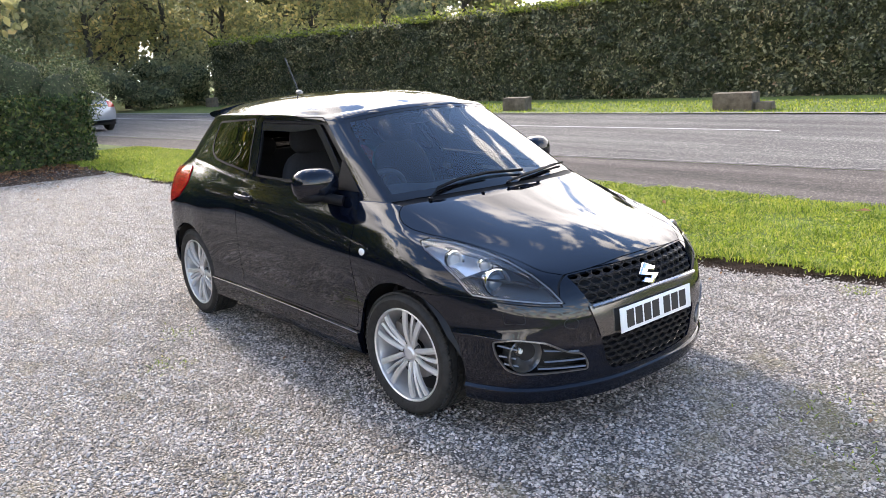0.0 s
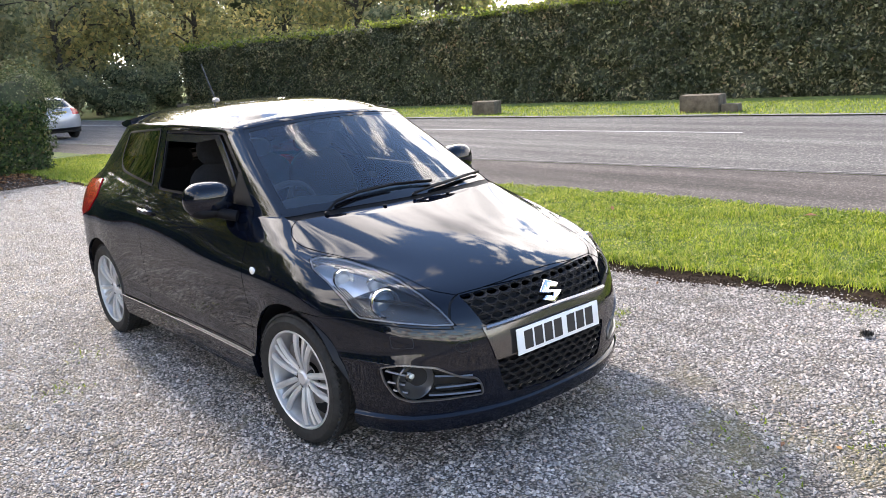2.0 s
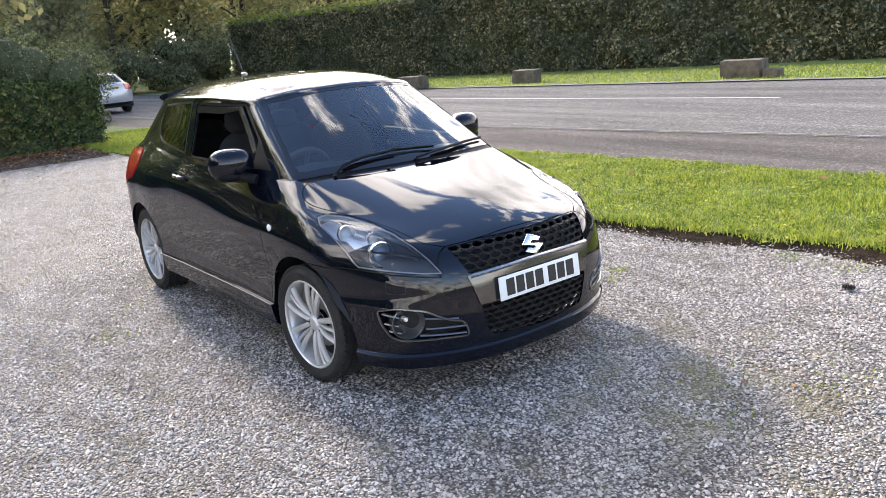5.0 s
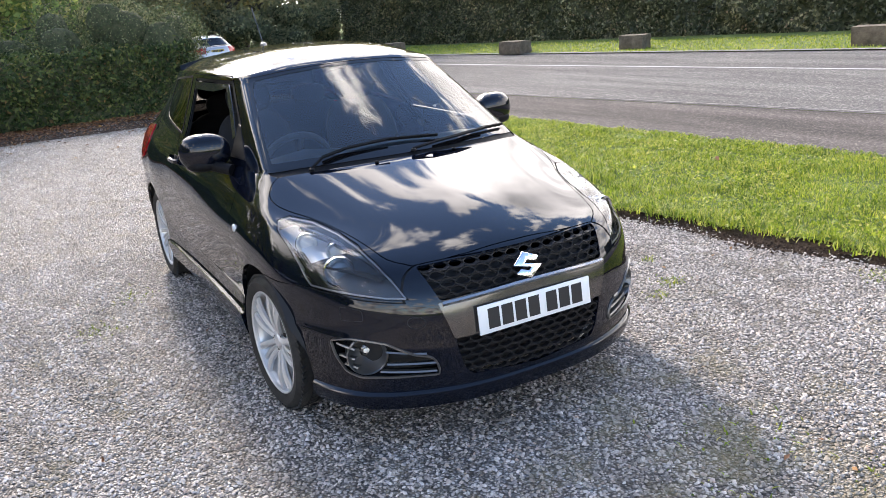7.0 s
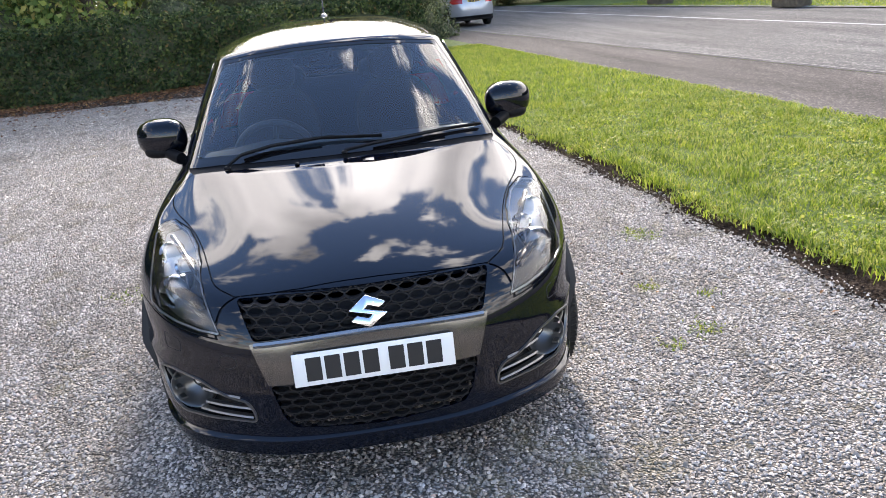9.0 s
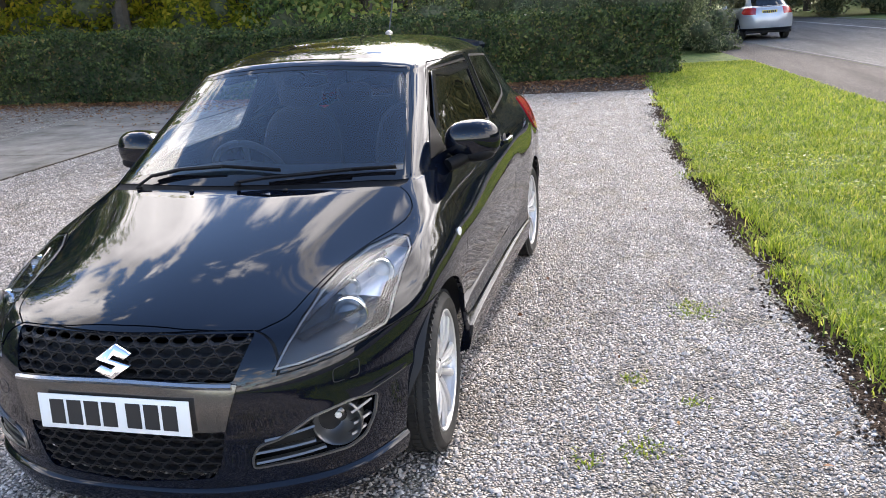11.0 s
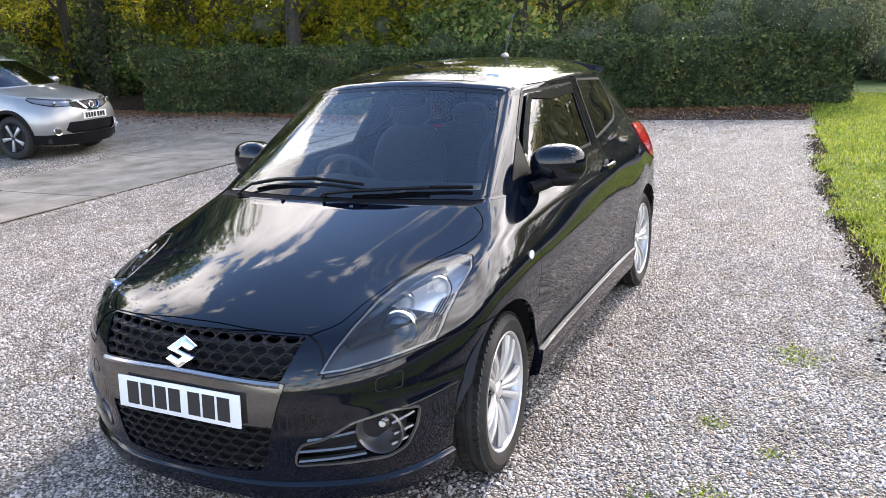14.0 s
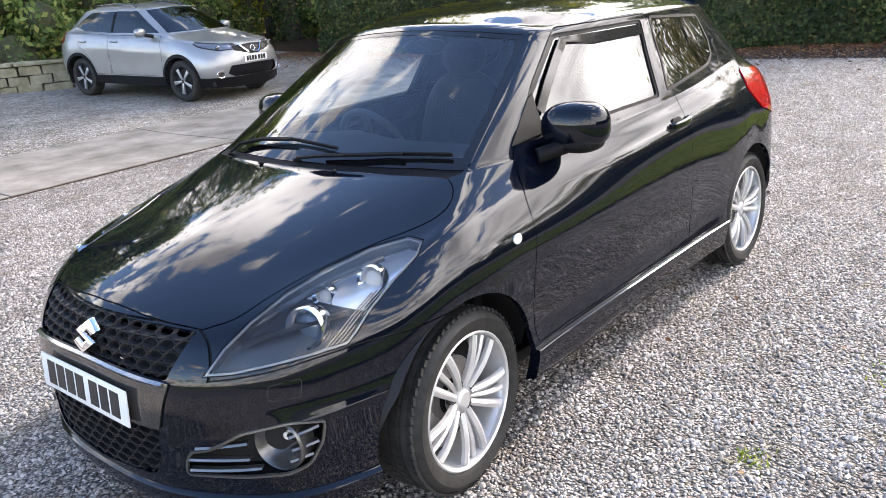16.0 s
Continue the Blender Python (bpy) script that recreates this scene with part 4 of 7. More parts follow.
def wheel_parts(parent):
    """A tyre with tread blocks and a multi-spoke silver rim, outer side towards +y, centred on its axle."""
    R, r = 0.300, 0.227
    face = 0.0
    prof = [(r - 0.004, face - 0.012), (r + 0.004, face - 0.004), (r + 0.02, face + 0.004), (r + 0.045, face + 0.007), (R - 0.022, face + 0.003), (R - 0.008, face - 0.008), (R - 0.001, face - 0.026),
            (R, face - 0.055), (R - 0.006, face - 0.057), (R - 0.006, face - 0.063), (R, face - 0.065), (R + 0.001, face - 0.095), (R - 0.006, face - 0.097), (R - 0.006, face - 0.103), (R + 0.001, face - 0.105),
            (R, face - 0.14), (R - 0.008, face - 0.165), (R - 0.03, face - 0.182), (r, face - 0.185)]
    tyre = part("tyre", lathe_bm(prof, 72), RUBBER, parent)
    blocks = bmesh.new()
    for row, (wid, count, skew) in {0.030: (0.042, 66, 0.30), 0.078: (0.030, 58, 0.1), 0.122: (0.030, 58, -0.1), 0.160: (0.036, 66, -0.30)}.items():
        for k in range(count):
            a = 2 * math.pi * (k + row * 9) / count
            b = box_bm(2 * math.pi * R / count * 0.80, wid, 0.010, (0, 0, 0))
            m = Matrix.Rotation(-a, 4, "Y") @ Matrix.Translation((0, face - row, R - (0.0015 if abs(row - 0.1) < 0.04 else 0.0045))) @ Matrix.Rotation(skew * 0.9, 4, "X") @ Matrix.Rotation(skew, 4, "Z")
            bmesh.ops.transform(b, matrix=m, verts=b.verts)
            me = bpy.data.meshes.new("t")
            b.to_mesh(me), b.free()
            blocks.from_mesh(me)
            bpy.data.meshes.remove(me)
    part("tread", blocks, RUBBER, tyre, smooth=False)
    rim = part("rim", lathe_bm([(r - 0.010, face - 0.02), (r - 0.008, face - 0.006), (r - 0.002, face - 0.001), (r + 0.003, face - 0.004), (r + 0.003, face - 0.012)], 72), ALLOY, parent, "bright silver multi-spoke alloy rim")
    part("barrel", lathe_bm([(r - 0.02, face - 0.16), (r - 0.022, face - 0.05), (r - 0.009, face - 0.02)], 72), ALLOY, rim)
    for g in range(5):
        for off, w0, w1, sunk in ((0.0, 0.014, 0.022, 0.007), (0.262, 0.024, 0.031, 0.0), (-0.262, 0.024, 0.031, 0.0)):
            a = 2 * math.pi * g / 5 + off + 0.3
            a0 = 2 * math.pi * g / 5 + off * 1.5 + 0.3
            bm = bmesh.new()
            rings = []
            for t in np.linspace(0, 1, 7):
                y = face - 0.014 - sunk - 0.020 * (1 - t) ** 1.2 + (0.010 * math.sin(math.pi * t))
                wd = w0 + (w1 - w0) * t
                hub_end = Vector((0.044 * math.cos(a0), 0.044 * math.sin(a0)))
                rim_end = Vector(((r - 0.012) * math.cos(a), (r - 0.012) * math.sin(a)))
                q, side = hub_end.lerp(rim_end, float(t)), (rim_end - hub_end).normalized()
                P = lambda lat, dy: bm.verts.new((q.x - lat * side.y, y + dy, q.y + lat * side.x))
                rings.append([P(-wd / 2, -0.012), P(-wd / 2 * 0.92, 0.0), P(-wd * 0.06, 0.0045), P(0, 0.003), P(wd * 0.06, 0.0045), P(wd / 2 * 0.92, 0.0), P(wd / 2, -0.012), P(0, -0.022)])
            for x, z in zip(rings, rings[1:]):
                for k in range(8):
                    bm.faces.new((x[k], x[(k + 1) % 8], z[(k + 1) % 8], z[k]))
            bmesh.ops.recalc_face_normals(bm, faces=bm.faces)
            part("spoke", bm, ALLOY, rim)
    part("hub", lathe_bm([(0.0, face - 0.026), (0.026, face - 0.026), (0.031, face - 0.030), (0.034, face - 0.034), (0.046, face - 0.036), (0.052, face - 0.046), (0.052, face - 0.07)], 40), ALLOY, rim)
    for g in range(5):
        a = 2 * math.pi * (g + 0.5) / 5 + 0.3
        bm = lathe_bm([(0.0, face - 0.034), (0.008, face - 0.034), (0.011, face - 0.038), (0.011, face - 0.06)], 12)
        bmesh.ops.translate(bm, verts=bm.verts, vec=(0.054 * math.cos(a), 0.002, 0.054 * math.sin(a)))
        part("wheel_nut", bm, SMOKE, rim)
    part("brake_disc", lathe_bm([(0.06, face - 0.085), (0.135, face - 0.085), (0.135, face - 0.105), (0.06, face - 0.105)], 48), STEEL, parent)
    part("wheel_well_dark", lathe_bm([(0.0, face - 0.13), (r - 0.02, face - 0.13)], 40), MATTEBK, parent)
    caliper = box_bm(0.07, 0.05, 0.15, (0.125, face - 0.09, 0.02), 0.012)
    part("brake_caliper", caliper, STEEL, parent)


wheels = []
first = new("wheel")
first.parent = hatch
wheel_parts(first)
for wx in (1.215, -1.215):
    for s in (1, -1):
        m = Matrix.Translation((wx, s * 0.822, 0.303)) @ Matrix.Rotation(radians(4.0 if wx > 0 else 0.0), 4, "Z") @ Matrix.Rotation(0.4 * wx + 0.2 * s, 4, "Y") @ (Matrix.Rotation(math.pi, 4, "Z") if s < 0 else Matrix.Identity(4))
        if not wheels:
            first.matrix_basis = m
            wheels.append(first)
        else:
            wheels.append(copy_thing(first, m))

# headlights
LAMPBACK = mat("lamp_reflector", (0.82, 0.83, 0.84), 0.30, 0.5)
SATIN = mat("lens_edge", (0.25, 0.255, 0.265), 0.3, 0.3)
LAMPDARK = mat("lamp_bezel", (0.035, 0.035, 0.037), 0.3, 0.2)
for s in (1, -1):
    hl = shell.take(["headlight"], LAMPBACK, hatch, "headlight", offset=-0.050, side=s, label="clear headlight with dark bezel and projector lens")
    shell.take(["headlight"], CLEARG, hl, "lens", offset=0.0015, side=s, label="clear headlight lens").visible_shadow = False
    # bright reflector above the rib, dark bezel below it
    low = bpy.data.meshes.new("bezel")
    for keep_low, me in ((False, hl.data), (True, low)):
        bm = bmesh.new()
        bm.from_mesh(hl.data)
        if not keep_low:
            bm.to_mesh(low)
        bm.free()
    for keep_low, me in ((False, hl.data), (True, low)):
        bm = bmesh.new()
        bm.from_mesh(me)
        bmesh.ops.bisect_plane(bm, geom=bm.verts[:] + bm.edges[:] + bm.faces[:], plane_co=(1.60, 0, 0.745), plane_no=(-0.42, 0, 0.90))
        gone = [f for f in bm.faces if ((f.calc_center_median() - Vector((1.60, 0, 0.745))).dot(Vector((-0.42, 0, 0.90))) > 0) == keep_low]
        bmesh.ops.delete(bm, geom=gone, context="FACES")
        bm.to_mesh(me)
        bm.free()
    low.materials.clear()
    low.materials.append(LAMPDARK)
    lower = new("bezel", low)
    lower.parent = hl
    wall = shell.take(["headlight"], SMOKE, hl, "housing", rim=0.09, offset=0.0, side=s)
    # the housing is its side wall alone
    bm = bmesh.new()
    bm.from_mesh(wall.data)
    bmesh.ops.delete(bm, geom=[f for f in bm.faces if any(len(e.link_faces) > 1 for e in f.edges) and f.normal.dot(shell.normal_at(f.calc_center_median())) > 0.6], context="FACES")
    bm.to_mesh(wall.data), bm.free()
    out = Vector((0.93, s * 0.30, 0.12)).normalized()

    def lamp_unit(name, at, radius, glass_r, mats, depth=0.05, out=out, hl=hl):
        at = Vector(at) - shell.normal_at(Vector(at)) * 0.009
        turn = out.to_track_quat("Y", "Z").to_matrix().to_4x4()
        bowl = lathe_bm([(radius * 0.58, -depth), (radius * 0.66, -depth * 0.55), (radius * 0.72, -depth * 0.42), (radius * 1.02, -0.002), (radius * 1.10, 0.003), (radius * 1.16, -0.003), (radius * 1.12, -depth)], 36)
        bmesh.ops.transform(bowl, matrix=Matrix.Translation(at) @ turn, verts=bowl.verts)
        b = part(name, bowl, mats[0], hl)
        ball = ellipsoid_bm((0, 0, 0), (glass_r, glass_r * 0.55, glass_r), 2.0, 12, 20)
        bmesh.ops.transform(ball, matrix=Matrix.Translation(Vector(at) - out * depth * 0.50) @ turn, verts=ball.verts)
        part("bulb_lens", ball, mats[1], b)
    LAMPGLASS = bpy.data.materials.get("projector_glass") or mat("projector_glass", (0.10, 0.13, 0.17), 0.03, 0.0, Coat_Weight=1.0, IOR=1.8)
    lamp_unit("projector", (1.700, s * 0.650, 0.712), 0.053, 0.037, (CHROME, LAMPGLASS), 0.055)
    lamp_unit("side_lamp", (1.600, s * 0.622, 0.770), 0.030, 0.02, (CHROME, LENSW), 0.035)
    lamp_unit("indicator_lamp", (1.470, s * 0.688, 0.788), 0.038, 0.027, (CHROME, LENSW), 0.04)
    bezel = [(1.80, s * 0.50, 0.70), (1.68, s * 0.565, 0.755), (1.55, s * 0.62, 0.795), (1.40, s * 0.68, 0.825)]
    part("bezel_rib", tube_bm(bezel, 0.010, 8), SMOKE, hl)
    lu, la = Vector((-math.sin(radians(OBL)), s * math.cos(radians(OBL)), 0)), Vector((math.cos(radians(OBL)), s * math.sin(radians(OBL)), 0))

    def in_lamp(a, z, back, lu=lu, la=la):
        p = shell.meets(lu * a + Vector((0, 0, z)) + la * 3.2, -la)
        return p - shell.normal_at(p) * back
    # the pale moulded edge of the lens, and the shelf between the two tiers of lamps
    ring = [in_lamp(a, z, 0.002) for a, z in inset(lamp, 0.006)]
    part("lens_edge", strip_bm(ring + ring[:1], [shell.normal_at(p) for p in ring + ring[:1]], 0.006, 0.004), SATIN, hl)
    shelf = [in_lamp(a, z, 0.028) for a, z in ((-.77, .700), (-.70, .722), (-.62, .735), (-.54, .742), (-.47, .742))]
    part("lamp_shelf", strip_bm(shelf, [Vector((0, 0, 1))] * 5, 0.050, 0.005), SMOKE, hl)
    for k in range(4):
        flute = [in_lamp(a - 0.012 * k, z, 0.020 + 0.004 * k) for a, z in ((-.495, .664), (-.465, .690), (-.425, .728), (-.365, .775))]
        part("flute", strip_bm(flute, [la] * 4, 0.004, 0.008), SMOKE, hl)

# fog lights with fins
FOGTRIM = mat("satin_grey_trim", (0.16, 0.158, 0.155), 0.28, 0.8)
for s in (1, -1):
    fr = shell.take(["fog_recess"], MATTEBK, hatch, "fog_light", offset=-0.075, side=s, label="round fog light in a finned recess")
    edge = shell.take(["fog_recess"], BLACKPL, fr, "recess_wall", rim=0.08, side=s)
    bm = bmesh.new()
    bm.from_mesh(edge.data)
    bmesh.ops.delete(bm, geom=[f for f in bm.faces if f.normal.dot(shell.normal_at(f.calc_center_median())) > 0.6], context="FACES")
    bm.to_mesh(edge.data), bm.free()
    tilt = Vector((0.95, s * 0.30, 0)).normalized().to_track_quat("Y", "Z").to_matrix().to_4x4()
    ring = lathe_bm([(0.026, -0.055), (0.046, -0.042), (0.064, -0.016), (0.071, 0.002), (0.075, 0.006), (0.080, 0.0), (0.080, -0.06)], 40)
    bmesh.ops.transform(ring, matrix=Matrix.Translation((1.822, s * 0.622, 0.402)) @ tilt, verts=ring.verts)
    part("fog_bezel", ring, FOGTRIM, fr)
    glassb = lathe_bm([(0.0, -0.046), (0.016, -0.047), (0.026, -0.054)], 28)
    bmesh.ops.transform(glassb, matrix=Matrix.Translation((1.822, s * 0.622, 0.402)) @ tilt, verts=glassb.verts)
    part("fog_lens", glassb, SMOKE, fr)
    bulb = ellipsoid_bm((0, 0, 0), (0.012, 0.006, 0.012), 2.0, 8, 12)
    bmesh.ops.transform(bulb, matrix=Matrix.Translation((1.822, s * 0.622, 0.402)) @ tilt @ Matrix.Translation((0, -0.042, 0.004)), verts=bulb.verts)
    part("fog_bulb", bulb, LENSW, fr)
    ua, va = Vector((-math.sin(radians(OBL)), s * math.cos(radians(OBL)), 0)), Vector((0, 0, 1))
    away = Vector((math.cos(radians(OBL)), s * math.sin(radians(OBL)), 0))

    def on_front(a, z, back=0.0):
        p = shell.meets(ua * a + va * z + away * 3.2, -away)
        return p - shell.normal_at(p) * back

    rim_pts = [on_front(a, z, -0.002) for a, z in inset(fog, 0.004)]
    part("recess_trim", strip_bm(rim_pts + rim_pts[:1], [shell.normal_at(p) for p in rim_pts + rim_pts[:1]], 0.009, 0.008), FOGTRIM, fr)
    for z0, z1, a0, a1 in ((0.412, 0.425, -0.925, -0.775), (0.372, 0.375, -0.955, -0.775), (0.338, 0.345, -0.955, -0.745), (0.44, 0.452, -0.66, -0.575), (0.40, 0.405, -0.655, -0.58), (0.365, 0.37, -0.665, -0.60)):
        pts = [on_front(a0 + (a1 - a0) * t, z0 + (z1 - z0) * t, 0.006 + 0.012 * t) for t in np.linspace(0, 1, 6)]
        part("fin", strip_bm(pts, [Vector((0, 0, 1))] * 6, 0.026, 0.006), FOGTRIM, fr)

# emblem, number plate, small parts of the front
turn_ = [(-1, .15), (-.05, .95), (.94, .46), (.60, .16), (.02, .38), (-.22, .17)]
bm = bmesh.new()
lo_, hi_ = [], []
for y, z in turn_ + [(-y, -z) for y, z in turn_]:
    p = shell.meets((3, y * 0.062, 0.664 + z * 0.050), (-1, 0, 0))
    lo_.append(bm.verts.new(p - Vector((0.004, 0, 0)))), hi_.append(bm.verts.new(p + Vector((0.014, 0, 0))))
bm.faces.new(hi_), bm.faces.new(lo_[::-1])
for i in range(len(hi_)):
    bm.faces.new((lo_[i], lo_[(i + 1) % len(lo_)], hi_[(i + 1) % len(hi_)], hi_[i]))
bmesh.ops.recalc_face_normals(bm, faces=bm.faces)
bmesh.ops.bevel(bm, geom=bm.edges[:], offset=0.003, segments=2, affect="EDGES", profile=0.5)
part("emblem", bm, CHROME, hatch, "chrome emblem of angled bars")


def number_plate(parent, at, width=0.52, height=0.111, bars=7):
    """A pale plate with a dark bar for each unread character."""
    pl = part("number_plate", box_bm(0.006, width, height, (0, 0, 0), 0.002), WHITEP, parent, "white number plate with dark bars")
    pl.matrix_basis = at
    k_ = width / 0.52
    for k in range(bars):
        y = (-0.219 + 0.025 + 0.061 * k + (0.022 if k > 3 else 0.0)) * k_
        part("plate_bar", box_bm(0.0012, 0.050 * k_, height * 0.71, (0.0036, y, 0)), INK, pl, smooth=False)
    return pl


number_plate(hatch, pose(2.046, 0, 0.512, 0, -5, 0))
for s in (1, -1):
    p = shell.meets((0.938, s * 3, 0.769), (0, -s, 0))
    part("side_indicator", ellipsoid_bm(p, (0.024, 0.009, 0.019)), LENSW, hatch, "pale oval side indicator")
    pts = [shell.meets(ua2 * a + Vector((0, 0, z)) + aw2 * 3.2, -aw2) for ua2, aw2 in [(Vector((-math.sin(radians(OBL)), s * math.cos(radians(OBL)), 0)), Vector((math.cos(radians(OBL)), s * math.sin(radians(OBL)), 0)))] for a, z in softened([(-.695, .590), (-.604, .600), (-.610, .548), (-.70, .548)], 0.012)]
    part("washer_cover", strip_bm(pts + pts[:1], [shell.normal_at(q) for q in pts + pts[:1]], 0.0035, 0.002), MATTEBK, fb)
tow = [shell.meets((3, -0.47 + 0.03 * math.cos(a) * 1.0, 0.535 + 0.022 * math.sin(a)), (-1, 0, 0)) for a in np.linspace(0, 2 * math.pi, 17)]
part("tow_cover", strip_bm(tow, [shell.normal_at(q) for q in tow], 0.003, 0.002), MATTEBK, fb)

# chin lip and the bright upper edge of the bar
bm = bmesh.new()
rings = []
for th in np.linspace(-66, 66, 41):
    way = Vector((math.cos(radians(th)), math.sin(radians(th)), 0))
    p = shell.meets(Vector((1.25, 0, 0.232)) + way * 3, -way)
    n = shell.normal_at(p)
    n = Vector((n.x, n.y, 0)).normalized()
    rings.append([bm.verts.new(p + n * o + Vector((0, 0, z))) for o, z in ((-0.012, 0.036), (0.012, 0.026), (0.020, 0.016), (0.019, -0.004), (0.004, -0.045), (-0.03, -0.052))])
for x, y in zip(rings, rings[1:]):
    for k in range(5):
        bm.faces.new((x[k], x[k + 1], y[k + 1], y[k]))
bm.faces.new(rings[0]), bm.faces.new(rings[-1][::-1])
bmesh.ops.recalc_face_normals(bm, faces=bm.faces)
part("chin_lip", bm, PAINT, fb)
pts = [shell.meets((3, y, 0.609 - 0.10 * y * y), (-1, 0, 0)) + Vector((0.009, 0, 0)) for y in np.linspace(-0.375, 0.375, 15)]
part("bar_edge", strip_bm(pts, [Vector((0.6, 0, 0.8))] * 15, 0.016, 0.012), mat("satin_chrome", (0.42, 0.41, 0.40), 0.2, 0.9), hatch, "brighter upper edge of the bar")

# side skirts, handles, mirrors, deflectors
for s in (1, -1):
    xs = np.linspace(0.86, -0.86, 16)
    pts = [shell.meets((x, s * 3, 0.30), (0, -s, 0)) + Vector((0, s * 0.004, 0)) for x in xs]
    bm = bmesh.new()
    rings = []
    for k, p in enumerate(pts):
        # the front end lifts a little towards the arch
        drop = (0.85, 0.95, 1.0)[min(k, 2)]
        rings.append([bm.verts.new(p + Vector((0, s * dy, dz if dz > 0 else dz * drop))) for dy, dz in ((-0.03, 0.040), (0.0045, 0.0395), (0.0070, 0.0365), (0.0075, 0.030), (0.004, 0.0), (-0.014, -0.085), (-0.06, -0.105))])
    for a, b in zip(rings, rings[1:]):
        for k in range(6):
            bm.faces.new((a[k], a[k + 1], b[k + 1], b[k]))
    bm.faces.new(rings[0]), bm.faces.new(rings[-1][::-1])
    bmesh.ops.recalc_face_normals(bm, faces=bm.faces)
    skirt = part("side_skirt", bm, PAINT, hatch)
    crest = [p + Vector((0, s * 0.0068, 0.0375)) for p in pts]
    part("skirt_edge", strip_bm(crest, [Vector((0, s * 0.5, 0.86))] * len(crest), 0.004, 0.004), PAINT, skirt, "glossy upper edge of the skirt")
    door_ob = [o for o in hatch.children if o.name.startswith("door")][0 if s > 0 else 1]
    base = shell.meets((-0.345, s * 3, 0.922), (0, -s, 0))
    part("handle_recess", ellipsoid_bm(base + Vector((0.0, -s * 0.004, -0.004)), (0.052, 0.006, 0.034)), MATTEBK, door_ob)
    bar = [base + Vector((dx, s * dy, dz)) for dx, dy, dz in ((0.085, 0.004, -0.005), (0.07, 0.022, -0.003), (0.02, 0.030, 0.0), (-0.04, 0.031, 0.003), (-0.085, 0.022, 0.006), (-0.10, 0.004, 0.006))]
    part("door_handle", strip_bm(bar, [Vector((0, s, 0))] * 6, 0.026, 0.012), PAINT, door_ob, "gloss black door handle")
    # mirror
    mirror = part("door_mirror", ellipsoid_bm((0.523, s * 0.828, 1.066), (0.092, 0.112, 0.086), 2.5, 24, 32), PAINT, door_ob, "gloss black door mirror housing")
    for v in mirror.data.vertices:
        f = (v.co.x - 0.523) / 0.092
        v.co.y -= s * 0.035 * max(0, f)
        if v.co.x < 0.463:
            v.co.x = 0.463
    part("mirror_base", ellipsoid_bm((0.521, s * 0.822, 1.008), (0.082, 0.092, 0.036), 2.6), BLACKPL, mirror)
    part("mirror_glass", ellipsoid_bm((0.461, s * 0.830, 1.068), (0.003, 0.085, 0.058), 3.0), CHROME, mirror)
    part("mirror_arm", tube_bm([(0.575, s * 0.80, 1.00), (0.615, s * 0.768, 0.988), (0.65, s * 0.735, 0.978)], 0.028, 12), BLACKPL, mirror)
    sail = [shell.meets((x, s * 3, z), (0, -s, 0)) + Vector((0, s * 0.004, 0)) for x, z in ((0.733, 1.024), (0.543, 1.04), (0.520, 1.172), (0.556, 1.158))]
    bm = bmesh.new()
    bm.faces.new([bm.verts.new(p) for p in sail])
    r = bmesh.ops.extrude_face_region(bm, geom=bm.faces[:])
    bmesh.ops.translate(bm, verts=[g for g in r["geom"] if isinstance(g, bmesh.types.BMVert)], vec=(0, -s * 0.02, 0))
    bmesh.ops.recalc_face_normals(bm, faces=bm.faces)
    part("mirror_sail", bm, BLACKPL, door_ob, smooth=False)
    # smoked wind deflector along the top of the window
    top = [(0.533, 1.12), (0.428, 1.205), (0.295, 1.30), (0.228, 1.345), (0.0, 1.343), (-0.2, 1.343), (-0.385, 1.343)]
    bm = bmesh.new()
    rings = []
    for x, z in top:
        p = shell.meets((x, s * 3, z), (0, -s, 0))
        down = Vector((-0.035, 0, -0.022)) if x > 0.2 else Vector((-0.005, 0, -0.042))
        rings.append([bm.verts.new(q) for q in (p + Vector((0, s * 0.006, 0)), p + down + Vector((0, s * 0.014, 0)), p + down + Vector((0, s * 0.010, 0)), p + Vector((0, s * 0.002, 0)))])
    for a, b in zip(rings, rings[1:]):
        for k in range(4):
            bm.faces.new((a[k], a[(k + 1) % 4], b[(k + 1) % 4], b[k]))
    bmesh.ops.recalc_face_normals(bm, faces=bm.faces)
    part("wind_deflector", bm, mat("smoked_acrylic", (0.02, 0.02, 0.022), 0.08), door_ob, "smoked wind deflector above the window")

# wipers
def on_screen(y, x_guess, lift):
    p, n, _, _ = shell.tree.find_nearest(Vector((x_guess, y, 1.03)))
    return p + shell.normal_at(p) * lift


for pts in ([(1.072, -0.49), (1.040, -0.42), (1.022, -0.29), (1.025, -0.09), (1.052, 0.16)], [(1.120, 0.0), (1.105, 0.12), (1.070, 0.27), (1.015, 0.44), (0.955, 0.60)]):
    w = new("wiper")
    w.parent = hatch
    arm = [on_screen(y, x + 0.006, 0.012 + 0.012 * min(1, k)) for k, (x, y) in enumerate(pts[:4])]
    part("wiper_arm", strip_bm(arm, [Vector((0.6, 0, 0.8))] * len(arm), 0.012, 0.008), BLACKPL, w)
    blade = [on_screen(y, x - 0.005, 0.016) for x, y in pts[1:]]
    part("wiper_blade", strip_bm(blade, [Vector((0.6, 0, 0.8))] * len(blade), 0.008, 0.014), BLACKPL, w)
    part("wiper_pivot", ellipsoid_bm(arm[0] - Vector((0, 0, 0.008)), (0.014, 0.014, 0.009)), BLACKPL, w)
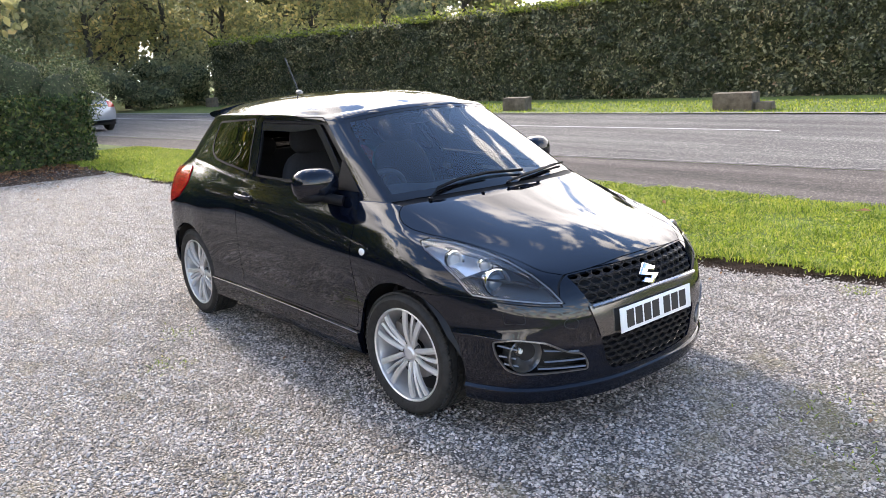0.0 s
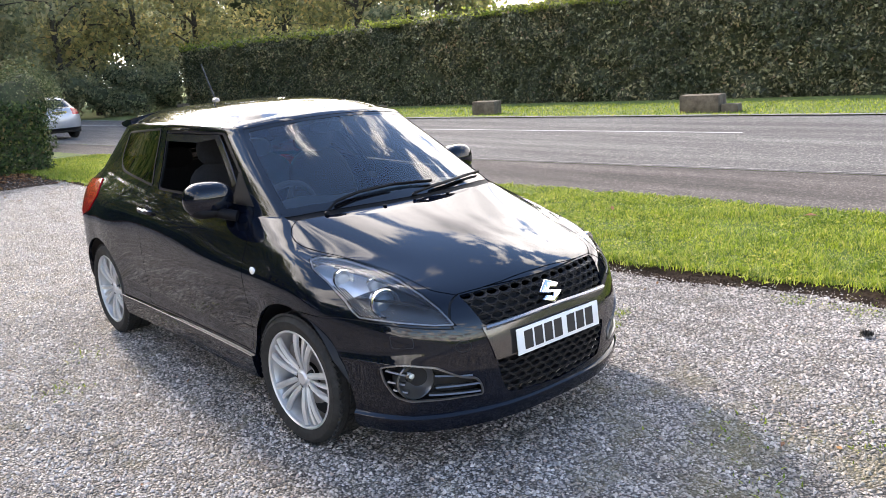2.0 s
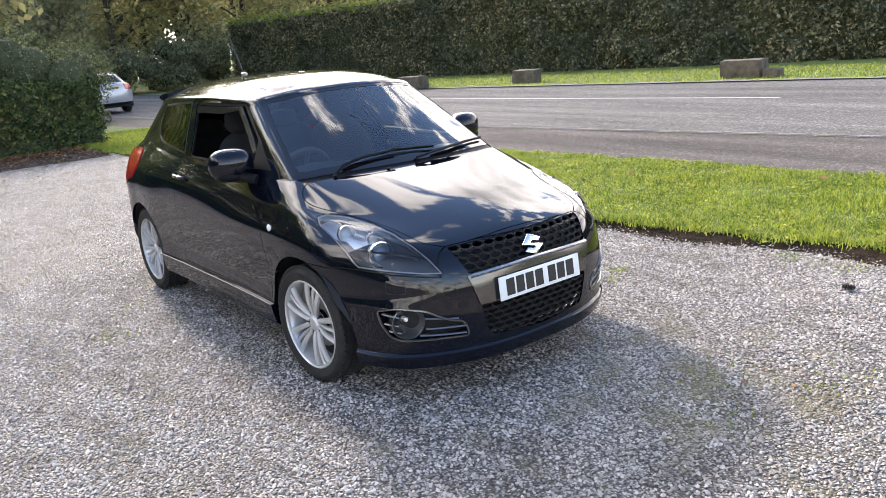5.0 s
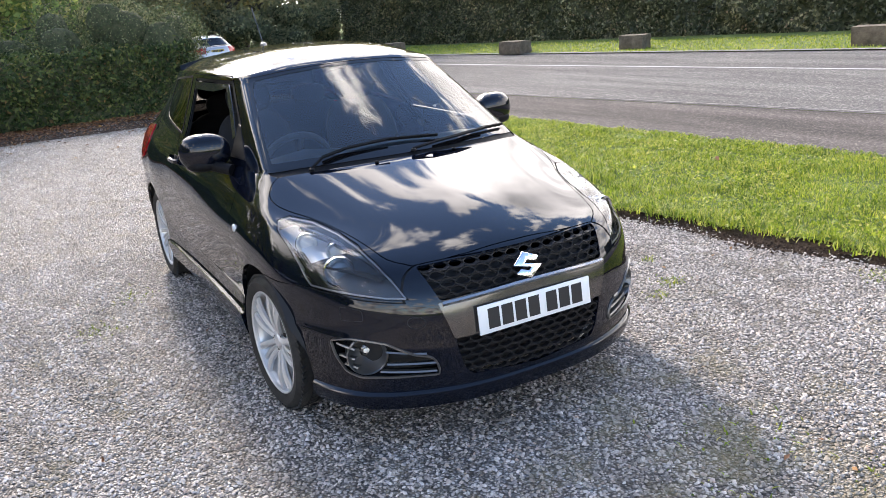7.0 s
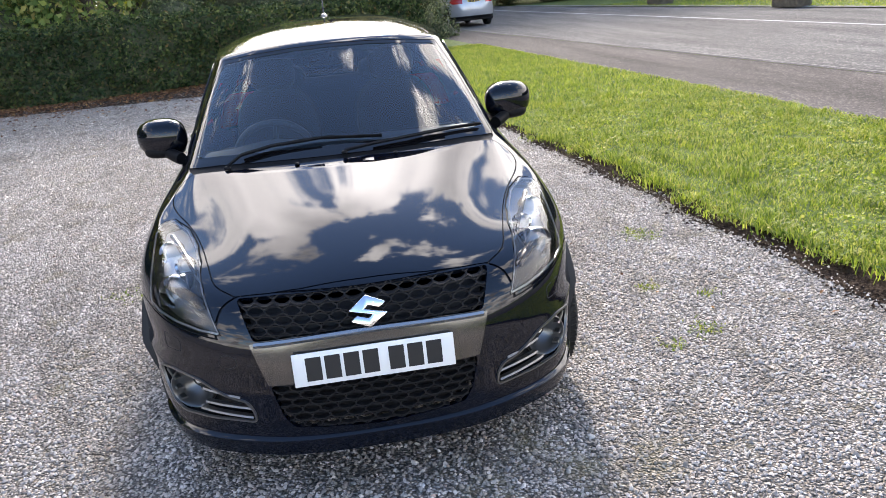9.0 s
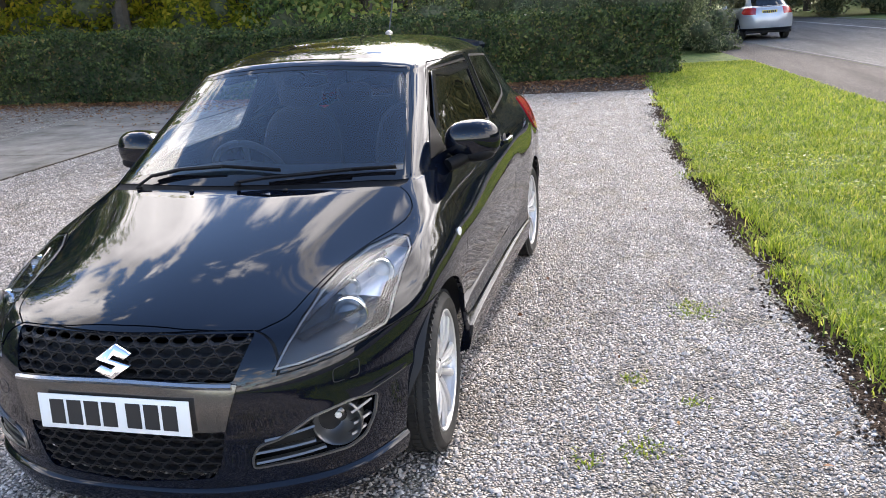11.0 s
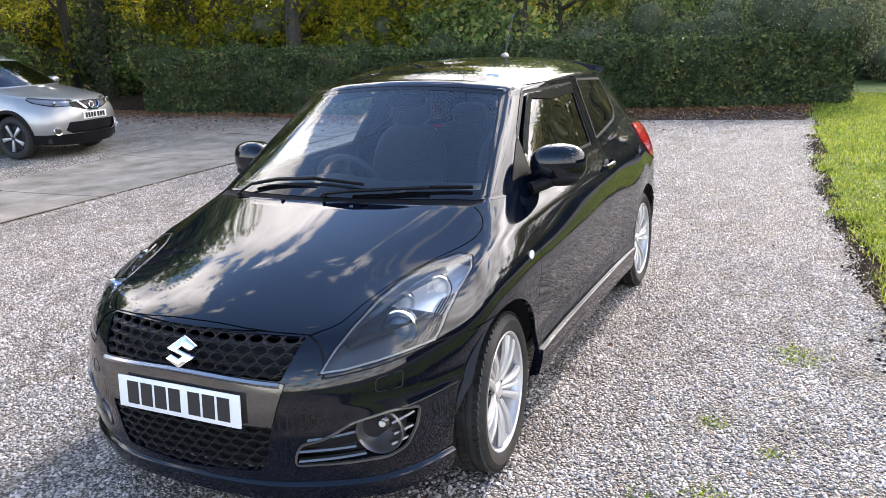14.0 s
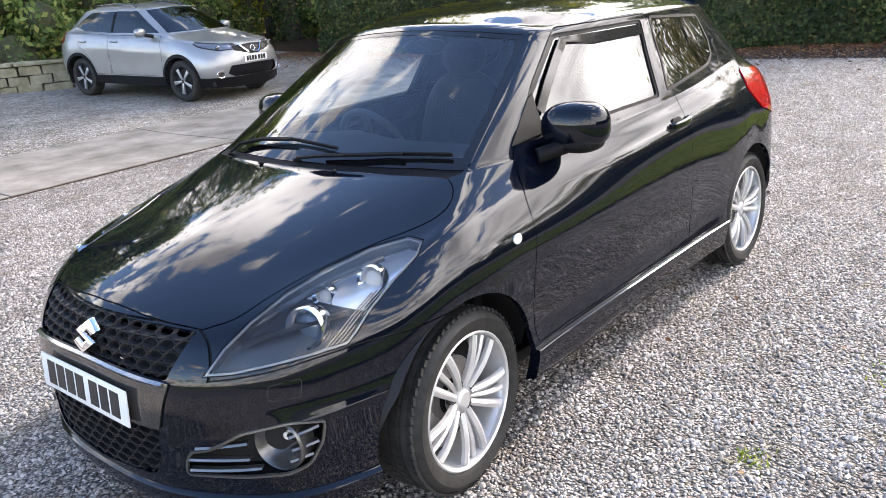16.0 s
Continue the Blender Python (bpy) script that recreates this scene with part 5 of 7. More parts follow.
for y in (-0.20, 0.21):
    p = on_screen(y, 1.15, 0.004)
    part("washer_jet", ellipsoid_bm(p, (0.010, 0.010, 0.005)), BLACKPL, hatch)

# roof: aerial, spoiler
part("aerial_base", ellipsoid_bm((-0.99, 0, 1.492), (0.035, 0.022, 0.020)), STEEL, hatch)
part("aerial", tube_bm([(-0.995, 0, 1.50), (-1.06, 0, 1.60), (-1.15, 0, 1.74)], 0.0042, 8), TRIM, hatch)
bm = bmesh.new()
rings = []
for y in np.linspace(-0.53, 0.53, 15):
    e = abs(y) / 0.53
    zt = 1.462 - 0.055 * e**2.2
    x0, x1 = -1.19 + 0.02 * e, -1.485 + 0.13 * e**2.5
    rings.append([bm.verts.new(p) for p in ((x0, y, zt + 0.002), ((x0 + x1) / 2, y, zt - 0.002), (x1 + 0.01, y, zt - 0.018), (x1, y, zt - 0.028), (x1 + 0.02, y, zt - 0.042), (x0, y, zt - 0.06))])
for a, b in zip(rings, rings[1:]):
    for k in range(6):
        bm.faces.new((a[k], a[(k + 1) % 6], b[(k + 1) % 6], b[k]))
bm.faces.new(rings[0]), bm.faces.new(rings[-1][::-1])
bmesh.ops.recalc_face_normals(bm, faces=bm.faces)
part("spoiler", bm, PAINT, hatch)

# cabin
part("floor_tub", box_bm(2.4, 1.30, 0.04, (-0.35, 0, 0.32), 0.01), FABRIC, hatch)
part("bulkhead", box_bm(0.05, 1.30, 0.62, (0.93, 0, 0.62), 0.01), MATTEBK, hatch)
bm = bmesh.new()
rings = []
for y in np.linspace(-0.62, 0.62, 13):
    e = abs(y) / 0.62
    hump = 0.03 * math.exp(-((y + 0.33) / 0.14) ** 2)
    rings.append([bm.verts.new(p) for p in ((1.04 - 0.10 * e * e, y, 0.965), (0.86, y, 0.985), (0.66, y, 0.985 + hump), (0.50, y, 0.965 + hump), (0.44, y, 0.90), (0.50, y, 0.70), (0.70, y, 0.55))])
for a, b in zip(rings, rings[1:]):
    for k in range(6):
        bm.faces.new((a[k], a[k + 1], b[k + 1], b[k]))
bmesh.ops.recalc_face_normals(bm, faces=bm.faces)
part("dashboard", bm, TRIM, hatch, "dark grey moulded dashboard")
sw = new("steering_wheel")
sw.parent = hatch
sw.matrix_basis = pose(0.38, -0.33, 0.90, 0, -64, 0)
ringp = [(0.185 * math.cos(a), 0.185 * math.sin(a), 0) for a in np.linspace(0, 2 * math.pi, 37)]
part("wheel_rim", tube_bm(ringp, 0.017, 10), TRIM, sw, "dark grey leather rim")
part("wheel_boss", ellipsoid_bm((0, 0, -0.01), (0.075, 0.07, 0.03)), BLACKPL, sw)
for a in (0.15, math.pi - 0.15, -math.pi / 2):
    part("wheel_spoke", tube_bm([(0, 0, -0.01), (0.18 * math.cos(a), 0.18 * math.sin(a), 0)], 0.014, 8), TRIM, sw)
def seat(y, x):
    st = new("front_seat")
    st.parent = hatch
    st.matrix_basis = Matrix.Translation((x, y, 0))
    part("seat_base", ellipsoid_bm((0.05, 0, 0.52), (0.27, 0.24, 0.10), 3.5), FABRIC, st)
    back = part("seat_back", ellipsoid_bm((0, 0, 0.32), (0.075, 0.235, 0.34), 3.0), FABRIC, st)
    back.matrix_basis = pose(-0.24, 0, 0.52, 0, -18, 0)
    head = part("headrest", ellipsoid_bm((0, 0, 0), (0.05, 0.13, 0.09), 2.8), FABRIC, st)
    head.matrix_basis = pose(-0.43, 0, 1.22, 0, -14, 0)
    for k in (-0.05, 0.05):
        part("headrest_post", tube_bm([(-0.40, k, 1.08), (-0.42, k, 1.18)], 0.006, 6), CHROME, st)
for y in (-0.34, 0.34):
    seat(y, 0.10)
rb = new("rear_seat")
rb.parent = hatch
part("seat_base", ellipsoid_bm((-0.72, 0, 0.55), (0.25, 0.58, 0.11), 4.0), FABRIC, rb)
back = part("seat_back", ellipsoid_bm((0, 0, 0.28), (0.07, 0.58, 0.30), 4.0), FABRIC, rb)
back.matrix_basis = pose(-0.95, 0, 0.55, 0, -18, 0)
for y in (-0.30, 0.30):
    part("headrest", ellipsoid_bm((-1.09, y, 1.13), (0.05, 0.12, 0.07), 2.8), FABRIC, rb)
part("parcel_shelf", box_bm(0.42, 1.1, 0.03, (-1.33, 0, 0.98), 0.008), FABRIC, hatch)
part("rear_view_mirror", ellipsoid_bm((0.36, 0, 1.335), (0.02, 0.11, 0.032), 3.0), BLACKPL, hatch)
part("mirror_stem", tube_bm([(0.37, 0, 1.34), (0.44, 0, 1.39)], 0.009, 8), BLACKPL, hatch)
liner = bmesh.new()
rows = []
for x in np.linspace(0.30, -1.25, 12):
    rows.append([liner.verts.new((x, y, 1.355 + 0.09 * (1 - (y / 0.55) ** 2) - 0.05 * max(0, (-0.9 - x)))) for y in np.linspace(-0.5, 0.5, 9)])
for a, b in zip(rows, rows[1:]):
    for k in range(8):
        liner.faces.new((a[k], a[k + 1], b[k + 1], b[k]))
bmesh.ops.recalc_face_normals(liner, faces=liner.faces)
part("headlining", liner, speckled("pale_headlining", [(0.3, (0.34, 0.34, 0.33)), (0.7, (0.42, 0.42, 0.41))], 60.0, 0.9, 0.2, 0.001), hatch, "pale grey fabric headlining")

# ---- plants ----
rng = np.random.default_rng(7)


def unit(v):
    return v / np.maximum(np.linalg.norm(v, axis=1, keepdims=True), 1e-9)


def quads_object(name, verts, faces_per, material, parent=None, smooth=False, **tags):
    """A mesh of many equal small pieces. verts: (pieces, k, 3); faces_per: index tuples of one piece."""
    n, k = verts.shape[:2]
    me = bpy.data.meshes.new(name)
    sizes = [len(f) for f in faces_per]
    flat = np.concatenate([np.array(f) for f in faces_per])
    loops = (np.arange(n)[:, None] * k + flat[None]).ravel()
    starts = np.r_[0, np.cumsum(np.tile(sizes, n))[:-1]]
    me.vertices.add(n * k)
    me.vertices.foreach_set("co", verts.reshape(-1).astype(np.float32))
    me.loops.add(len(loops))
    me.loops.foreach_set("vertex_index", loops.astype(np.int32))
    me.polygons.add(n * len(sizes))
    me.polygons.foreach_set("loop_start", starts.astype(np.int32))
    me.materials.append(material)
    if smooth:
        me.polygons.foreach_set("use_smooth", [True] * len(me.polygons))
    me.update(calc_edges=True)
    me.validate()
    ob = new(name, me)
    if parent:
        ob.parent = parent
    return tagged(ob, **tags)


def leaves(name, places, outward, size, material, parent=None, lean=0.8, slim=0.55, **tags):
    """Folded pointed leaves at places, facing roughly outward."""
    n = len(places)
    normal = unit(outward * lean + rng.normal(size=(n, 3)) * 0.75)
    along = unit(np.cross(normal, rng.normal(size=(n, 3))))
    side = np.cross(normal, along)
    s = (size * rng.uniform(0.6, 1.35, n))[:, None]
    tip, base = places + along * s * 0.5 - normal * s * 0.10, places - along * s * 0.5
    a = places + side * s * slim * 0.5 + normal * s * 0.06
    b = places - side * s * slim * 0.5 + normal * s * 0.06
    return quads_object(name, np.stack([base, a, tip, b], 1), [(0, 1, 2), (0, 2, 3)], material, parent, **tags)


def wobble(p, scale, amount, seed=0.0):
    return amount * np.array([noise.fractal(Vector((*q,)) * scale + Vector((seed, seed * 2.1, seed * 0.7)), 0.8, 2.1, 3) for q in p])


# hedge-top leaves: the sunlight on them is put into this lighter yellow-green
SUNLIT_LEAF = leaf_material("sunlit_hedge_leaf", [(0.0, (0.14, 0.19, 0.03)), (0.5, (0.26, 0.31, 0.05)), (1.0, (0.40, 0.40, 0.10))], 0.5, 0.5, 0.3)
HEDGE_LEAF = leaf_material("hedge_leaf", [(0.0, (0.018, 0.034, 0.011)), (0.4, (0.042, 0.070, 0.021)), (0.75, (0.085, 0.122, 0.036)), (0.93, (0.155, 0.175, 0.055)), (1.0, (0.19, 0.125, 0.055))], 0.5, 0.25, 0.22)
BUSH_LEAF = leaf_material("bush_leaf", [(0.0, (0.040, 0.058, 0.027)), (0.5, (0.085, 0.112, 0.050)), (0.85, (0.165, 0.188, 0.090)), (1.0, (0.300, 0.290, 0.160))], 0.6, 0.3, 0.2)
TREE_LEAF = leaf_material("tree_leaf", [(0.0, (0.115, 0.149, 0.017)), (0.4, (0.241, 0.276, 0.025)), (0.75, (0.414, 0.402, 0.034)), (1.0, (0.529, 0.414, 0.046))], 0.6, 0.72, 0.2)
DARK_LEAF = leaf_material("dark_tree_leaf", [(0.0, (0.074, 0.124, 0.039)), (0.5, (0.148, 0.222, 0.062)), (0.85, (0.296, 0.346, 0.099)), (1.0, (0.445, 0.370, 0.124))], 0.6, 0.5, 0.2)
TALL_LEAF = leaf_material("tall_hedge_leaf", [(0.0, (0.030, 0.036, 0.018)), (0.4, (0.085, 0.093, 0.045)), (0.75, (0.172, 0.175, 0.088)), (0.93, (0.340, 0.335, 0.190)), (1.0, (0.300, 0.205, 0.130))], 0.42, 0.3, 0.45)
# far autumn leaves, lightened and browned: distance haze is painted into both ramps
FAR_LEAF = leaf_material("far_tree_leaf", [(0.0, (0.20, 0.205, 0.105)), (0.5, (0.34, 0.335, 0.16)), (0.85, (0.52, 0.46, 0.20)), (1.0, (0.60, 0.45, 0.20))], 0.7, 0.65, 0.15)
FARD_LEAF = leaf_material("far_hazy_leaf", [(0.0, (0.15, 0.175, 0.108)), (0.5, (0.265, 0.285, 0.165)), (1.0, (0.43, 0.39, 0.225))], 0.7, 0.62, 0.15)
for m_ in (HEDGE_LEAF, TALL_LEAF):
    # browner and paler stretches along the hedge
    g_ = node(m_, "NewGeometry")
    n_ = node(m_, "TexNoise", Scale=0.55, Detail=5.0, Roughness=0.65)
    link(m_, g_, "Position", n_, "Vector")
    k_ = ramp(m_, [(0.36, (0.52, 0.60, 0.64)), (0.50, (1.0, 1.0, 1.0)), (0.64, (1.50, 1.30, 1.22))])
    link(m_, n_, "Fac", k_, "Fac")
    x_ = node(m_, "MixRGB", Fac=1.0)
    x_.blend_type = "MULTIPLY"
    was = bsdf(m_).inputs["Base Color"].links[0].from_socket
    m_.node_tree.links.new(was, x_.inputs[1])
    link(m_, k_, "Color", x_, 2)
    link(m_, x_, "Color", bsdf(m_), "Base Color")
TWIGS = speckled("twigs", [(0.3, (0.035, 0.042, 0.022)), (0.5, (0.065, 0.075, 0.035)), (0.7, (0.11, 0.11, 0.06))], 9.0, 0.95, 0.8, 0.03)
BARK = speckled("bark", [(0.3, (0.030, 0.026, 0.020)), (0.7, (0.085, 0.075, 0.060))], 7.0, 0.95, 0.9, 0.03)
LITTER = leaf_material("fallen_leaf", [(0.0, (0.090, 0.042, 0.024)), (0.5, (0.190, 0.090, 0.045)), (0.85, (0.300, 0.155, 0.070)), (1.0, (0.450, 0.260, 0.090))], 0.7, 0.1, 0.2)


def hedge(name, start, end, depth, height, count, size, label, leaf, rough=0.16, top_lit=True, end_caps=True, seed=1.0, top_rise=0.0):
    """A clipped hedge from start to end (its front foot), growing away to the left of that line: a twiggy core and a coat of leaves."""
    a, b = np.array(start, float), np.array(end, float)
    length = np.linalg.norm(b - a)
    d = (b - a) / length
    back = np.array((-d[1], d[0]))
    hd = thing(name, label, "hedge")

    def at(s, w, z):
        p = a[None] + np.outer(s * length, d) + np.outer(w * depth, back)
        return np.column_stack([p, z + ground_z(p[:, 0], p[:, 1])])
    nx, nz = max(8, int(length / 0.6)), 8
    ring = [(0, k / nz) for k in range(nz + 1)] + [(w, 1.0) for w in (0.2, 0.5, 0.8, 1.0)] + [(1.0, k / nz) for k in range(nz - 2, -1, -2)]
    verts = []
    for i in range(nx + 1):
        s = np.full(len(ring), i / nx)
        w = np.array([0.09 + 0.84 * r[0] for r in ring])
        h = height * (1 + top_rise * (s - 0.5))
        p = at(s, w, np.array([r[1] for r in ring]) * (h - 0.10))
        verts.append(p)
    V = np.concatenate(verts)
    V[:, :2] += np.outer(wobble(V, 0.9, rough, seed), back)
    V[:, 2] += np.where(V[:, 2] > 0.3, wobble(V, 0.8, rough * 0.6, seed + 3), 0)
    m = len(ring)
    F = [(i * m + j, (i + 1) * m + j, (i + 1) * m + j + 1, i * m + j + 1) for i in range(nx) for j in range(m - 1)]
    F += [tuple(range(m)), tuple(nx * m + j for j in range(m))[::-1]]
    mesh_object("twig_mass", V, F, TWIGS, hd)
    share_top = depth / (depth + height)
    nt = int(count * share_top * 0.75)
    nf = count - nt
    s, z = rng.random(nf), rng.random(nf) ** 0.92
    h = height * (1 + top_rise * (s - 0.5))
    pf = at(s, np.zeros(nf), z * h)
    pf[:, :2] += np.outer(wobble(pf, 0.9, rough, seed) + wobble(pf, 3.2, rough * 0.8, seed + 9) + rng.uniform(-0.12, 0.14, nf), back)
    of = np.tile(np.array((-back[0], -back[1], 0.25)), (nf, 1))
    s, w = rng.random(nt), rng.random(nt)
    h = height * (1 + top_rise * (s - 0.5))
    pt = at(s, w, h + rng.normal(0, 0.05, nt))
    pt[:, 2] += wobble(pt, 0.8, rough * 0.6, seed + 3)
    ot = np.tile(np.array((-back[0] * 0.2, -back[1] * 0.2, 1.0)), (nt, 1))
    P, O = np.concatenate([pf, pt]), np.concatenate([of, ot])
    if end_caps:
        ne = int(count * 0.05) + 40
        for sv_, sg in ((0.0, -1), (1.0, 1)):
            w, z = rng.random(ne), rng.random(ne)
            pe = at(np.full(ne, sv_), w, z * height)
            pe[:, :2] += np.outer(rng.uniform(-0.1, 0.1, ne), d)
            P, O = np.concatenate([P, pe]), np.concatenate([O, np.tile(np.array((sg * d[0], sg * d[1], 0.2)), (ne, 1))])
    leaves("foliage", P, O, size, leaf, hd)
    # lit top: a layer of leaves whose paler colour carries the sunlight
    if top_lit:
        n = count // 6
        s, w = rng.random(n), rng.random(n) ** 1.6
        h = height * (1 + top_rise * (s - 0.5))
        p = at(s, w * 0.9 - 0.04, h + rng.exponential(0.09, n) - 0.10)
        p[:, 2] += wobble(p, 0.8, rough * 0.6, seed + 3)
        leaves("sunlit_top_growth", p, np.tile((0, 0, 1.0), (n, 1)), size * 1.1, SUNLIT_LEAF, hd, label="new growth on top, sunlight painted into its yellow-green leaves")
    return hd


def clump_shell(n, centers, radii):
    """Random places near the skins of ellipsoids."""
    k = rng.integers(0, len(centers), n)
    d = unit(rng.normal(size=(n, 3)))
    r = rng.uniform(0.42, 1.04, n)[:, None] ** 0.6
    return centers[k] + d * r * radii[k], d


def shrub(name, at, size, count, leaf_size, leaf, label, seed=0, lobes=14, low=0.18):
    """A loose rounded bush: stems and a coat of leaves on uneven lobes."""
    r = np.random.default_rng(seed)
    sb = thing(name, label, "bush", at=Matrix.Translation(at))
    sx, sy, sz = size
    c = np.column_stack([r.uniform(-0.62, 0.62, lobes) * sx, r.uniform(-0.62, 0.62, lobes) * sy, r.uniform(low, 0.74, lobes) * sz])
    rad = np.column_stack([r.uniform(0.30, 0.48, lobes) * sx, r.uniform(0.30, 0.48, lobes) * sy, r.uniform(0.2, 0.32, lobes) * sz])
    P, O = clump_shell(count, c, rad)
    P[:, 2] = np.maximum(P[:, 2], 0.03)
    leaves("foliage", P, O + (0, 0, 0.25), leaf_size, leaf, sb)
    bm = bmesh.new()
    for k in range(lobes):
        e = ellipsoid_bm(c[k] * (0.95, 0.95, 0.95), rad[k] * 0.55, 2.0, 7, 9)
        me = bpy.data.meshes.new("e")
        e.to_mesh(me), e.free()
        bm.from_mesh(me)
        bpy.data.meshes.remove(me)
    part("twig_mass", bm, TWIGS, sb)
    return sb


def tree(at, height, spread, count, leaf_size, leaf, seed, label, trunk=0.16, bare=0.28, lean=0.0, name="tree", ivy=False):
    """A tapered trunk with limbs and a crown of leaves in uneven clumps."""
    r = np.random.default_rng(seed)
    tr = thing(name, label, "tree", at=Matrix.Translation((at[0], at[1], float(ground_z(at[0], at[1])) - 0.05)))
    bm = bmesh.new()

    def limb(points, radius, taper):
        t = tube_bm(points, radius, 8, taper)
        me = bpy.data.meshes.new("l")
        t.to_mesh(me), t.free()
        bm.from_mesh(me)
        bpy.data.meshes.remove(me)
    top = height * 0.86
    stem = [Vector((lean * z / height + 0.06 * math.sin(z * 0.9 + seed), 0.05 * math.cos(z * 0.7 + seed), z)) for z in np.linspace(0, top, 9)]
    limb(stem, trunk, 0.22)
    centers, radii = [], []
    for k in range(11):
        f = bare + (0.95 - bare) * (k + r.random()) / 11
        base = stem[0].lerp(stem[-1], f * 0.95)
        a = r.uniform(0, 2 * math.pi)
        reach = spread * (1.05 - 0.75 * abs(f - 0.5)) * r.uniform(0.55, 1.0)
        tip = base + Vector((math.cos(a) * reach, math.sin(a) * reach, r.uniform(0.2, 0.9) * spread * 0.5))
        mid = base.lerp(tip, 0.5) + Vector((0, 0, 0.12 * spread))
        limb([base, mid, tip], trunk * 0.38, 0.2)
        for q in (mid, tip, base.lerp(tip, 0.75)):
            centers.append(np.array(q) + r.normal(0, 0.2, 3))
            radii.append(np.array((1, 1, 0.7)) * spread * r.uniform(0.20, 0.40))
    centers.append(np.array(stem[-1])), radii.append(np.array((0.5, 0.5, 0.45)) * spread)
    part("trunk", bm, BARK, tr)
    P, O = clump_shell(count, np.array(centers), np.array(radii))
    leaves("crown", P, O + (0, 0, 0.2), leaf_size, leaf, tr, lean=0.5, slim=0.62)
    if ivy:
        n = 5200
        z = r.uniform(0, height * 0.6, n)
        a = r.uniform(0, 2 * math.pi, n)
        rr = trunk * 1.25 + r.uniform(0, 0.34, n)
        leaves("ivy", np.column_stack([rr * np.cos(a), rr * np.sin(a), z]), np.column_stack([np.cos(a), np.sin(a), 0.2 + 0 * a]), 0.15, HEDGE_LEAF, tr)
    return tr


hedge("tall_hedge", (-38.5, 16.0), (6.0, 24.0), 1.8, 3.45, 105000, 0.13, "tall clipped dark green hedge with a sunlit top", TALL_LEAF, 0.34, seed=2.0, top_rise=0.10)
hedge("yard_hedge", (-10.9, -13.3), (-13.8, 2.2), 1.5, 1.42, 34000, 0.085, "low clipped dark hedge behind the yard", HEDGE_LEAF, 0.22, seed=5.0, top_lit=False)
shrub("loose_bush", (-14.25, 1.15, 0), (1.15, 1.8, 2.95), 20000, 0.055, BUSH_LEAF, "loose grey-green bush at the end of the low hedge", 3, low=0.02)
shrub("loose_bush", (-14.6, -1.2, 0), (1.15, 1.7, 2.75), 14000, 0.055, BUSH_LEAF, "loose grey-green bush growing out of the low hedge", 4, low=0.05)
shrub("loose_bush", (-14.3, -4.0, 0), (1.1, 2.0, 2.3), 9000, 0.065, BUSH_LEAF, "overgrown bush behind the low hedge", 5, low=0.05)
shrub("loose_bush", (-20.5, 3.1, 0), (1.8, 1.3, 1.9), 7000, 0.08, BUSH_LEAF, "rough bush beyond the end of the hedge", 8, low=0.02)

# woods behind the yard
k = 0
WOODS_A = [(-20.5, -10.5, 7.5, 3.4, 1), (-21.5, -17.0, 8.0, 3.4, 1), (-20.5, -22.5, 8.0, 3.6, 1), (-21.0, -6.0, 9.5, 3.4, 0), (-16.5, -5.5, 8.5, 2.9, 0), (-17.5, -9.5, 9.5, 3.2, 1), (-16.2, -12.6, 11.0, 3.4, 1), (-19.5, -14.5, 10.0, 3.4, 1), (-18.5, -18.5, 11.0, 3.4, 1), (-17.0, -23.0, 10.5, 3.4, 1), (-19.5, -1.5, 8.0, 3.0, 0), (-15.5, -28.0, 11.0, 3.8, 0), (-9.5, -26.0, 10.0, 3.6, 0), (-4.0, -27.5, 10.5, 3.8, 0), (3.0, -29.0, 11.0, 4.0, 0), (-25.5, -8.0, 9.5, 4.0, 1)]
WOODS_B = [(-26.0, -13.5, 10.5, 4.0, 1), (-25.5, -19.0, 10.0, 4.0, 1), (-24.5, -25.0, 10.5, 4.0, 1), (-21.5, -29.5, 11.0, 4.2, 1), (-12.0, -30.0, 11.0, 4.2, 0), (-6.5, -31.0, 10.5, 4.0, 0), (0.0, -31.0, 10.5, 4.0, 0)]
for x, y, h, sp, lf in WOODS_A + WOODS_B:
    k += 1
    tree((x, y), h * (1.28 if y < -7 else 0.9), sp * 1.2, 7000, 0.165, (DARK_LEAF, TREE_LEAF)[lf], 20 + k, "woodland tree with backlit yellow-green leaves" if lf else "dark woodland tree behind the yard", trunk=0.17 + 0.03 * (k % 3), bare=0.12)
for k, (x, y, h, sp) in enumerate(((-17.5, -15.5, 13.5, 4.6), (-20.5, -10.0, 14.5, 5.0), (-11.5, -20.5, 13.0, 4.6), (-5.0, -24.5, 14.0, 5.0), (-23.0, -19.0, 16.5, 5.5), (-15.5, -25.5, 16.0, 5.5))):
    tree((x, y), h, sp, 7000, 0.30, DARK_LEAF, 60 + k, "tall dark tree rising out of the wood", trunk=0.30, bare=0.40)
tree((-15.0, -19.2), 14.0, 4.4, 9000, 0.19, DARK_LEAF, 77, "tall tree with an ivy-clad trunk beside the yard", trunk=0.34, ivy=True, bare=0.4)
tree((-16.0, -12.4), 13.5, 4.4, 9000, 0.19, TREE_LEAF, 78, "tree with a bare dark trunk behind the low hedge", trunk=0.26, bare=0.45)
tree((-13.5, -24.5), 15.0, 4.8, 9000, 0.20, DARK_LEAF, 79, "tree with a thick bare trunk behind the wall", trunk=0.32, bare=0.4)
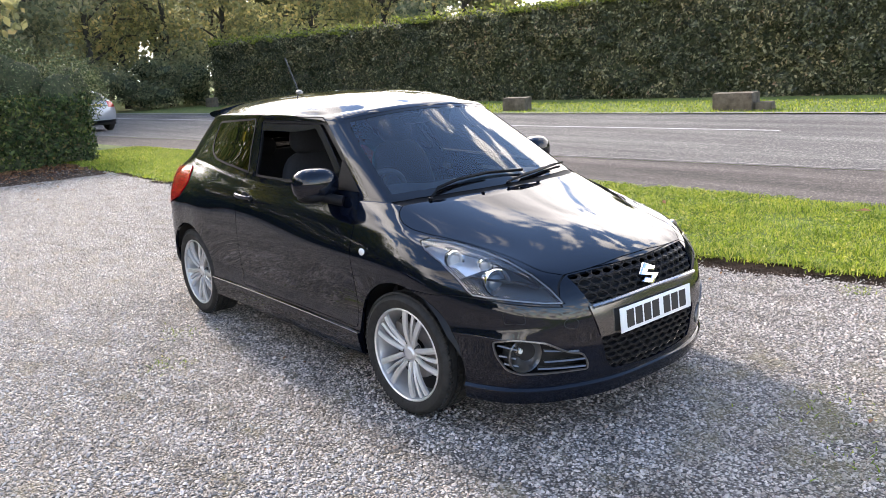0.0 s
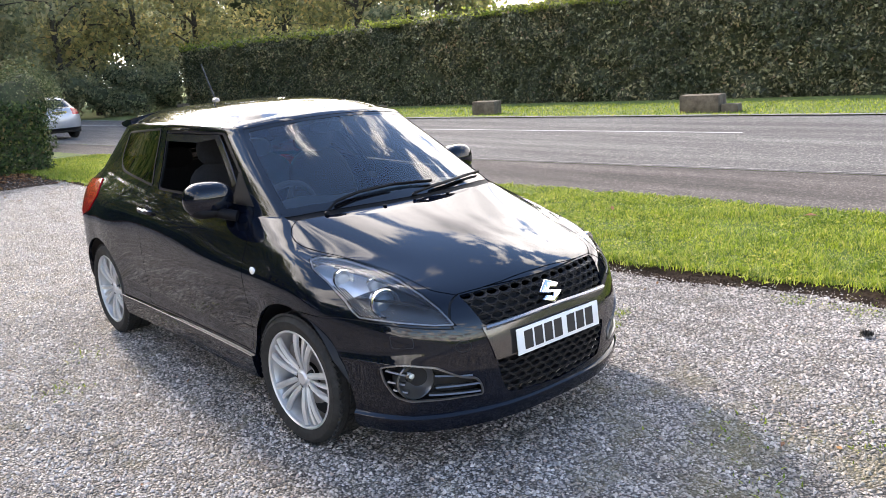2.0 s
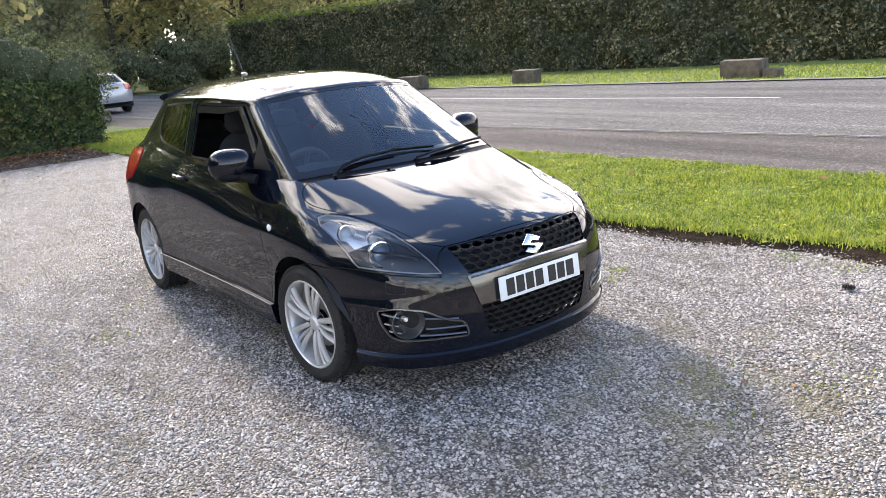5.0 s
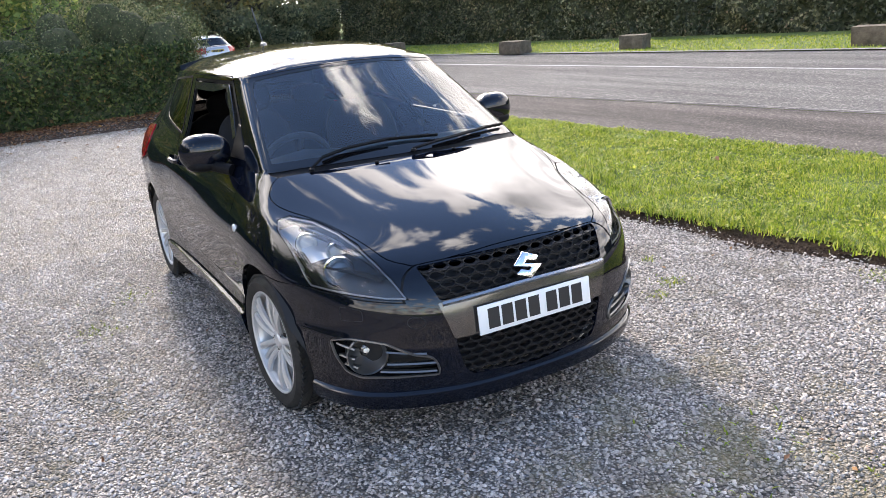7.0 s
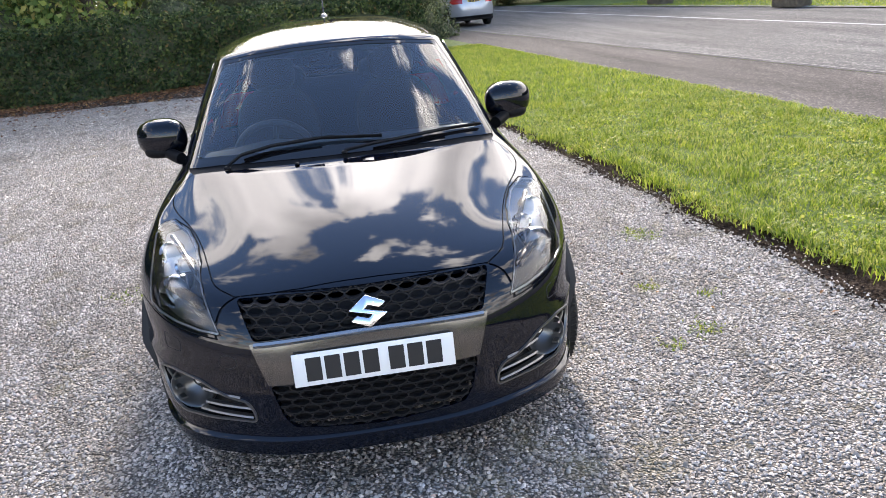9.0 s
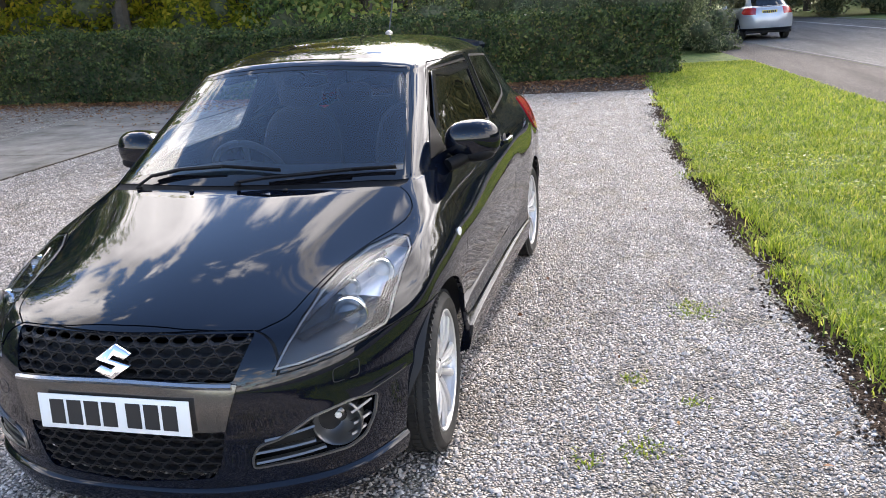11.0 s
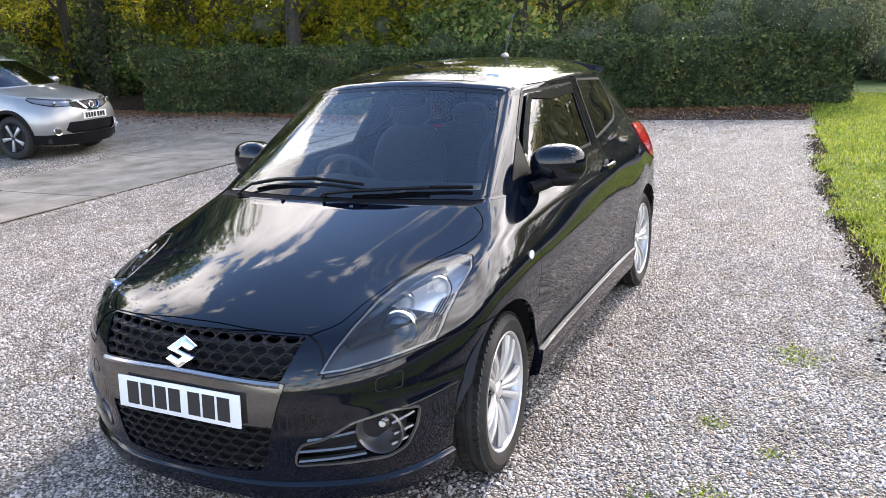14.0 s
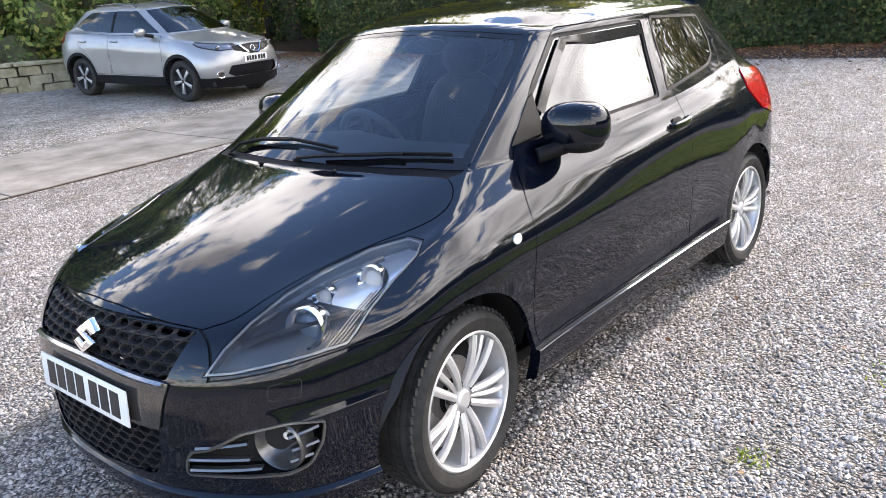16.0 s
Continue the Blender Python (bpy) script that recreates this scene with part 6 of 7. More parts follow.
UNDERGROWTH_A = [(-16.8, -9.3, 2.2, 3.4), (-17.2, -14.2, 2.4, 3.4), (-16.8, -19.0, 2.2, 3.0), (-20.5, -12.5, 3.0, 4.2), (-21, -19.5, 3.0, 4.4), (-19.5, -25, 3.0, 4.0), (-17, -7, 2.4, 2.9), (-18.0, -11.5, 2.6, 2.6), (-17.5, -16.5, 2.4, 2.4), (-18.5, -21.5, 2.8, 2.9), (-13.0, -26.5, 2.8, 2.8), (-7.5, -23.5, 2.6, 2.6), (-1.5, -24.5, 2.8, 2.6), (5.0, -26.0, 3.0, 3.0), (-22.5, -3.0, 2.8, 3.2), (-23, -9.5, 3.0, 3.4)]
UNDERGROWTH_B = [(-23.5, -16, 3.2, 3.4), (-10.2, -21.3, 2.3, 2.3), (-5.0, -21.6, 2.4, 2.2), (0.2, -22.0, 2.5, 2.3), (4.5, -22.5, 2.5, 2.4), (-13.6, -21.8, 2.0, 2.2), (-16.5, -26.5, 2.6, 3.4), (-14.5, -29.5, 3.0, 6.5), (-10.0, -28.0, 3.0, 6.0), (-11.5, -33.0, 3.4, 8.0), (-5.6, -17.6, 1.9, 3.0), (-2.6, -18.8, 1.9, 2.8), (-8.4, -17.4, 2.0, 2.6), (0.6, -20.3, 1.9, 2.6)]
for k, (x, y, sx, sz) in enumerate(UNDERGROWTH_A + UNDERGROWTH_B):
    shrub("undergrowth_bush", (x, y, float(ground_z(x, y))), (sx, sx, sz), 5000, 0.17, (DARK_LEAF, TREE_LEAF)[k in (0, 1, 3, 4, 5, 7, 8, 9, 15, 16, 22)], "shaded undergrowth below the trees", 40 + k)

# trees at the far end of the road and beyond the tall hedge
ROADSIDE_A = [(-23.5, 0.4, 8.0, 3.0, 1), (-27.5, 1.2, 9.0, 3.4, 0), (-34, -1.0, 10.0, 4.0, 1), (-44, 6.5, 11.0, 4.6, 0), (-45, 11.5, 11.5, 4.8, 1), (-46, 16.5, 11.0, 4.6, 0), (-50, 21.5, 11.5, 4.8, 1), (-40, 4.5, 8.5, 3.6, 0), (-45, -9, 11.0, 4.4, 0), (-53, -7, 12.5, 5.0, 1), (-56, -1, 12.5, 5.0, 0), (-40, -2.5, 10.5, 4.4, 1), (-62, 9, 14.0, 5.5, 0), (-62, 17, 13.0, 5.5, 1), (-60, -4, 14.0, 5.5, 1), (-55, 24, 11.0, 5.0, 0)]
ROADSIDE_B = [(-46, 4, 9.5, 4.2, 0), (-49, 9, 10.5, 4.6, 0), (-47, 14, 9.5, 4.4, 1), (-52, 18, 11.0, 4.8, 0), (-44, 19.5, 9.0, 3.8, 1), (-50, -2, 11.5, 4.8, 1), (-42, -6, 10.5, 4.2, 0), (-38, -10, 10.0, 4.0, 1), (-32, -4, 9.0, 3.6, 0), (-56, 12, 12.5, 5.0, 1), (-57, 4, 12.5, 5.0, 0), (-41, 24, 8.5, 3.8, 1), (-36, 26, 8.0, 3.6, 1), (-31, 28, 8.2, 3.6, 0), (-46, 27, 10.0, 4.2, 0), (-24, 34, 8.5, 3.6, 0)]
ROADSIDE_C = [(-31, 31, 10.5, 4.2, 1), (-36, 30, 10.5, 4.2, 0), (-40, 28, 11.0, 4.4, 1), (-27, 33, 9.5, 4.0, 1), (-30, -12, 11.0, 4.0, 1)]
for k, (x, y, h, sp, lf) in enumerate(ROADSIDE_A + ROADSIDE_B + ROADSIDE_C):
    tall = 1.5 if 0.15 < (y + 2.7) / (4.4 - x) < 0.84 else 1.05
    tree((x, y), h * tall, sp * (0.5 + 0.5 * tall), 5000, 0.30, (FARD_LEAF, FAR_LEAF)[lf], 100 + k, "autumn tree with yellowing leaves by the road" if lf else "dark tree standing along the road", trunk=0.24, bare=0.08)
for k, (x, y, sx, sz) in enumerate(((-43.5, 8, 3.0, 3.4), (-43, 12, 3.0, 3.2), (-42.5, 15.5, 2.6, 3.2), (-44, 3.5, 3.0, 3.2), (-42, -1, 3.0, 3.0), (-36, -2.5, 3.0, 3.0), (-29, 0.2, 2.4, 2.6), (-24, 1.0, 2.2, 2.2))):
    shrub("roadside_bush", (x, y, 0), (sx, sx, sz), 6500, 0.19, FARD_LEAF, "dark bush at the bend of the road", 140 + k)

# the wood that closes the far end
fw = np.column_stack([rng.uniform(-84, -70, 210), rng.uniform(-52, 62, 210), rng.uniform(0.5, 12.0, 210)])
fr_ = np.column_stack([rng.uniform(2.4, 4.6, 210), rng.uniform(2.4, 4.6, 210), rng.uniform(2.0, 3.4, 210)])
FP, FO = clump_shell(42000, fw, fr_)
far_wood = leaves("far_wood", FP, FO + (0, 0, 0.2), 0.65, FARD_LEAF, label="wood closing the far end of the road, haze painted into its leaf colour", category="wood", kind="stuff")
bm = bmesh.new()
for q, (c, r_) in enumerate(zip(fw, fr_)):
    e = ellipsoid_bm(c, r_ * 0.8, 2.0, 6, 8)
    me = bpy.data.meshes.new("e")
    e.to_mesh(me), e.free()
    bm.from_mesh(me)
    bpy.data.meshes.remove(me)
part("twig_mass", bm, TWIGS, far_wood)

# the wood goes on behind the yard
bw = np.column_stack([rng.uniform(-46, 14, 150), rng.uniform(-50, -38, 150), rng.uniform(0.5, 13.0, 150)])
br = np.column_stack([rng.uniform(2.4, 4.4, 150), rng.uniform(2.4, 4.4, 150), rng.uniform(2.0, 3.4, 150)])
BP, BO = clump_shell(26000, bw, br)
back_wood = leaves("yard_wood", BP, BO + (0, 0, 0.2), 0.5, DARK_LEAF, label="dark wood closing the yard behind the trees", category="wood", kind="stuff")
bm = bmesh.new()
for c, r_ in zip(bw, br):
    e = ellipsoid_bm(c, r_ * 0.8, 2.0, 6, 8)
    me = bpy.data.meshes.new("e")
    e.to_mesh(me), e.free()
    bm.from_mesh(me)
    bpy.data.meshes.remove(me)
part("twig_mass", bm, TWIGS, back_wood)

# fallen leaves and weeds
n = 15000
py = rng.uniform(-14.5, 2.2, n)
px = -10.9 - 0.187 * (py + 13.3) - 0.25 + rng.exponential(0.75, n)
keep = px < -8.0
P = np.column_stack([px, py, ground_z(px, py) + 0.026])[keep]
leaves("leaf_litter", P, np.tile((0, 0, 1.0), (len(P), 1)), 0.06, LITTER, lean=2.2, label="brown fallen leaves along the foot of the hedge", category="leaf litter", kind="stuff")

# ---- grass blades and loose stones ----
BLADE = leaf_material("grass_blade", [(0.0, (0.07, 0.13, 0.012)), (0.35, (0.20, 0.28, 0.022)), (0.75, (0.36, 0.43, 0.045)), (1.0, (0.52, 0.48, 0.13))], 0.5, 0.5, 0.3)


g_ = node(BLADE, "NewGeometry")
n_ = node(BLADE, "TexNoise", Scale=1.6, Detail=6.0, Roughness=0.7)
link(BLADE, g_, "Position", n_, "Vector")
k_ = ramp(BLADE, [(0.36, (0.50, 0.62, 0.60)), (0.50, (0.95, 0.95, 0.95)), (0.64, (1.40, 1.18, 1.15))])
link(BLADE, n_, "Fac", k_, "Fac")
x_ = node(BLADE, "MixRGB", Fac=1.0)
x_.blend_type = "MULTIPLY"
BLADE.node_tree.links.new(bsdf(BLADE).inputs["Base Color"].links[0].from_socket, x_.inputs[1])
link(BLADE, k_, "Color", x_, 2)
link(BLADE, x_, "Color", bsdf(BLADE), "Base Color")


def lawn_edges(x):
    near = np.interp(x, [-26, -16, -10, -4.5, -1.7, 0, 1, 2, 16], [1.4, 1.5, 1.75, 1.95, 2.25, 2.42, 2.55, 2.85, 3.9])
    return near, np.interp(x, [-26, -6, 0, 16], [2.95, 4.75, 5.15, 6.5])


def blades(name, x, y, z, height, material, spread=0.5, width=0.0045, **tags):
    n = len(x)
    a = rng.uniform(0, 2 * np.pi, n)
    h = height * rng.uniform(0.45, 1.3, n)
    base = np.column_stack([x, y, z])
    side = np.column_stack([np.cos(a), np.sin(a), 0 * a]) * (width * rng.uniform(0.7, 1.5, n))[:, None]
    bend = np.column_stack([np.sin(a), -np.cos(a), 0 * a]) * (h * rng.uniform(0.1, spread * 1.6, n))[:, None]
    up = np.column_stack([0 * a, 0 * a, h])
    verts = np.stack([base - side, base + side, base + side * 0.8 + bend * 0.35 + up * 0.6, base - side * 0.8 + bend * 0.35 + up * 0.6, base + bend + up * 0.95], 1)
    return quads_object(name, verts, [(0, 1, 2, 3), (3, 2, 4)], material, **tags)


def scatter_lawn(n, x0, x1):
    x = rng.uniform(x0, x1, n)
    lo, hi = lawn_edges(x)
    lo = lo - 0.03 + 0.05 * np.sin(x * 2.3) + 0.035 * np.sin(x * 6.1 + 1) + 0.025 * np.sin(x * 13.7 + 2) + rng.normal(0, 0.05, n)
    y = lo + (hi + 0.03 - lo) * rng.random(n)
    return x, y


gx, gy = scatter_lawn(125000, -6.0, 6.0)
some = rng.random(len(gx)) > np.clip((gx - 3.2) / 2.8, 0, 1)
gx, gy = gx[some], gy[some]
hx, hy = scatter_lawn(44000, -16.0, -6.0)
tuft = 0.85 + 0.9 * np.array([noise.noise((a * 3.0, b * 3.0, 0.4)) + 0.7 * noise.noise((a * 9.0, b * 9.0, 2.4)) for a, b in zip(gx, gy)])
tuft = np.clip(tuft, 0.25, 2.2)
lo, hi = lawn_edges(gx)
tuft *= np.where((gy - lo) < 0.18, 1.5, 1.0)
blades("grass_blades", gx, gy, np.full(len(gx), 0.03), 0.040 * tuft, BLADE, spread=1.15, width=0.0034, label="short bright green grass blades on the verge", category="grass", kind="stuff")
blades("grass_blades", hx, hy, np.full(len(hx), 0.025), 0.045, BLADE, spread=1.1, width=0.005, label="short green grass blades further along the verge", category="grass", kind="stuff")
vx = rng.uniform(-30, 0, 16000)
vy = 16.2 + 0.15 * vx + rng.random(16000) * 4.6
blades("verge_blades", vx, vy, np.full(16000, 0.03), 0.055, BLADE, spread=1.0, width=0.009, label="green grass below the tall hedge", category="grass", kind="stuff")
cx_, cy_ = scatter_lawn(24000, -5.0, 4.0)
ok = np.array([noise.noise((p * 1.3, q * 1.3, 7.7)) for p, q in zip(cx_, cy_)]) > -0.12
cx_, cy_ = cx_[ok], cy_[ok]
leaves("clover", np.column_stack([cx_, cy_, rng.uniform(0.035, 0.075, len(cx_))]), np.tile((0, 0, 1.0), (len(cx_), 1)), 0.024, BLADE, lean=1.6, slim=0.9, label="small round clover leaves among the grass", category="clover", kind="stuff")
wx_, wy_ = [], []
for cx, cy, r_, c_ in ((1.18, 1.55, 0.05, 90), (0.615, 1.505, 0.035, 60), (-0.19, 1.825, 0.06, 110), (-0.28, 1.76, 0.05, 90), (0.80, 1.75, 0.03, 40), (1.3, 1.35, 0.03, 40), (2.6, 0.5, 0.12, 60), (2.9, 0.15, 0.10, 50), (3.0, 0.75, 0.12, 60), (-0.35, -1.4, 0.08, 60), (-0.9, -1.15, 0.10, 70), (1.9, 2.45, 0.06, 100), (2.3, 2.5, 0.12, 140)):
    wx_.append(rng.normal(cx, r_, c_)), wy_.append(rng.normal(cy, r_, c_))
wx_, wy_ = np.concatenate(wx_), np.concatenate(wy_)
blades("weed_tufts", wx_, wy_, np.zeros(len(wx_)), 0.014, BLADE, spread=1.6, width=0.0032, label="tiny yellow-green weeds growing in the gravel", category="weeds", kind="stuff")


def stone_material():
    m = mat("loose_stone", (0.5, 0.5, 0.5), 0.75)
    g = node(m, "NewGeometry")
    r = ramp(m, [(0.0, (0.22, 0.20, 0.18)), (0.2, (0.38, 0.338, 0.30)), (0.6, (0.56, 0.51, 0.463)), (0.9, (0.75, 0.70, 0.645)), (0.96, (0.46, 0.35, 0.28)), (1.0, (0.30, 0.29, 0.29))])
    link(m, g, "Random Per Island", r, "Fac")
    n = node(m, "TexNoise", Scale=120.0, Detail=4.0)
    link(m, g, "Position", n, "Vector")
    k = ramp(m, [(0.3, (0.72, 0.70, 0.68)), (0.7, (1.0, 1.0, 1.0))])
    link(m, n, "Fac", k, "Fac")
    mul = node(m, "MixRGB", Fac=1.0)
    mul.blend_type = "MULTIPLY"
    link(m, r, "Color", mul, 1)
    link(m, k, "Color", mul, 2)
    mul = mossy(m, g, soiled(m, g, mul))
    link(m, mul, "Color", bsdf(m), "Base Color")
    bump(m, n, "Fac", 0.25, 0.002)
    return m


STONE = stone_material()


def pebbles(name, x, y, size, material=None, **tags):
    """Angular flattened stones lying on the ground."""
    n = len(x)
    a = rng.uniform(0, 2 * np.pi, n)
    s = size * rng.lognormal(0, 0.20, n)
    ang = np.linspace(0, 2 * np.pi, 6)[:-1]
    ring = np.stack([np.cos(ang)[None] * rng.uniform(0.75, 1.25, (n, 5)), np.sin(ang)[None] * rng.uniform(0.5, 0.95, (n, 5)), rng.uniform(-0.2, 0.3, (n, 5))], 2)
    top = np.stack([rng.uniform((0.0, -0.55), (0.55, -0.05), (n, 2)), rng.uniform(-0.3, 0.3, (n, 2)), rng.uniform(0.55, 1.1, (n, 2))], 2)
    loc = np.concatenate([top, ring], 1) * s[:, None, None] * 0.5
    c, sn = np.cos(a)[:, None], np.sin(a)[:, None]
    tilt = rng.normal(0, 0.25, (n, 1))
    lx, ly, lz = loc[..., 0], loc[..., 1], loc[..., 2] + loc[..., 0] * tilt
    V = np.stack([x[:, None] + lx * c - ly * sn, y[:, None] + lx * sn + ly * c, lz + 0.001], 2)
    F = [(0, 2, 3), (0, 6, 2), (0, 3, 4, 1), (1, 4, 5), (1, 5, 6, 0)]
    return quads_object(name, V, F, material or STONE, **tags)


def gravel_edge(x):
    return np.interp(x, [-13, -10, -4.5, -1.7, 0, 1, 2, 16], [1.5, 1.55, 1.85, 2.12, 2.28, 2.4, 2.6, 3.6])


def scatter_gravel(n, x0, x1, y0, y1):
    x, y = rng.uniform(x0, x1, n), rng.uniform(y0, y1, n)
    edge_ = gravel_edge(x)
    keep = (y < edge_ - rng.exponential(0.05, n) + 0.13 + 0.06 * np.sin(x * 4.3)) & ~((np.abs(x) < 1.7) & (np.abs(y) < 0.55))
    return x[keep], y[keep]


sx_, sy_ = scatter_gravel(150000, -2.2, 7.0, -6.0, 2.9)
# thinning out away from the car
thin = np.clip((sx_ - 3.4) / 3.4, 0, 1) + np.clip((-3.2 - sy_) / 2.6, 0, 1)
some = rng.random(len(sx_)) > thin
sx_, sy_ = sx_[some], sy_[some]
pebbles("loose_gravel", sx_, sy_, 0.0165, label="loose pale angular gravel stones on the drive", category="gravel", kind="stuff")
sx_, sy_ = scatter_gravel(44000, -13.0, -2.2, -6.0, 2.4)
pebbles("loose_gravel", sx_, sy_, 0.0195, label="loose pale gravel stones further off", category="gravel", kind="stuff")
cl_x = rng.uniform(-9, 6, 7000)
cl_y = gravel_edge(cl_x) + 0.09 + 0.05 * np.sin(cl_x * 4.3) + rng.normal(0, 0.06, 7000)
pebbles("soil_crumbs", cl_x, cl_y, 0.022, SOIL, label="dark crumbs of soil along the edge of the grass", category="soil", kind="stuff")
n = 260
fx, fy = rng.uniform(-3, 4, n), rng.uniform(-3.5, 2.6, n)
P = np.column_stack([fx, fy, np.full(n, 0.016)])
leaves("scattered_leaves", P[:60], np.tile((0, 0, 1.0), (60, 1)), 0.03, LITTER, lean=2.0, label="small brown dead leaves on the gravel", category="leaf litter", kind="stuff")
cone = thing("fir_cone", "dark brown fir cone lying on the gravel", "cone", at=pose(2.52, 2.03, 0.026, 0, 90, 30))
for k in range(9):
    t = k / 8
    part("scale_ring", lathe_bm([(0.004, -0.034 + 0.062 * t), (0.010 + 0.013 * math.sin(math.pi * (0.15 + 0.8 * t)), -0.030 + 0.062 * t), (0.004, -0.024 + 0.062 * t)], 9, axis="z"), BARK, cone, smooth=False)
gl = leaves("fallen_leaf", np.array([(1.02, 4.6, 0.11)]), np.array([(0.2, -0.4, 1.0)]), 0.14, LITTER, lean=3.0, label="single pale yellow leaf lying on the grass", category="leaf")
gl = leaves("fallen_leaf", np.array([(-0.75, 4.05, 0.10)]), np.array([(0.2, -0.4, 1.0)]), 0.09, LITTER, lean=3.0, label="single orange leaf lying on the grass", category="leaf")

# ---- stone blocks, wall ----
BLOCK = speckled("weathered_stone", [(0.3, (0.060, 0.046, 0.032)), (0.5, (0.125, 0.098, 0.068)), (0.75, (0.19, 0.155, 0.11))], 5.0, 0.95, 0.7, 0.02)
MOSSY = speckled("mossy_stone", [(0.3, (0.10, 0.10, 0.06)), (0.5, (0.20, 0.185, 0.12)), (0.75, (0.30, 0.28, 0.21))], 4.0, 0.95, 0.7, 0.02)


def rough_block(name, w, d, h, at, label, seed, parent=None, material=None):
    bm = box_bm(w, d, h, (0, 0, h / 2))
    bmesh.ops.subdivide_edges(bm, edges=bm.edges[:], cuts=4, use_grid_fill=True)
    for v in bm.verts:
        q = v.co * 3 + Vector((seed, 0, 0))
        v.co += Vector((noise.noise(q), noise.noise(q + Vector((9, 0, 0))), noise.noise(q + Vector((0, 9, 0))) * 0.6)) * 0.035
    bmesh.ops.smooth_vert(bm, verts=bm.verts, factor=0.35, use_axis_x=True, use_axis_y=True, use_axis_z=True)
    ob = part(name, bm, material or BLOCK, parent)
    ob.matrix_basis = at
    return tagged(ob, label, "" if parent else "stone block", "" if parent else "stone blocks on the verge") if label else ob


rough_block("stone_block", 1.05, 0.60, 0.46, pose(-7.05, 16.15, 0.02, 0, 0, 8), "large rough stone block on the grass verge", 1.0)
rough_block("stone_block", 0.38, 0.42, 0.22, pose(-6.30, 16.25, 0.02, 0, 0, 14), "small rough stone beside the large block", 2.0)
rough_block("stone_block", 0.78, 0.55, 0.42, pose(-14.1, 15.25, 0.02, 0, 0, 20), "squat rough stone block on the grass verge", 3.0)
rough_block("stone_block", 0.95, 0.60, 0.42, pose(-17.95, 13.55, 0.02, 0, 0, 15), "low weathered stone block on the verge", 4.0)
rough_block("stone_block", 0.5, 0.45, 0.50, pose(-36.8, 15.0, 0.02, 0, 0, 15), "far weathered stone block at the end of the verge", 5.0)
rough_block("stone_block", 0.9, 0.60, 0.45, pose(-26.0, 13.0, 0.02, 0, 0, 12), "weathered stone block further along the verge", 6.0)

wall_ = thing("low_wall", "low mossy stone wall with flat coping beside the woods", "wall", at=pose(-4.75, -13.95, 0.25, 0, 0, -33))
r2 = np.random.default_rng(5)
for row in range(3):
    x = 0.0
    while x < 9.0:
        w = r2.uniform(0.30, 0.62)
        rough_block("wall_stone", w - 0.012, 0.34, 0.172, pose(x + w / 2, 0, row * 0.18 + 0.005), "", r2.uniform(0, 50), wall_, MOSSY)
        x += w
for k in range(9):
    rough_block("coping_stone", 0.985, 0.44, 0.07, pose(0.5 + k * 1.0, 0, 0.555), "", k * 3.0 + 1, wall_, MOSSY)
fence = thing("rail_fence", "weathered wooden rail fence among the trees", "fence", at=pose(-20.0, -24.2, 0.45, 0, 0, 60))
for k in range(4):
    part("fence_post", box_bm(0.10, 0.10, 1.2, (k * 1.8 - 2.7, 0, 0.6), 0.01), BARK, fence)
for z in (0.55, 0.95):
    part("fence_rail", box_bm(5.6, 0.05, 0.11, (0, 0.06, z), 0.01), BARK, fence)

# ---- the silver cars ----
S_LIP = [(2.1, 0, .22), (2.05, .45, .22), (1.9, .72, .24), (1.68, .83, .26), (1.32, .86, .26), (.7, .86, .25), (0, .86, .25), (-.7, .86, .26), (-1.32, .86, .28), (-1.8, .82, .32), (-2.05, .55, .34), (-2.1, 0, .34)]
S_SILL = [(2.19, 0, .42), (2.14, .45, .42), (1.95, .76, .43), (1.68, .88, .45), (1.32, .9, .45), (.7, .88, .42), (0, .875, .42), (-.7, .88, .43), (-1.32, .9, .46), (-1.85, .86, .5), (-2.1, .58, .52), (-2.15, 0, .52)]
S_BUMPER = [(2.21, 0, .62), (2.15, .46, .62), (1.94, .77, .64), (1.65, .885, .66), (1.32, .905, .68), (.7, .88, .65), (0, .875, .65), (-.7, .885, .66), (-1.32, .905, .7), (-1.86, .86, .72), (-2.11, .58, .74), (-2.16, 0, .75)]
S_LAMP = [(2.15, 0, .82), (2.08, .48, .82), (1.85, .75, .82), (1.58, .85, .84), (1.3, .88, .87), (.7, .875, .86), (0, .88, .86), (-.7, .885, .88), (-1.32, .885, .92), (-1.85, .83, .95), (-2.07, .57, .97), (-2.12, 0, .98)]
S_NOSE = [(2.03, 0, .93), (1.95, .5, .93), (1.72, .72, .94), (1.5, .8, .96), (1.25, .83, .99), (.7, .835, 1.0), (0, .845, 1.01), (-.7, .85, 1.03), (-1.32, .84, 1.08), (-1.8, .77, 1.1), (-2.02, .54, 1.1), (-2.07, 0, 1.1)]
S_SHOULDER = [(1.6, 0, 1.03), (1.53, .45, 1.02), (1.4, .65, 1.02), (1.25, .74, 1.03), (1.08, .77, 1.045), (.65, .79, 1.055), (0, .8, 1.065), (-.7, .8, 1.09), (-1.3, .78, 1.14), (-1.75, .71, 1.16), (-1.95, .5, 1.16), (-2.0, 0, 1.16)]
S_WAIST = [(1.15, 0, 1.11), (1.1, .4, 1.105), (1.0, .62, 1.1), (.93, .69, 1.1), (.85, .72, 1.1), (.55, .745, 1.1), (0, .755, 1.11), (-.7, .755, 1.13), (-1.28, .73, 1.17), (-1.7, .67, 1.19), (-1.88, .48, 1.19), (-1.92, 0, 1.19)]
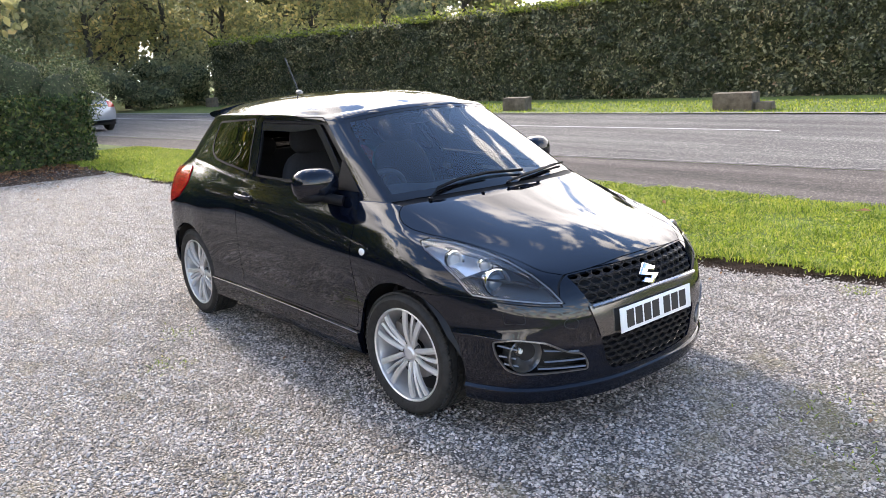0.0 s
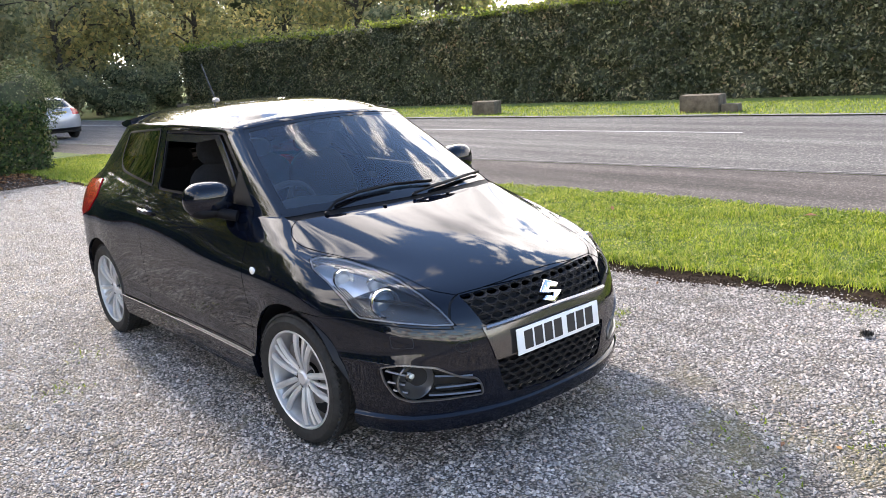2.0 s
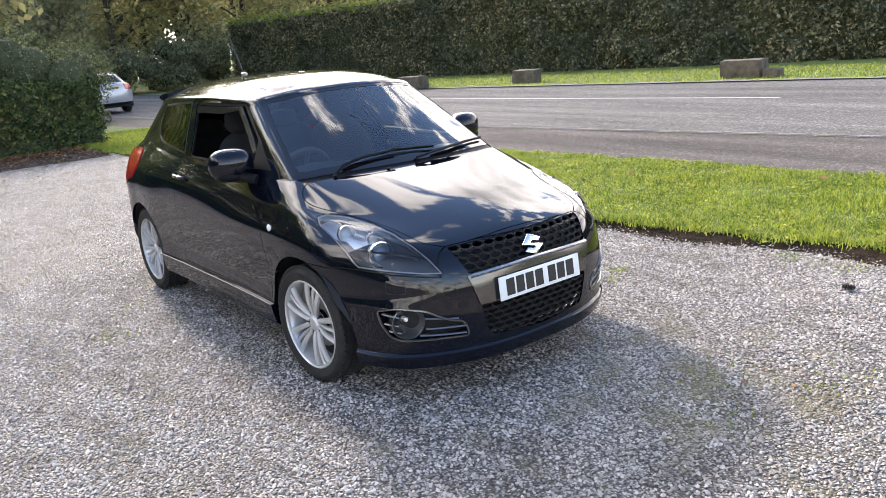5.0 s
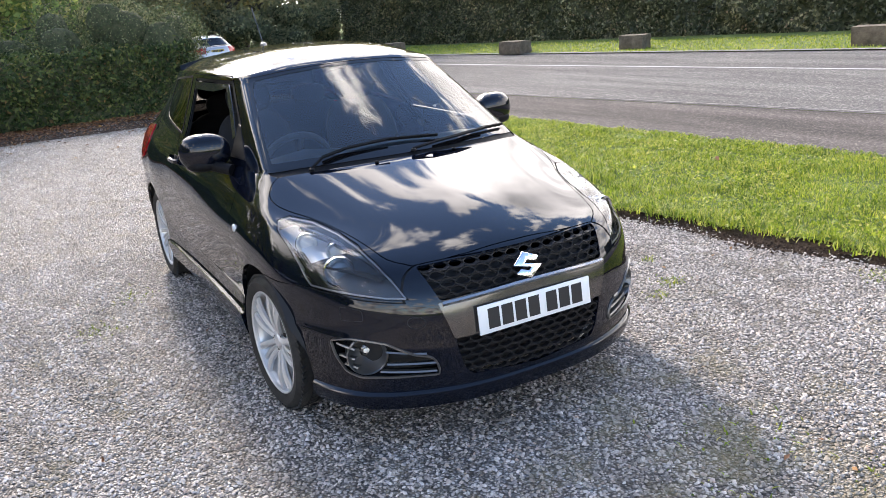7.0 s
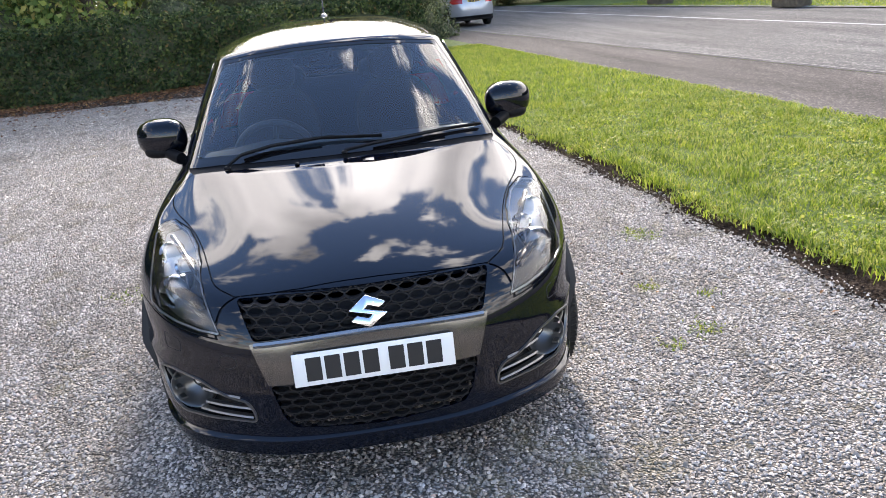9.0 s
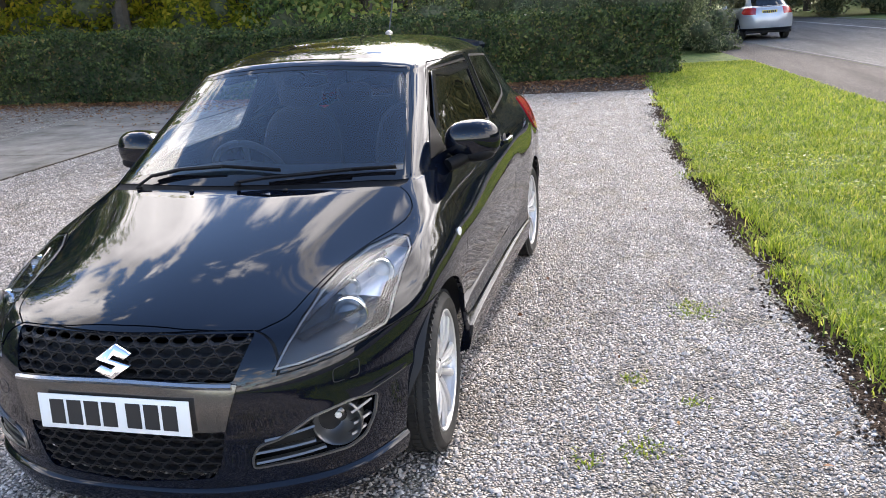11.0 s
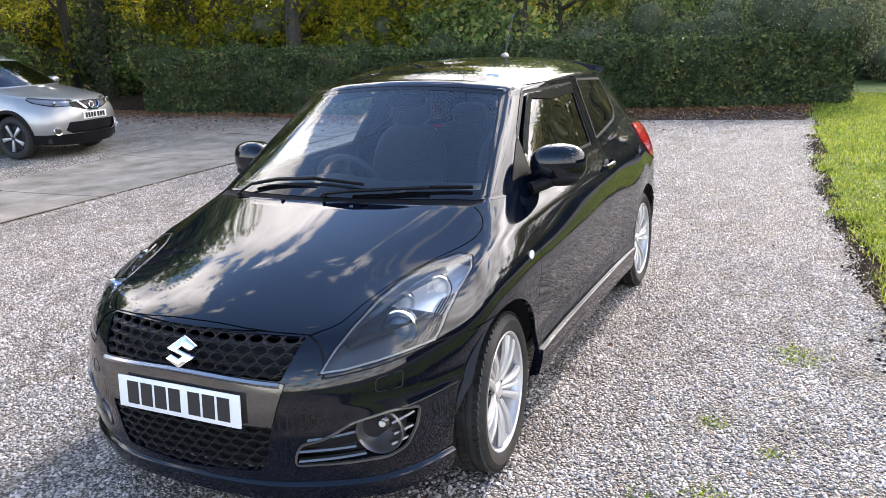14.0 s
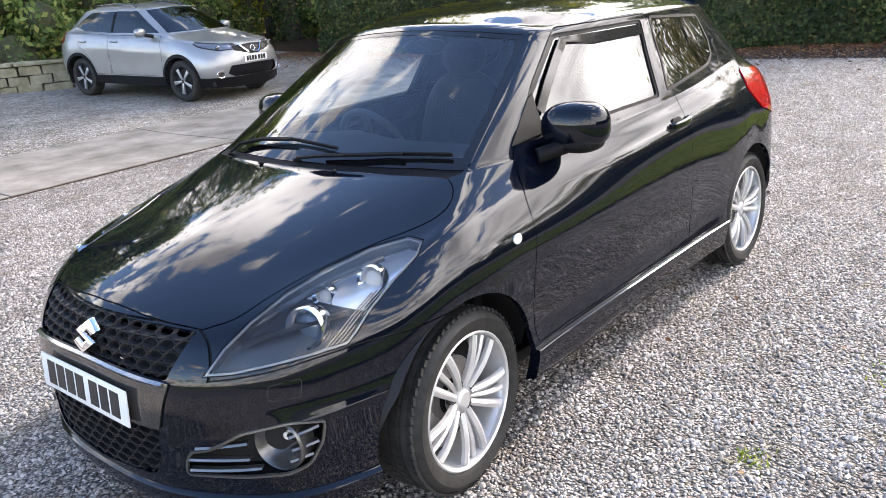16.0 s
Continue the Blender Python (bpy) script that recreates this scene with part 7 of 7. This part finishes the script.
S_GLASS = [(.72, 0, 1.34), (.68, .38, 1.335), (.6, .55, 1.32), (.55, .62, 1.315), (.47, .65, 1.31), (.3, .67, 1.31), (-.1, .68, 1.32), (-.7, .68, 1.33), (-1.2, .66, 1.34), (-1.55, .6, 1.34), (-1.7, .43, 1.34), (-1.75, 0, 1.34)]
S_GUTTER = [(.32, 0, 1.53), (.3, .35, 1.52), (.25, .5, 1.5), (.2, .56, 1.49), (.1, .58, 1.485), (-.05, .59, 1.49), (-.3, .6, 1.495), (-.7, .6, 1.495), (-1.1, .58, 1.49), (-1.4, .53, 1.48), (-1.55, .38, 1.48), (-1.6, 0, 1.49)]
S_ROOF = [(0, 0, 1.58), (0, .28, 1.57), (-.05, .4, 1.555), (-.08, .45, 1.55), (-.15, .47, 1.55), (-.25, .48, 1.55), (-.4, .48, 1.555), (-.7, .48, 1.555), (-1.0, .46, 1.55), (-1.2, .42, 1.54), (-1.38, .3, 1.54), (-1.42, 0, 1.55)]
S_RIDGE = [(-.2, 0, 1.595), (-.2, .06, 1.595), (-.22, .1, 1.595), (-.24, .12, 1.595), (-.28, .13, 1.595), (-.36, .13, 1.595), (-.5, .13, 1.595), (-.7, .13, 1.593), (-.85, .13, 1.59), (-.98, .11, 1.588), (-1.06, .07, 1.585), (-1.08, 0, 1.585)]
SUV_LINES = [S_LIP, S_SILL, S_BUMPER, S_LAMP, S_NOSE, S_SHOULDER, S_WAIST, S_GLASS, S_GUTTER, S_ROOF, S_RIDGE]
SILVER = speckled("silver_paint", [(0.3, (0.27, 0.27, 0.268)), (0.7, (0.31, 0.31, 0.308))], 3.0, 0.34, 0.0, 0.001, Metallic=0.55, Coat_Weight=1.0, Coat_Roughness=0.03)
PALE = speckled("pale_silver_paint", [(0.3, (0.40, 0.41, 0.43)), (0.7, (0.46, 0.47, 0.49))], 3.0, 0.3, 0.0, 0.001, Metallic=0.4, Coat_Weight=1.0, Coat_Roughness=0.03)
SHADE = thin_glass("dark_car_glass", (0.05, 0.055, 0.055), 1.5)
DARKIN = mat("dark_cabin", (0.012, 0.012, 0.013), 0.9)
GUNMETAL = mat("machined_grey", (0.36, 0.36, 0.37), 0.3, 0.6)
AMBERW = mat("yellow_plate", (0.62, 0.45, 0.05), 0.4)


def silver_car(name, at, label, plate_material, paint, front_plate=True):
    car = thing(name, label, "car", at=at)
    sh = Shell(loft(SUV_LINES, [(6, 0.10), (8, 0.2)], around=5, up=5))
    for ax in (1.323, -1.323):
        ring = [(ax + 0.375 * math.cos(a), 0.36 + 0.375 * math.sin(a)) for a in np.linspace(-0.4, math.pi + 0.4, 24)] + [(ax - 0.33, 0.05), (ax + 0.33, 0.05)]
        flare = [(ax + 0.43 * math.cos(a), 0.36 + 0.43 * math.sin(a)) for a in np.linspace(-0.2, math.pi + 0.2, 24)] + [(ax - 0.40, 0.05), (ax + 0.40, 0.05)]
        sh.cut("cladding", flare, **SIDE, where=lambda c, n: abs(c.y) > 0.4)
        sh.cut("arch", ring, **SIDE, where=lambda c, n: abs(c.y) > 0.4, over=("body", "cladding"))
    sh.cut("screen", mirrored([(0, 1.125), (.60, 1.12), (.68, 1.115), (.60, 1.33), (.53, 1.485), (0, 1.515)]), **FRONT, where=lambda c, n: c.x > 0 and n.x > 0.3)
    sh.cut("rear_glass", mirrored([(0, 1.14), (.55, 1.15), (.52, 1.44), (0, 1.47)]), **FRONT, where=lambda c, n: c.x < -1.2 and n.x < -0.3)
    for s in (1, -1):
        on = lambda c, n, s=s: c.y * s > 0.45
        sh.cut("pillar", softened([(-.34, 1.125), (-.40, 1.475), (-.52, 1.475), (-.55, 1.125)], 0.01), **SIDE, where=on)
        sh.cut("front_pane", softened([(.76, 1.118), (.12, 1.472), (-.40, 1.478), (-.43, 1.122)], 0.02), **SIDE, where=on, over=("body", "pillar"))
        sh.cut("rear_pane", softened([(-.49, 1.122), (-.46, 1.478), (-1.10, 1.462), (-1.36, 1.34), (-1.50, 1.225), (-1.25, 1.16)], 0.03), **SIDE, where=on, over=("body", "pillar"))
        sh.panel("front_door", softened([(.86, 1.07), (.92, .8), (.90, .42), (-.46, .42), (-.47, 1.09)], 0.04), **SIDE, where=on, gap=0.0025)
        sh.panel("rear_door", softened([(-.49, 1.09), (-.48, .42), (-.90, .42), (-1.02, .72), (-1.30, .90), (-1.36, 1.13)], 0.04), **SIDE, where=on, gap=0.0025)
        lamp = softened([(1.70, .905), (1.60, .955), (2.12, .895), (2.15, .838), (2.0, .832)], 0.02)
        sh.cut("lamp_edge", inset(lamp, -0.016), **SIDE, where=lambda c, n, s=s: c.y * s > 0.36)
        sh.cut("headlight", lamp, **SIDE, where=lambda c, n, s=s: c.y * s > 0.38, over=("lamp_edge",))
        sh.cut("tail_light", softened([(-1.75, 1.14), (-1.70, .98), (-1.9, .90), (-2.3, .90), (-2.3, 1.12)], 0.02), **SIDE, where=lambda c, n, s=s: c.y * s > 0.42)
    sh.cut("grille", softened(mirrored([(0, .895), (.40, .885), (.40, .81), (.20, .76), (0, .75)]), 0.02), **FRONT, where=lambda c, n: c.x > 1.6)
    sh.cut("intake", softened(mirrored([(0, .585), (.50, .58), (.56, .45), (.45, .40), (0, .39)]), 0.03), **FRONT, where=lambda c, n: c.x > 1.6)
    sh.cut("cladding", [(-3, 0.0), (3, 0.0), (3, .385), (1.0, .405), (-1.0, .405), (-3, .45)], **SIDE, where=lambda c, n: True)
    sh.take(["body"], paint, car, "body")
    for s in (1, -1):
        sh.take(["gap_front_door"], MATTEBK, car, "seal", offset=-0.008, side=s)
        sh.take(["gap_rear_door"], MATTEBK, car, "seal", offset=-0.008, side=s)
    sh.take(["cladding"], BLACKPL, car, "lower_cladding", rim=0.02, offset=0.008, label="black plastic lower cladding")
    sh.take(["screen"], SHADE, car, "windscreen", offset=-0.004)
    sh.take(["rear_glass"], SHADE, car, "rear_window", offset=-0.004)
    sh.take(["grille"], BLACKPL, car, "grille", offset=-0.012)
    sh.take(["intake"], BLACKPL, car, "air_intake", offset=-0.03)
    for s in (1, -1):
        sh.take(["pillar"], BLACKPL, car, "window_pillar", side=s)
        sh.take(["front_door"], paint, car, "front_door", side=s)
        sh.take(["rear_door"], paint, car, "rear_door", side=s)
        sh.take(["front_pane"], SHADE, car, "front_side_window", offset=-0.004, side=s)
        sh.take(["rear_pane"], SHADE, car, "rear_side_window", offset=-0.004, side=s)
        sh.take(["headlight"], mat("lamp_silver", (0.16, 0.17, 0.19), 0.12, 0.5, Coat_Weight=1.0), car, "headlight", offset=0.003, side=s, label="clear wrapped headlight")
        sh.take(["lamp_edge"], MATTEBK, car, "lamp_surround", offset=0.001, side=s)
        lamp_at = sh.meets((3, s * 0.60, 0.865), (-1, 0, 0))
        part("lamp_projector", ellipsoid_bm(lamp_at, (0.02, 0.05, 0.035)), SMOKE, car)
        sh.take(["tail_light"], REDL, car, "tail_light", offset=0.003, side=s, label="red tail light")
        fogr = lathe_bm([(0.052, 0.004), (0.056, 0.018), (0.066, 0.020), (0.074, 0.0)], 24)
        q = sh.meets((3, s * 0.66, 0.455), (-1, 0, 0))
        bmesh.ops.transform(fogr, matrix=Matrix.Translation(q) @ Vector((0.9, s * 0.4, 0)).to_track_quat("Y", "Z").to_matrix().to_4x4(), verts=fogr.verts)
        fog_ring = part("fog_light", fogr, CHROME, car, "round fog light with a chrome ring")
        dark = lathe_bm([(0.0, 0.012), (0.03, 0.011), (0.054, 0.006)], 24)
        bmesh.ops.transform(dark, matrix=Matrix.Translation(q) @ Vector((0.9, s * 0.4, 0)).to_track_quat("Y", "Z").to_matrix().to_4x4(), verts=dark.verts)
        part("fog_lens", dark, SMOKE, fog_ring)
        vbar = [sh.meets((3, s * y, z), (-1, 0, 0)) + Vector((0.012, 0, 0)) for y, z in ((0.25, 0.895), (0.17, 0.80), (0.10, 0.755), (0.0, 0.75))]
        part("grille_chrome", strip_bm(vbar, [Vector((1, 0, 0))] * 4, 0.035, 0.015), CHROME, car)
        mir = part("door_mirror", ellipsoid_bm((0.56, s * 0.965, 1.14), (0.075, 0.105, 0.072), 2.8, 12, 16), paint, car)
        part("mirror_arm", tube_bm([(0.64, s * 0.93, 1.10), (0.68, s * 0.80, 1.07)], 0.03, 8), BLACKPL, mir)
        for hx in (-0.30, -1.15):
            b = sh.meets((hx, s * 3, 0.98), (0, -s, 0))
            part("door_handle", ellipsoid_bm(b + Vector((0, s * 0.012, 0)), (0.09, 0.018, 0.016), 3.0, 8, 12), paint, car)
        rail = [sh.meets((x, s * 0.50, 3), (0, 0, -1)) + Vector((0, 0, dz)) for x, dz in ((0.0, 0.0), (-0.08, 0.04), (-0.6, 0.045), (-1.1, 0.04), (-1.18, 0.0))]
        part("roof_rail", tube_bm(rail, 0.014, 8), SMOKE, car)
        for ax in (1.323, -1.323):
            bm = bmesh.new()
            rows = [[bm.verts.new((ax + 0.385 * math.cos(a), s * y, 0.36 + 0.385 * math.sin(a))) for a in np.linspace(-0.35, math.pi + 0.35, 20)] for y in (0.895, 0.6)]
            for k in range(19):
                bm.faces.new((rows[0][k], rows[0][k + 1], rows[1][k + 1], rows[1][k]))
            bm.faces.new(rows[1])
            part("wheel_arch_liner", bm, MATTEBK, car)
            w = new("wheel")
            w.parent = car
            w.matrix_basis = Matrix.Translation((ax, s * 0.87, 0.345)) @ (Matrix.Rotation(math.pi, 4, "Z") if s < 0 else Matrix.Identity(4))
            part("tyre", lathe_bm([(0.235, -0.01), (0.26, 0.004), (0.31, 0.0), (0.335, -0.02), (0.345, -0.05), (0.345, -0.17), (0.32, -0.21), (0.2, -0.21)], 40), RUBBER, w)
            rim = part("rim", lathe_bm([(0.0, -0.07), (0.20, -0.07), (0.222, -0.02), (0.236, -0.002), (0.240, -0.01)], 40), MATTEBK, w, "dark rim with silver spokes")
            for g in range(5):
                a = 2 * math.pi * g / 5 + 0.2
                sp = box_bm(0.19, 0.03, 0.042, (0.125, -0.02, 0), 0.008)
                for v in sp.verts:
                    v.co.z *= 0.55 + 5.2 * v.co.x
                bmesh.ops.transform(sp, matrix=Matrix.Rotation(a, 4, "Y"), verts=sp.verts)
                part("spoke", sp, GUNMETAL, rim)
            part("hub", lathe_bm([(0.0, -0.008), (0.035, -0.01), (0.045, -0.03)], 20), SMOKE, rim)
    badge = sh.meets((3, 0, 0.82), (-1, 0, 0))
    bm = lathe_bm([(0.038, 0.0), (0.048, 0.010), (0.058, 0.0)], 24)
    bmesh.ops.transform(bm, matrix=Matrix.Translation(badge + Vector((0.01, 0, 0))) @ Matrix.Rotation(-math.pi / 2, 4, "Z"), verts=bm.verts)
    part("emblem", bm, CHROME, car, "round chrome emblem")
    if front_plate:
        q = sh.meets((3, 0, 0.665), (-1, 0, 0))
        number_plate(car, Matrix.Translation(q + Vector((0.008, 0, 0))))
    q = sh.meets((-3, 0, 0.98), (1, 0, 0))
    rp = number_plate(car, Matrix.Translation(q - Vector((0.010, 0, 0))) @ Matrix.Rotation(math.pi, 4, "Z"))
    rp.data = rp.data.copy()
    rp.data.materials[0] = plate_material
    tagged(rp, "yellow number plate with dark bars")
    part("underbody", box_bm(3.9, 1.5, 0.1, (0, 0, 0.30), 0.02), MATTEBK, car)
    part("cabin_floor", box_bm(2.6, 1.4, 0.06, (-0.5, 0, 0.62), 0.02), DARKIN, car)
    part("dashboard", box_bm(0.5, 1.3, 0.25, (0.80, 0, 0.98), 0.06), DARKIN, car)
    for x, y in ((0.05, 0.37), (0.05, -0.37), (-0.85, 0.37), (-0.85, -0.37)):
        part("car_seat", ellipsoid_bm((x - 0.12, y, 0.98), (0.10, 0.23, 0.33), 3.0, 10, 14), DARKIN, car)
    return car


tilt = math.degrees(math.atan(0.042))
head_a = math.degrees(math.atan2(0.99, -0.14))
silver_car("silver_crossover", pose(-5.25, -11.2, float(ground_z(0, -11.2)), 0, 0, head_a) @ pose(0, 0, 0, 0, tilt, 0), "silver crossover car parked across the yard", AMBERW, SILVER)
silver_car("silver_estate_car", pose(-26.08, 5.12, 0.0, 0, 0, 187.4) @ Matrix.Scale(0.9, 4), "pale silver estate car parked at the side of the road", AMBERW, PALE)
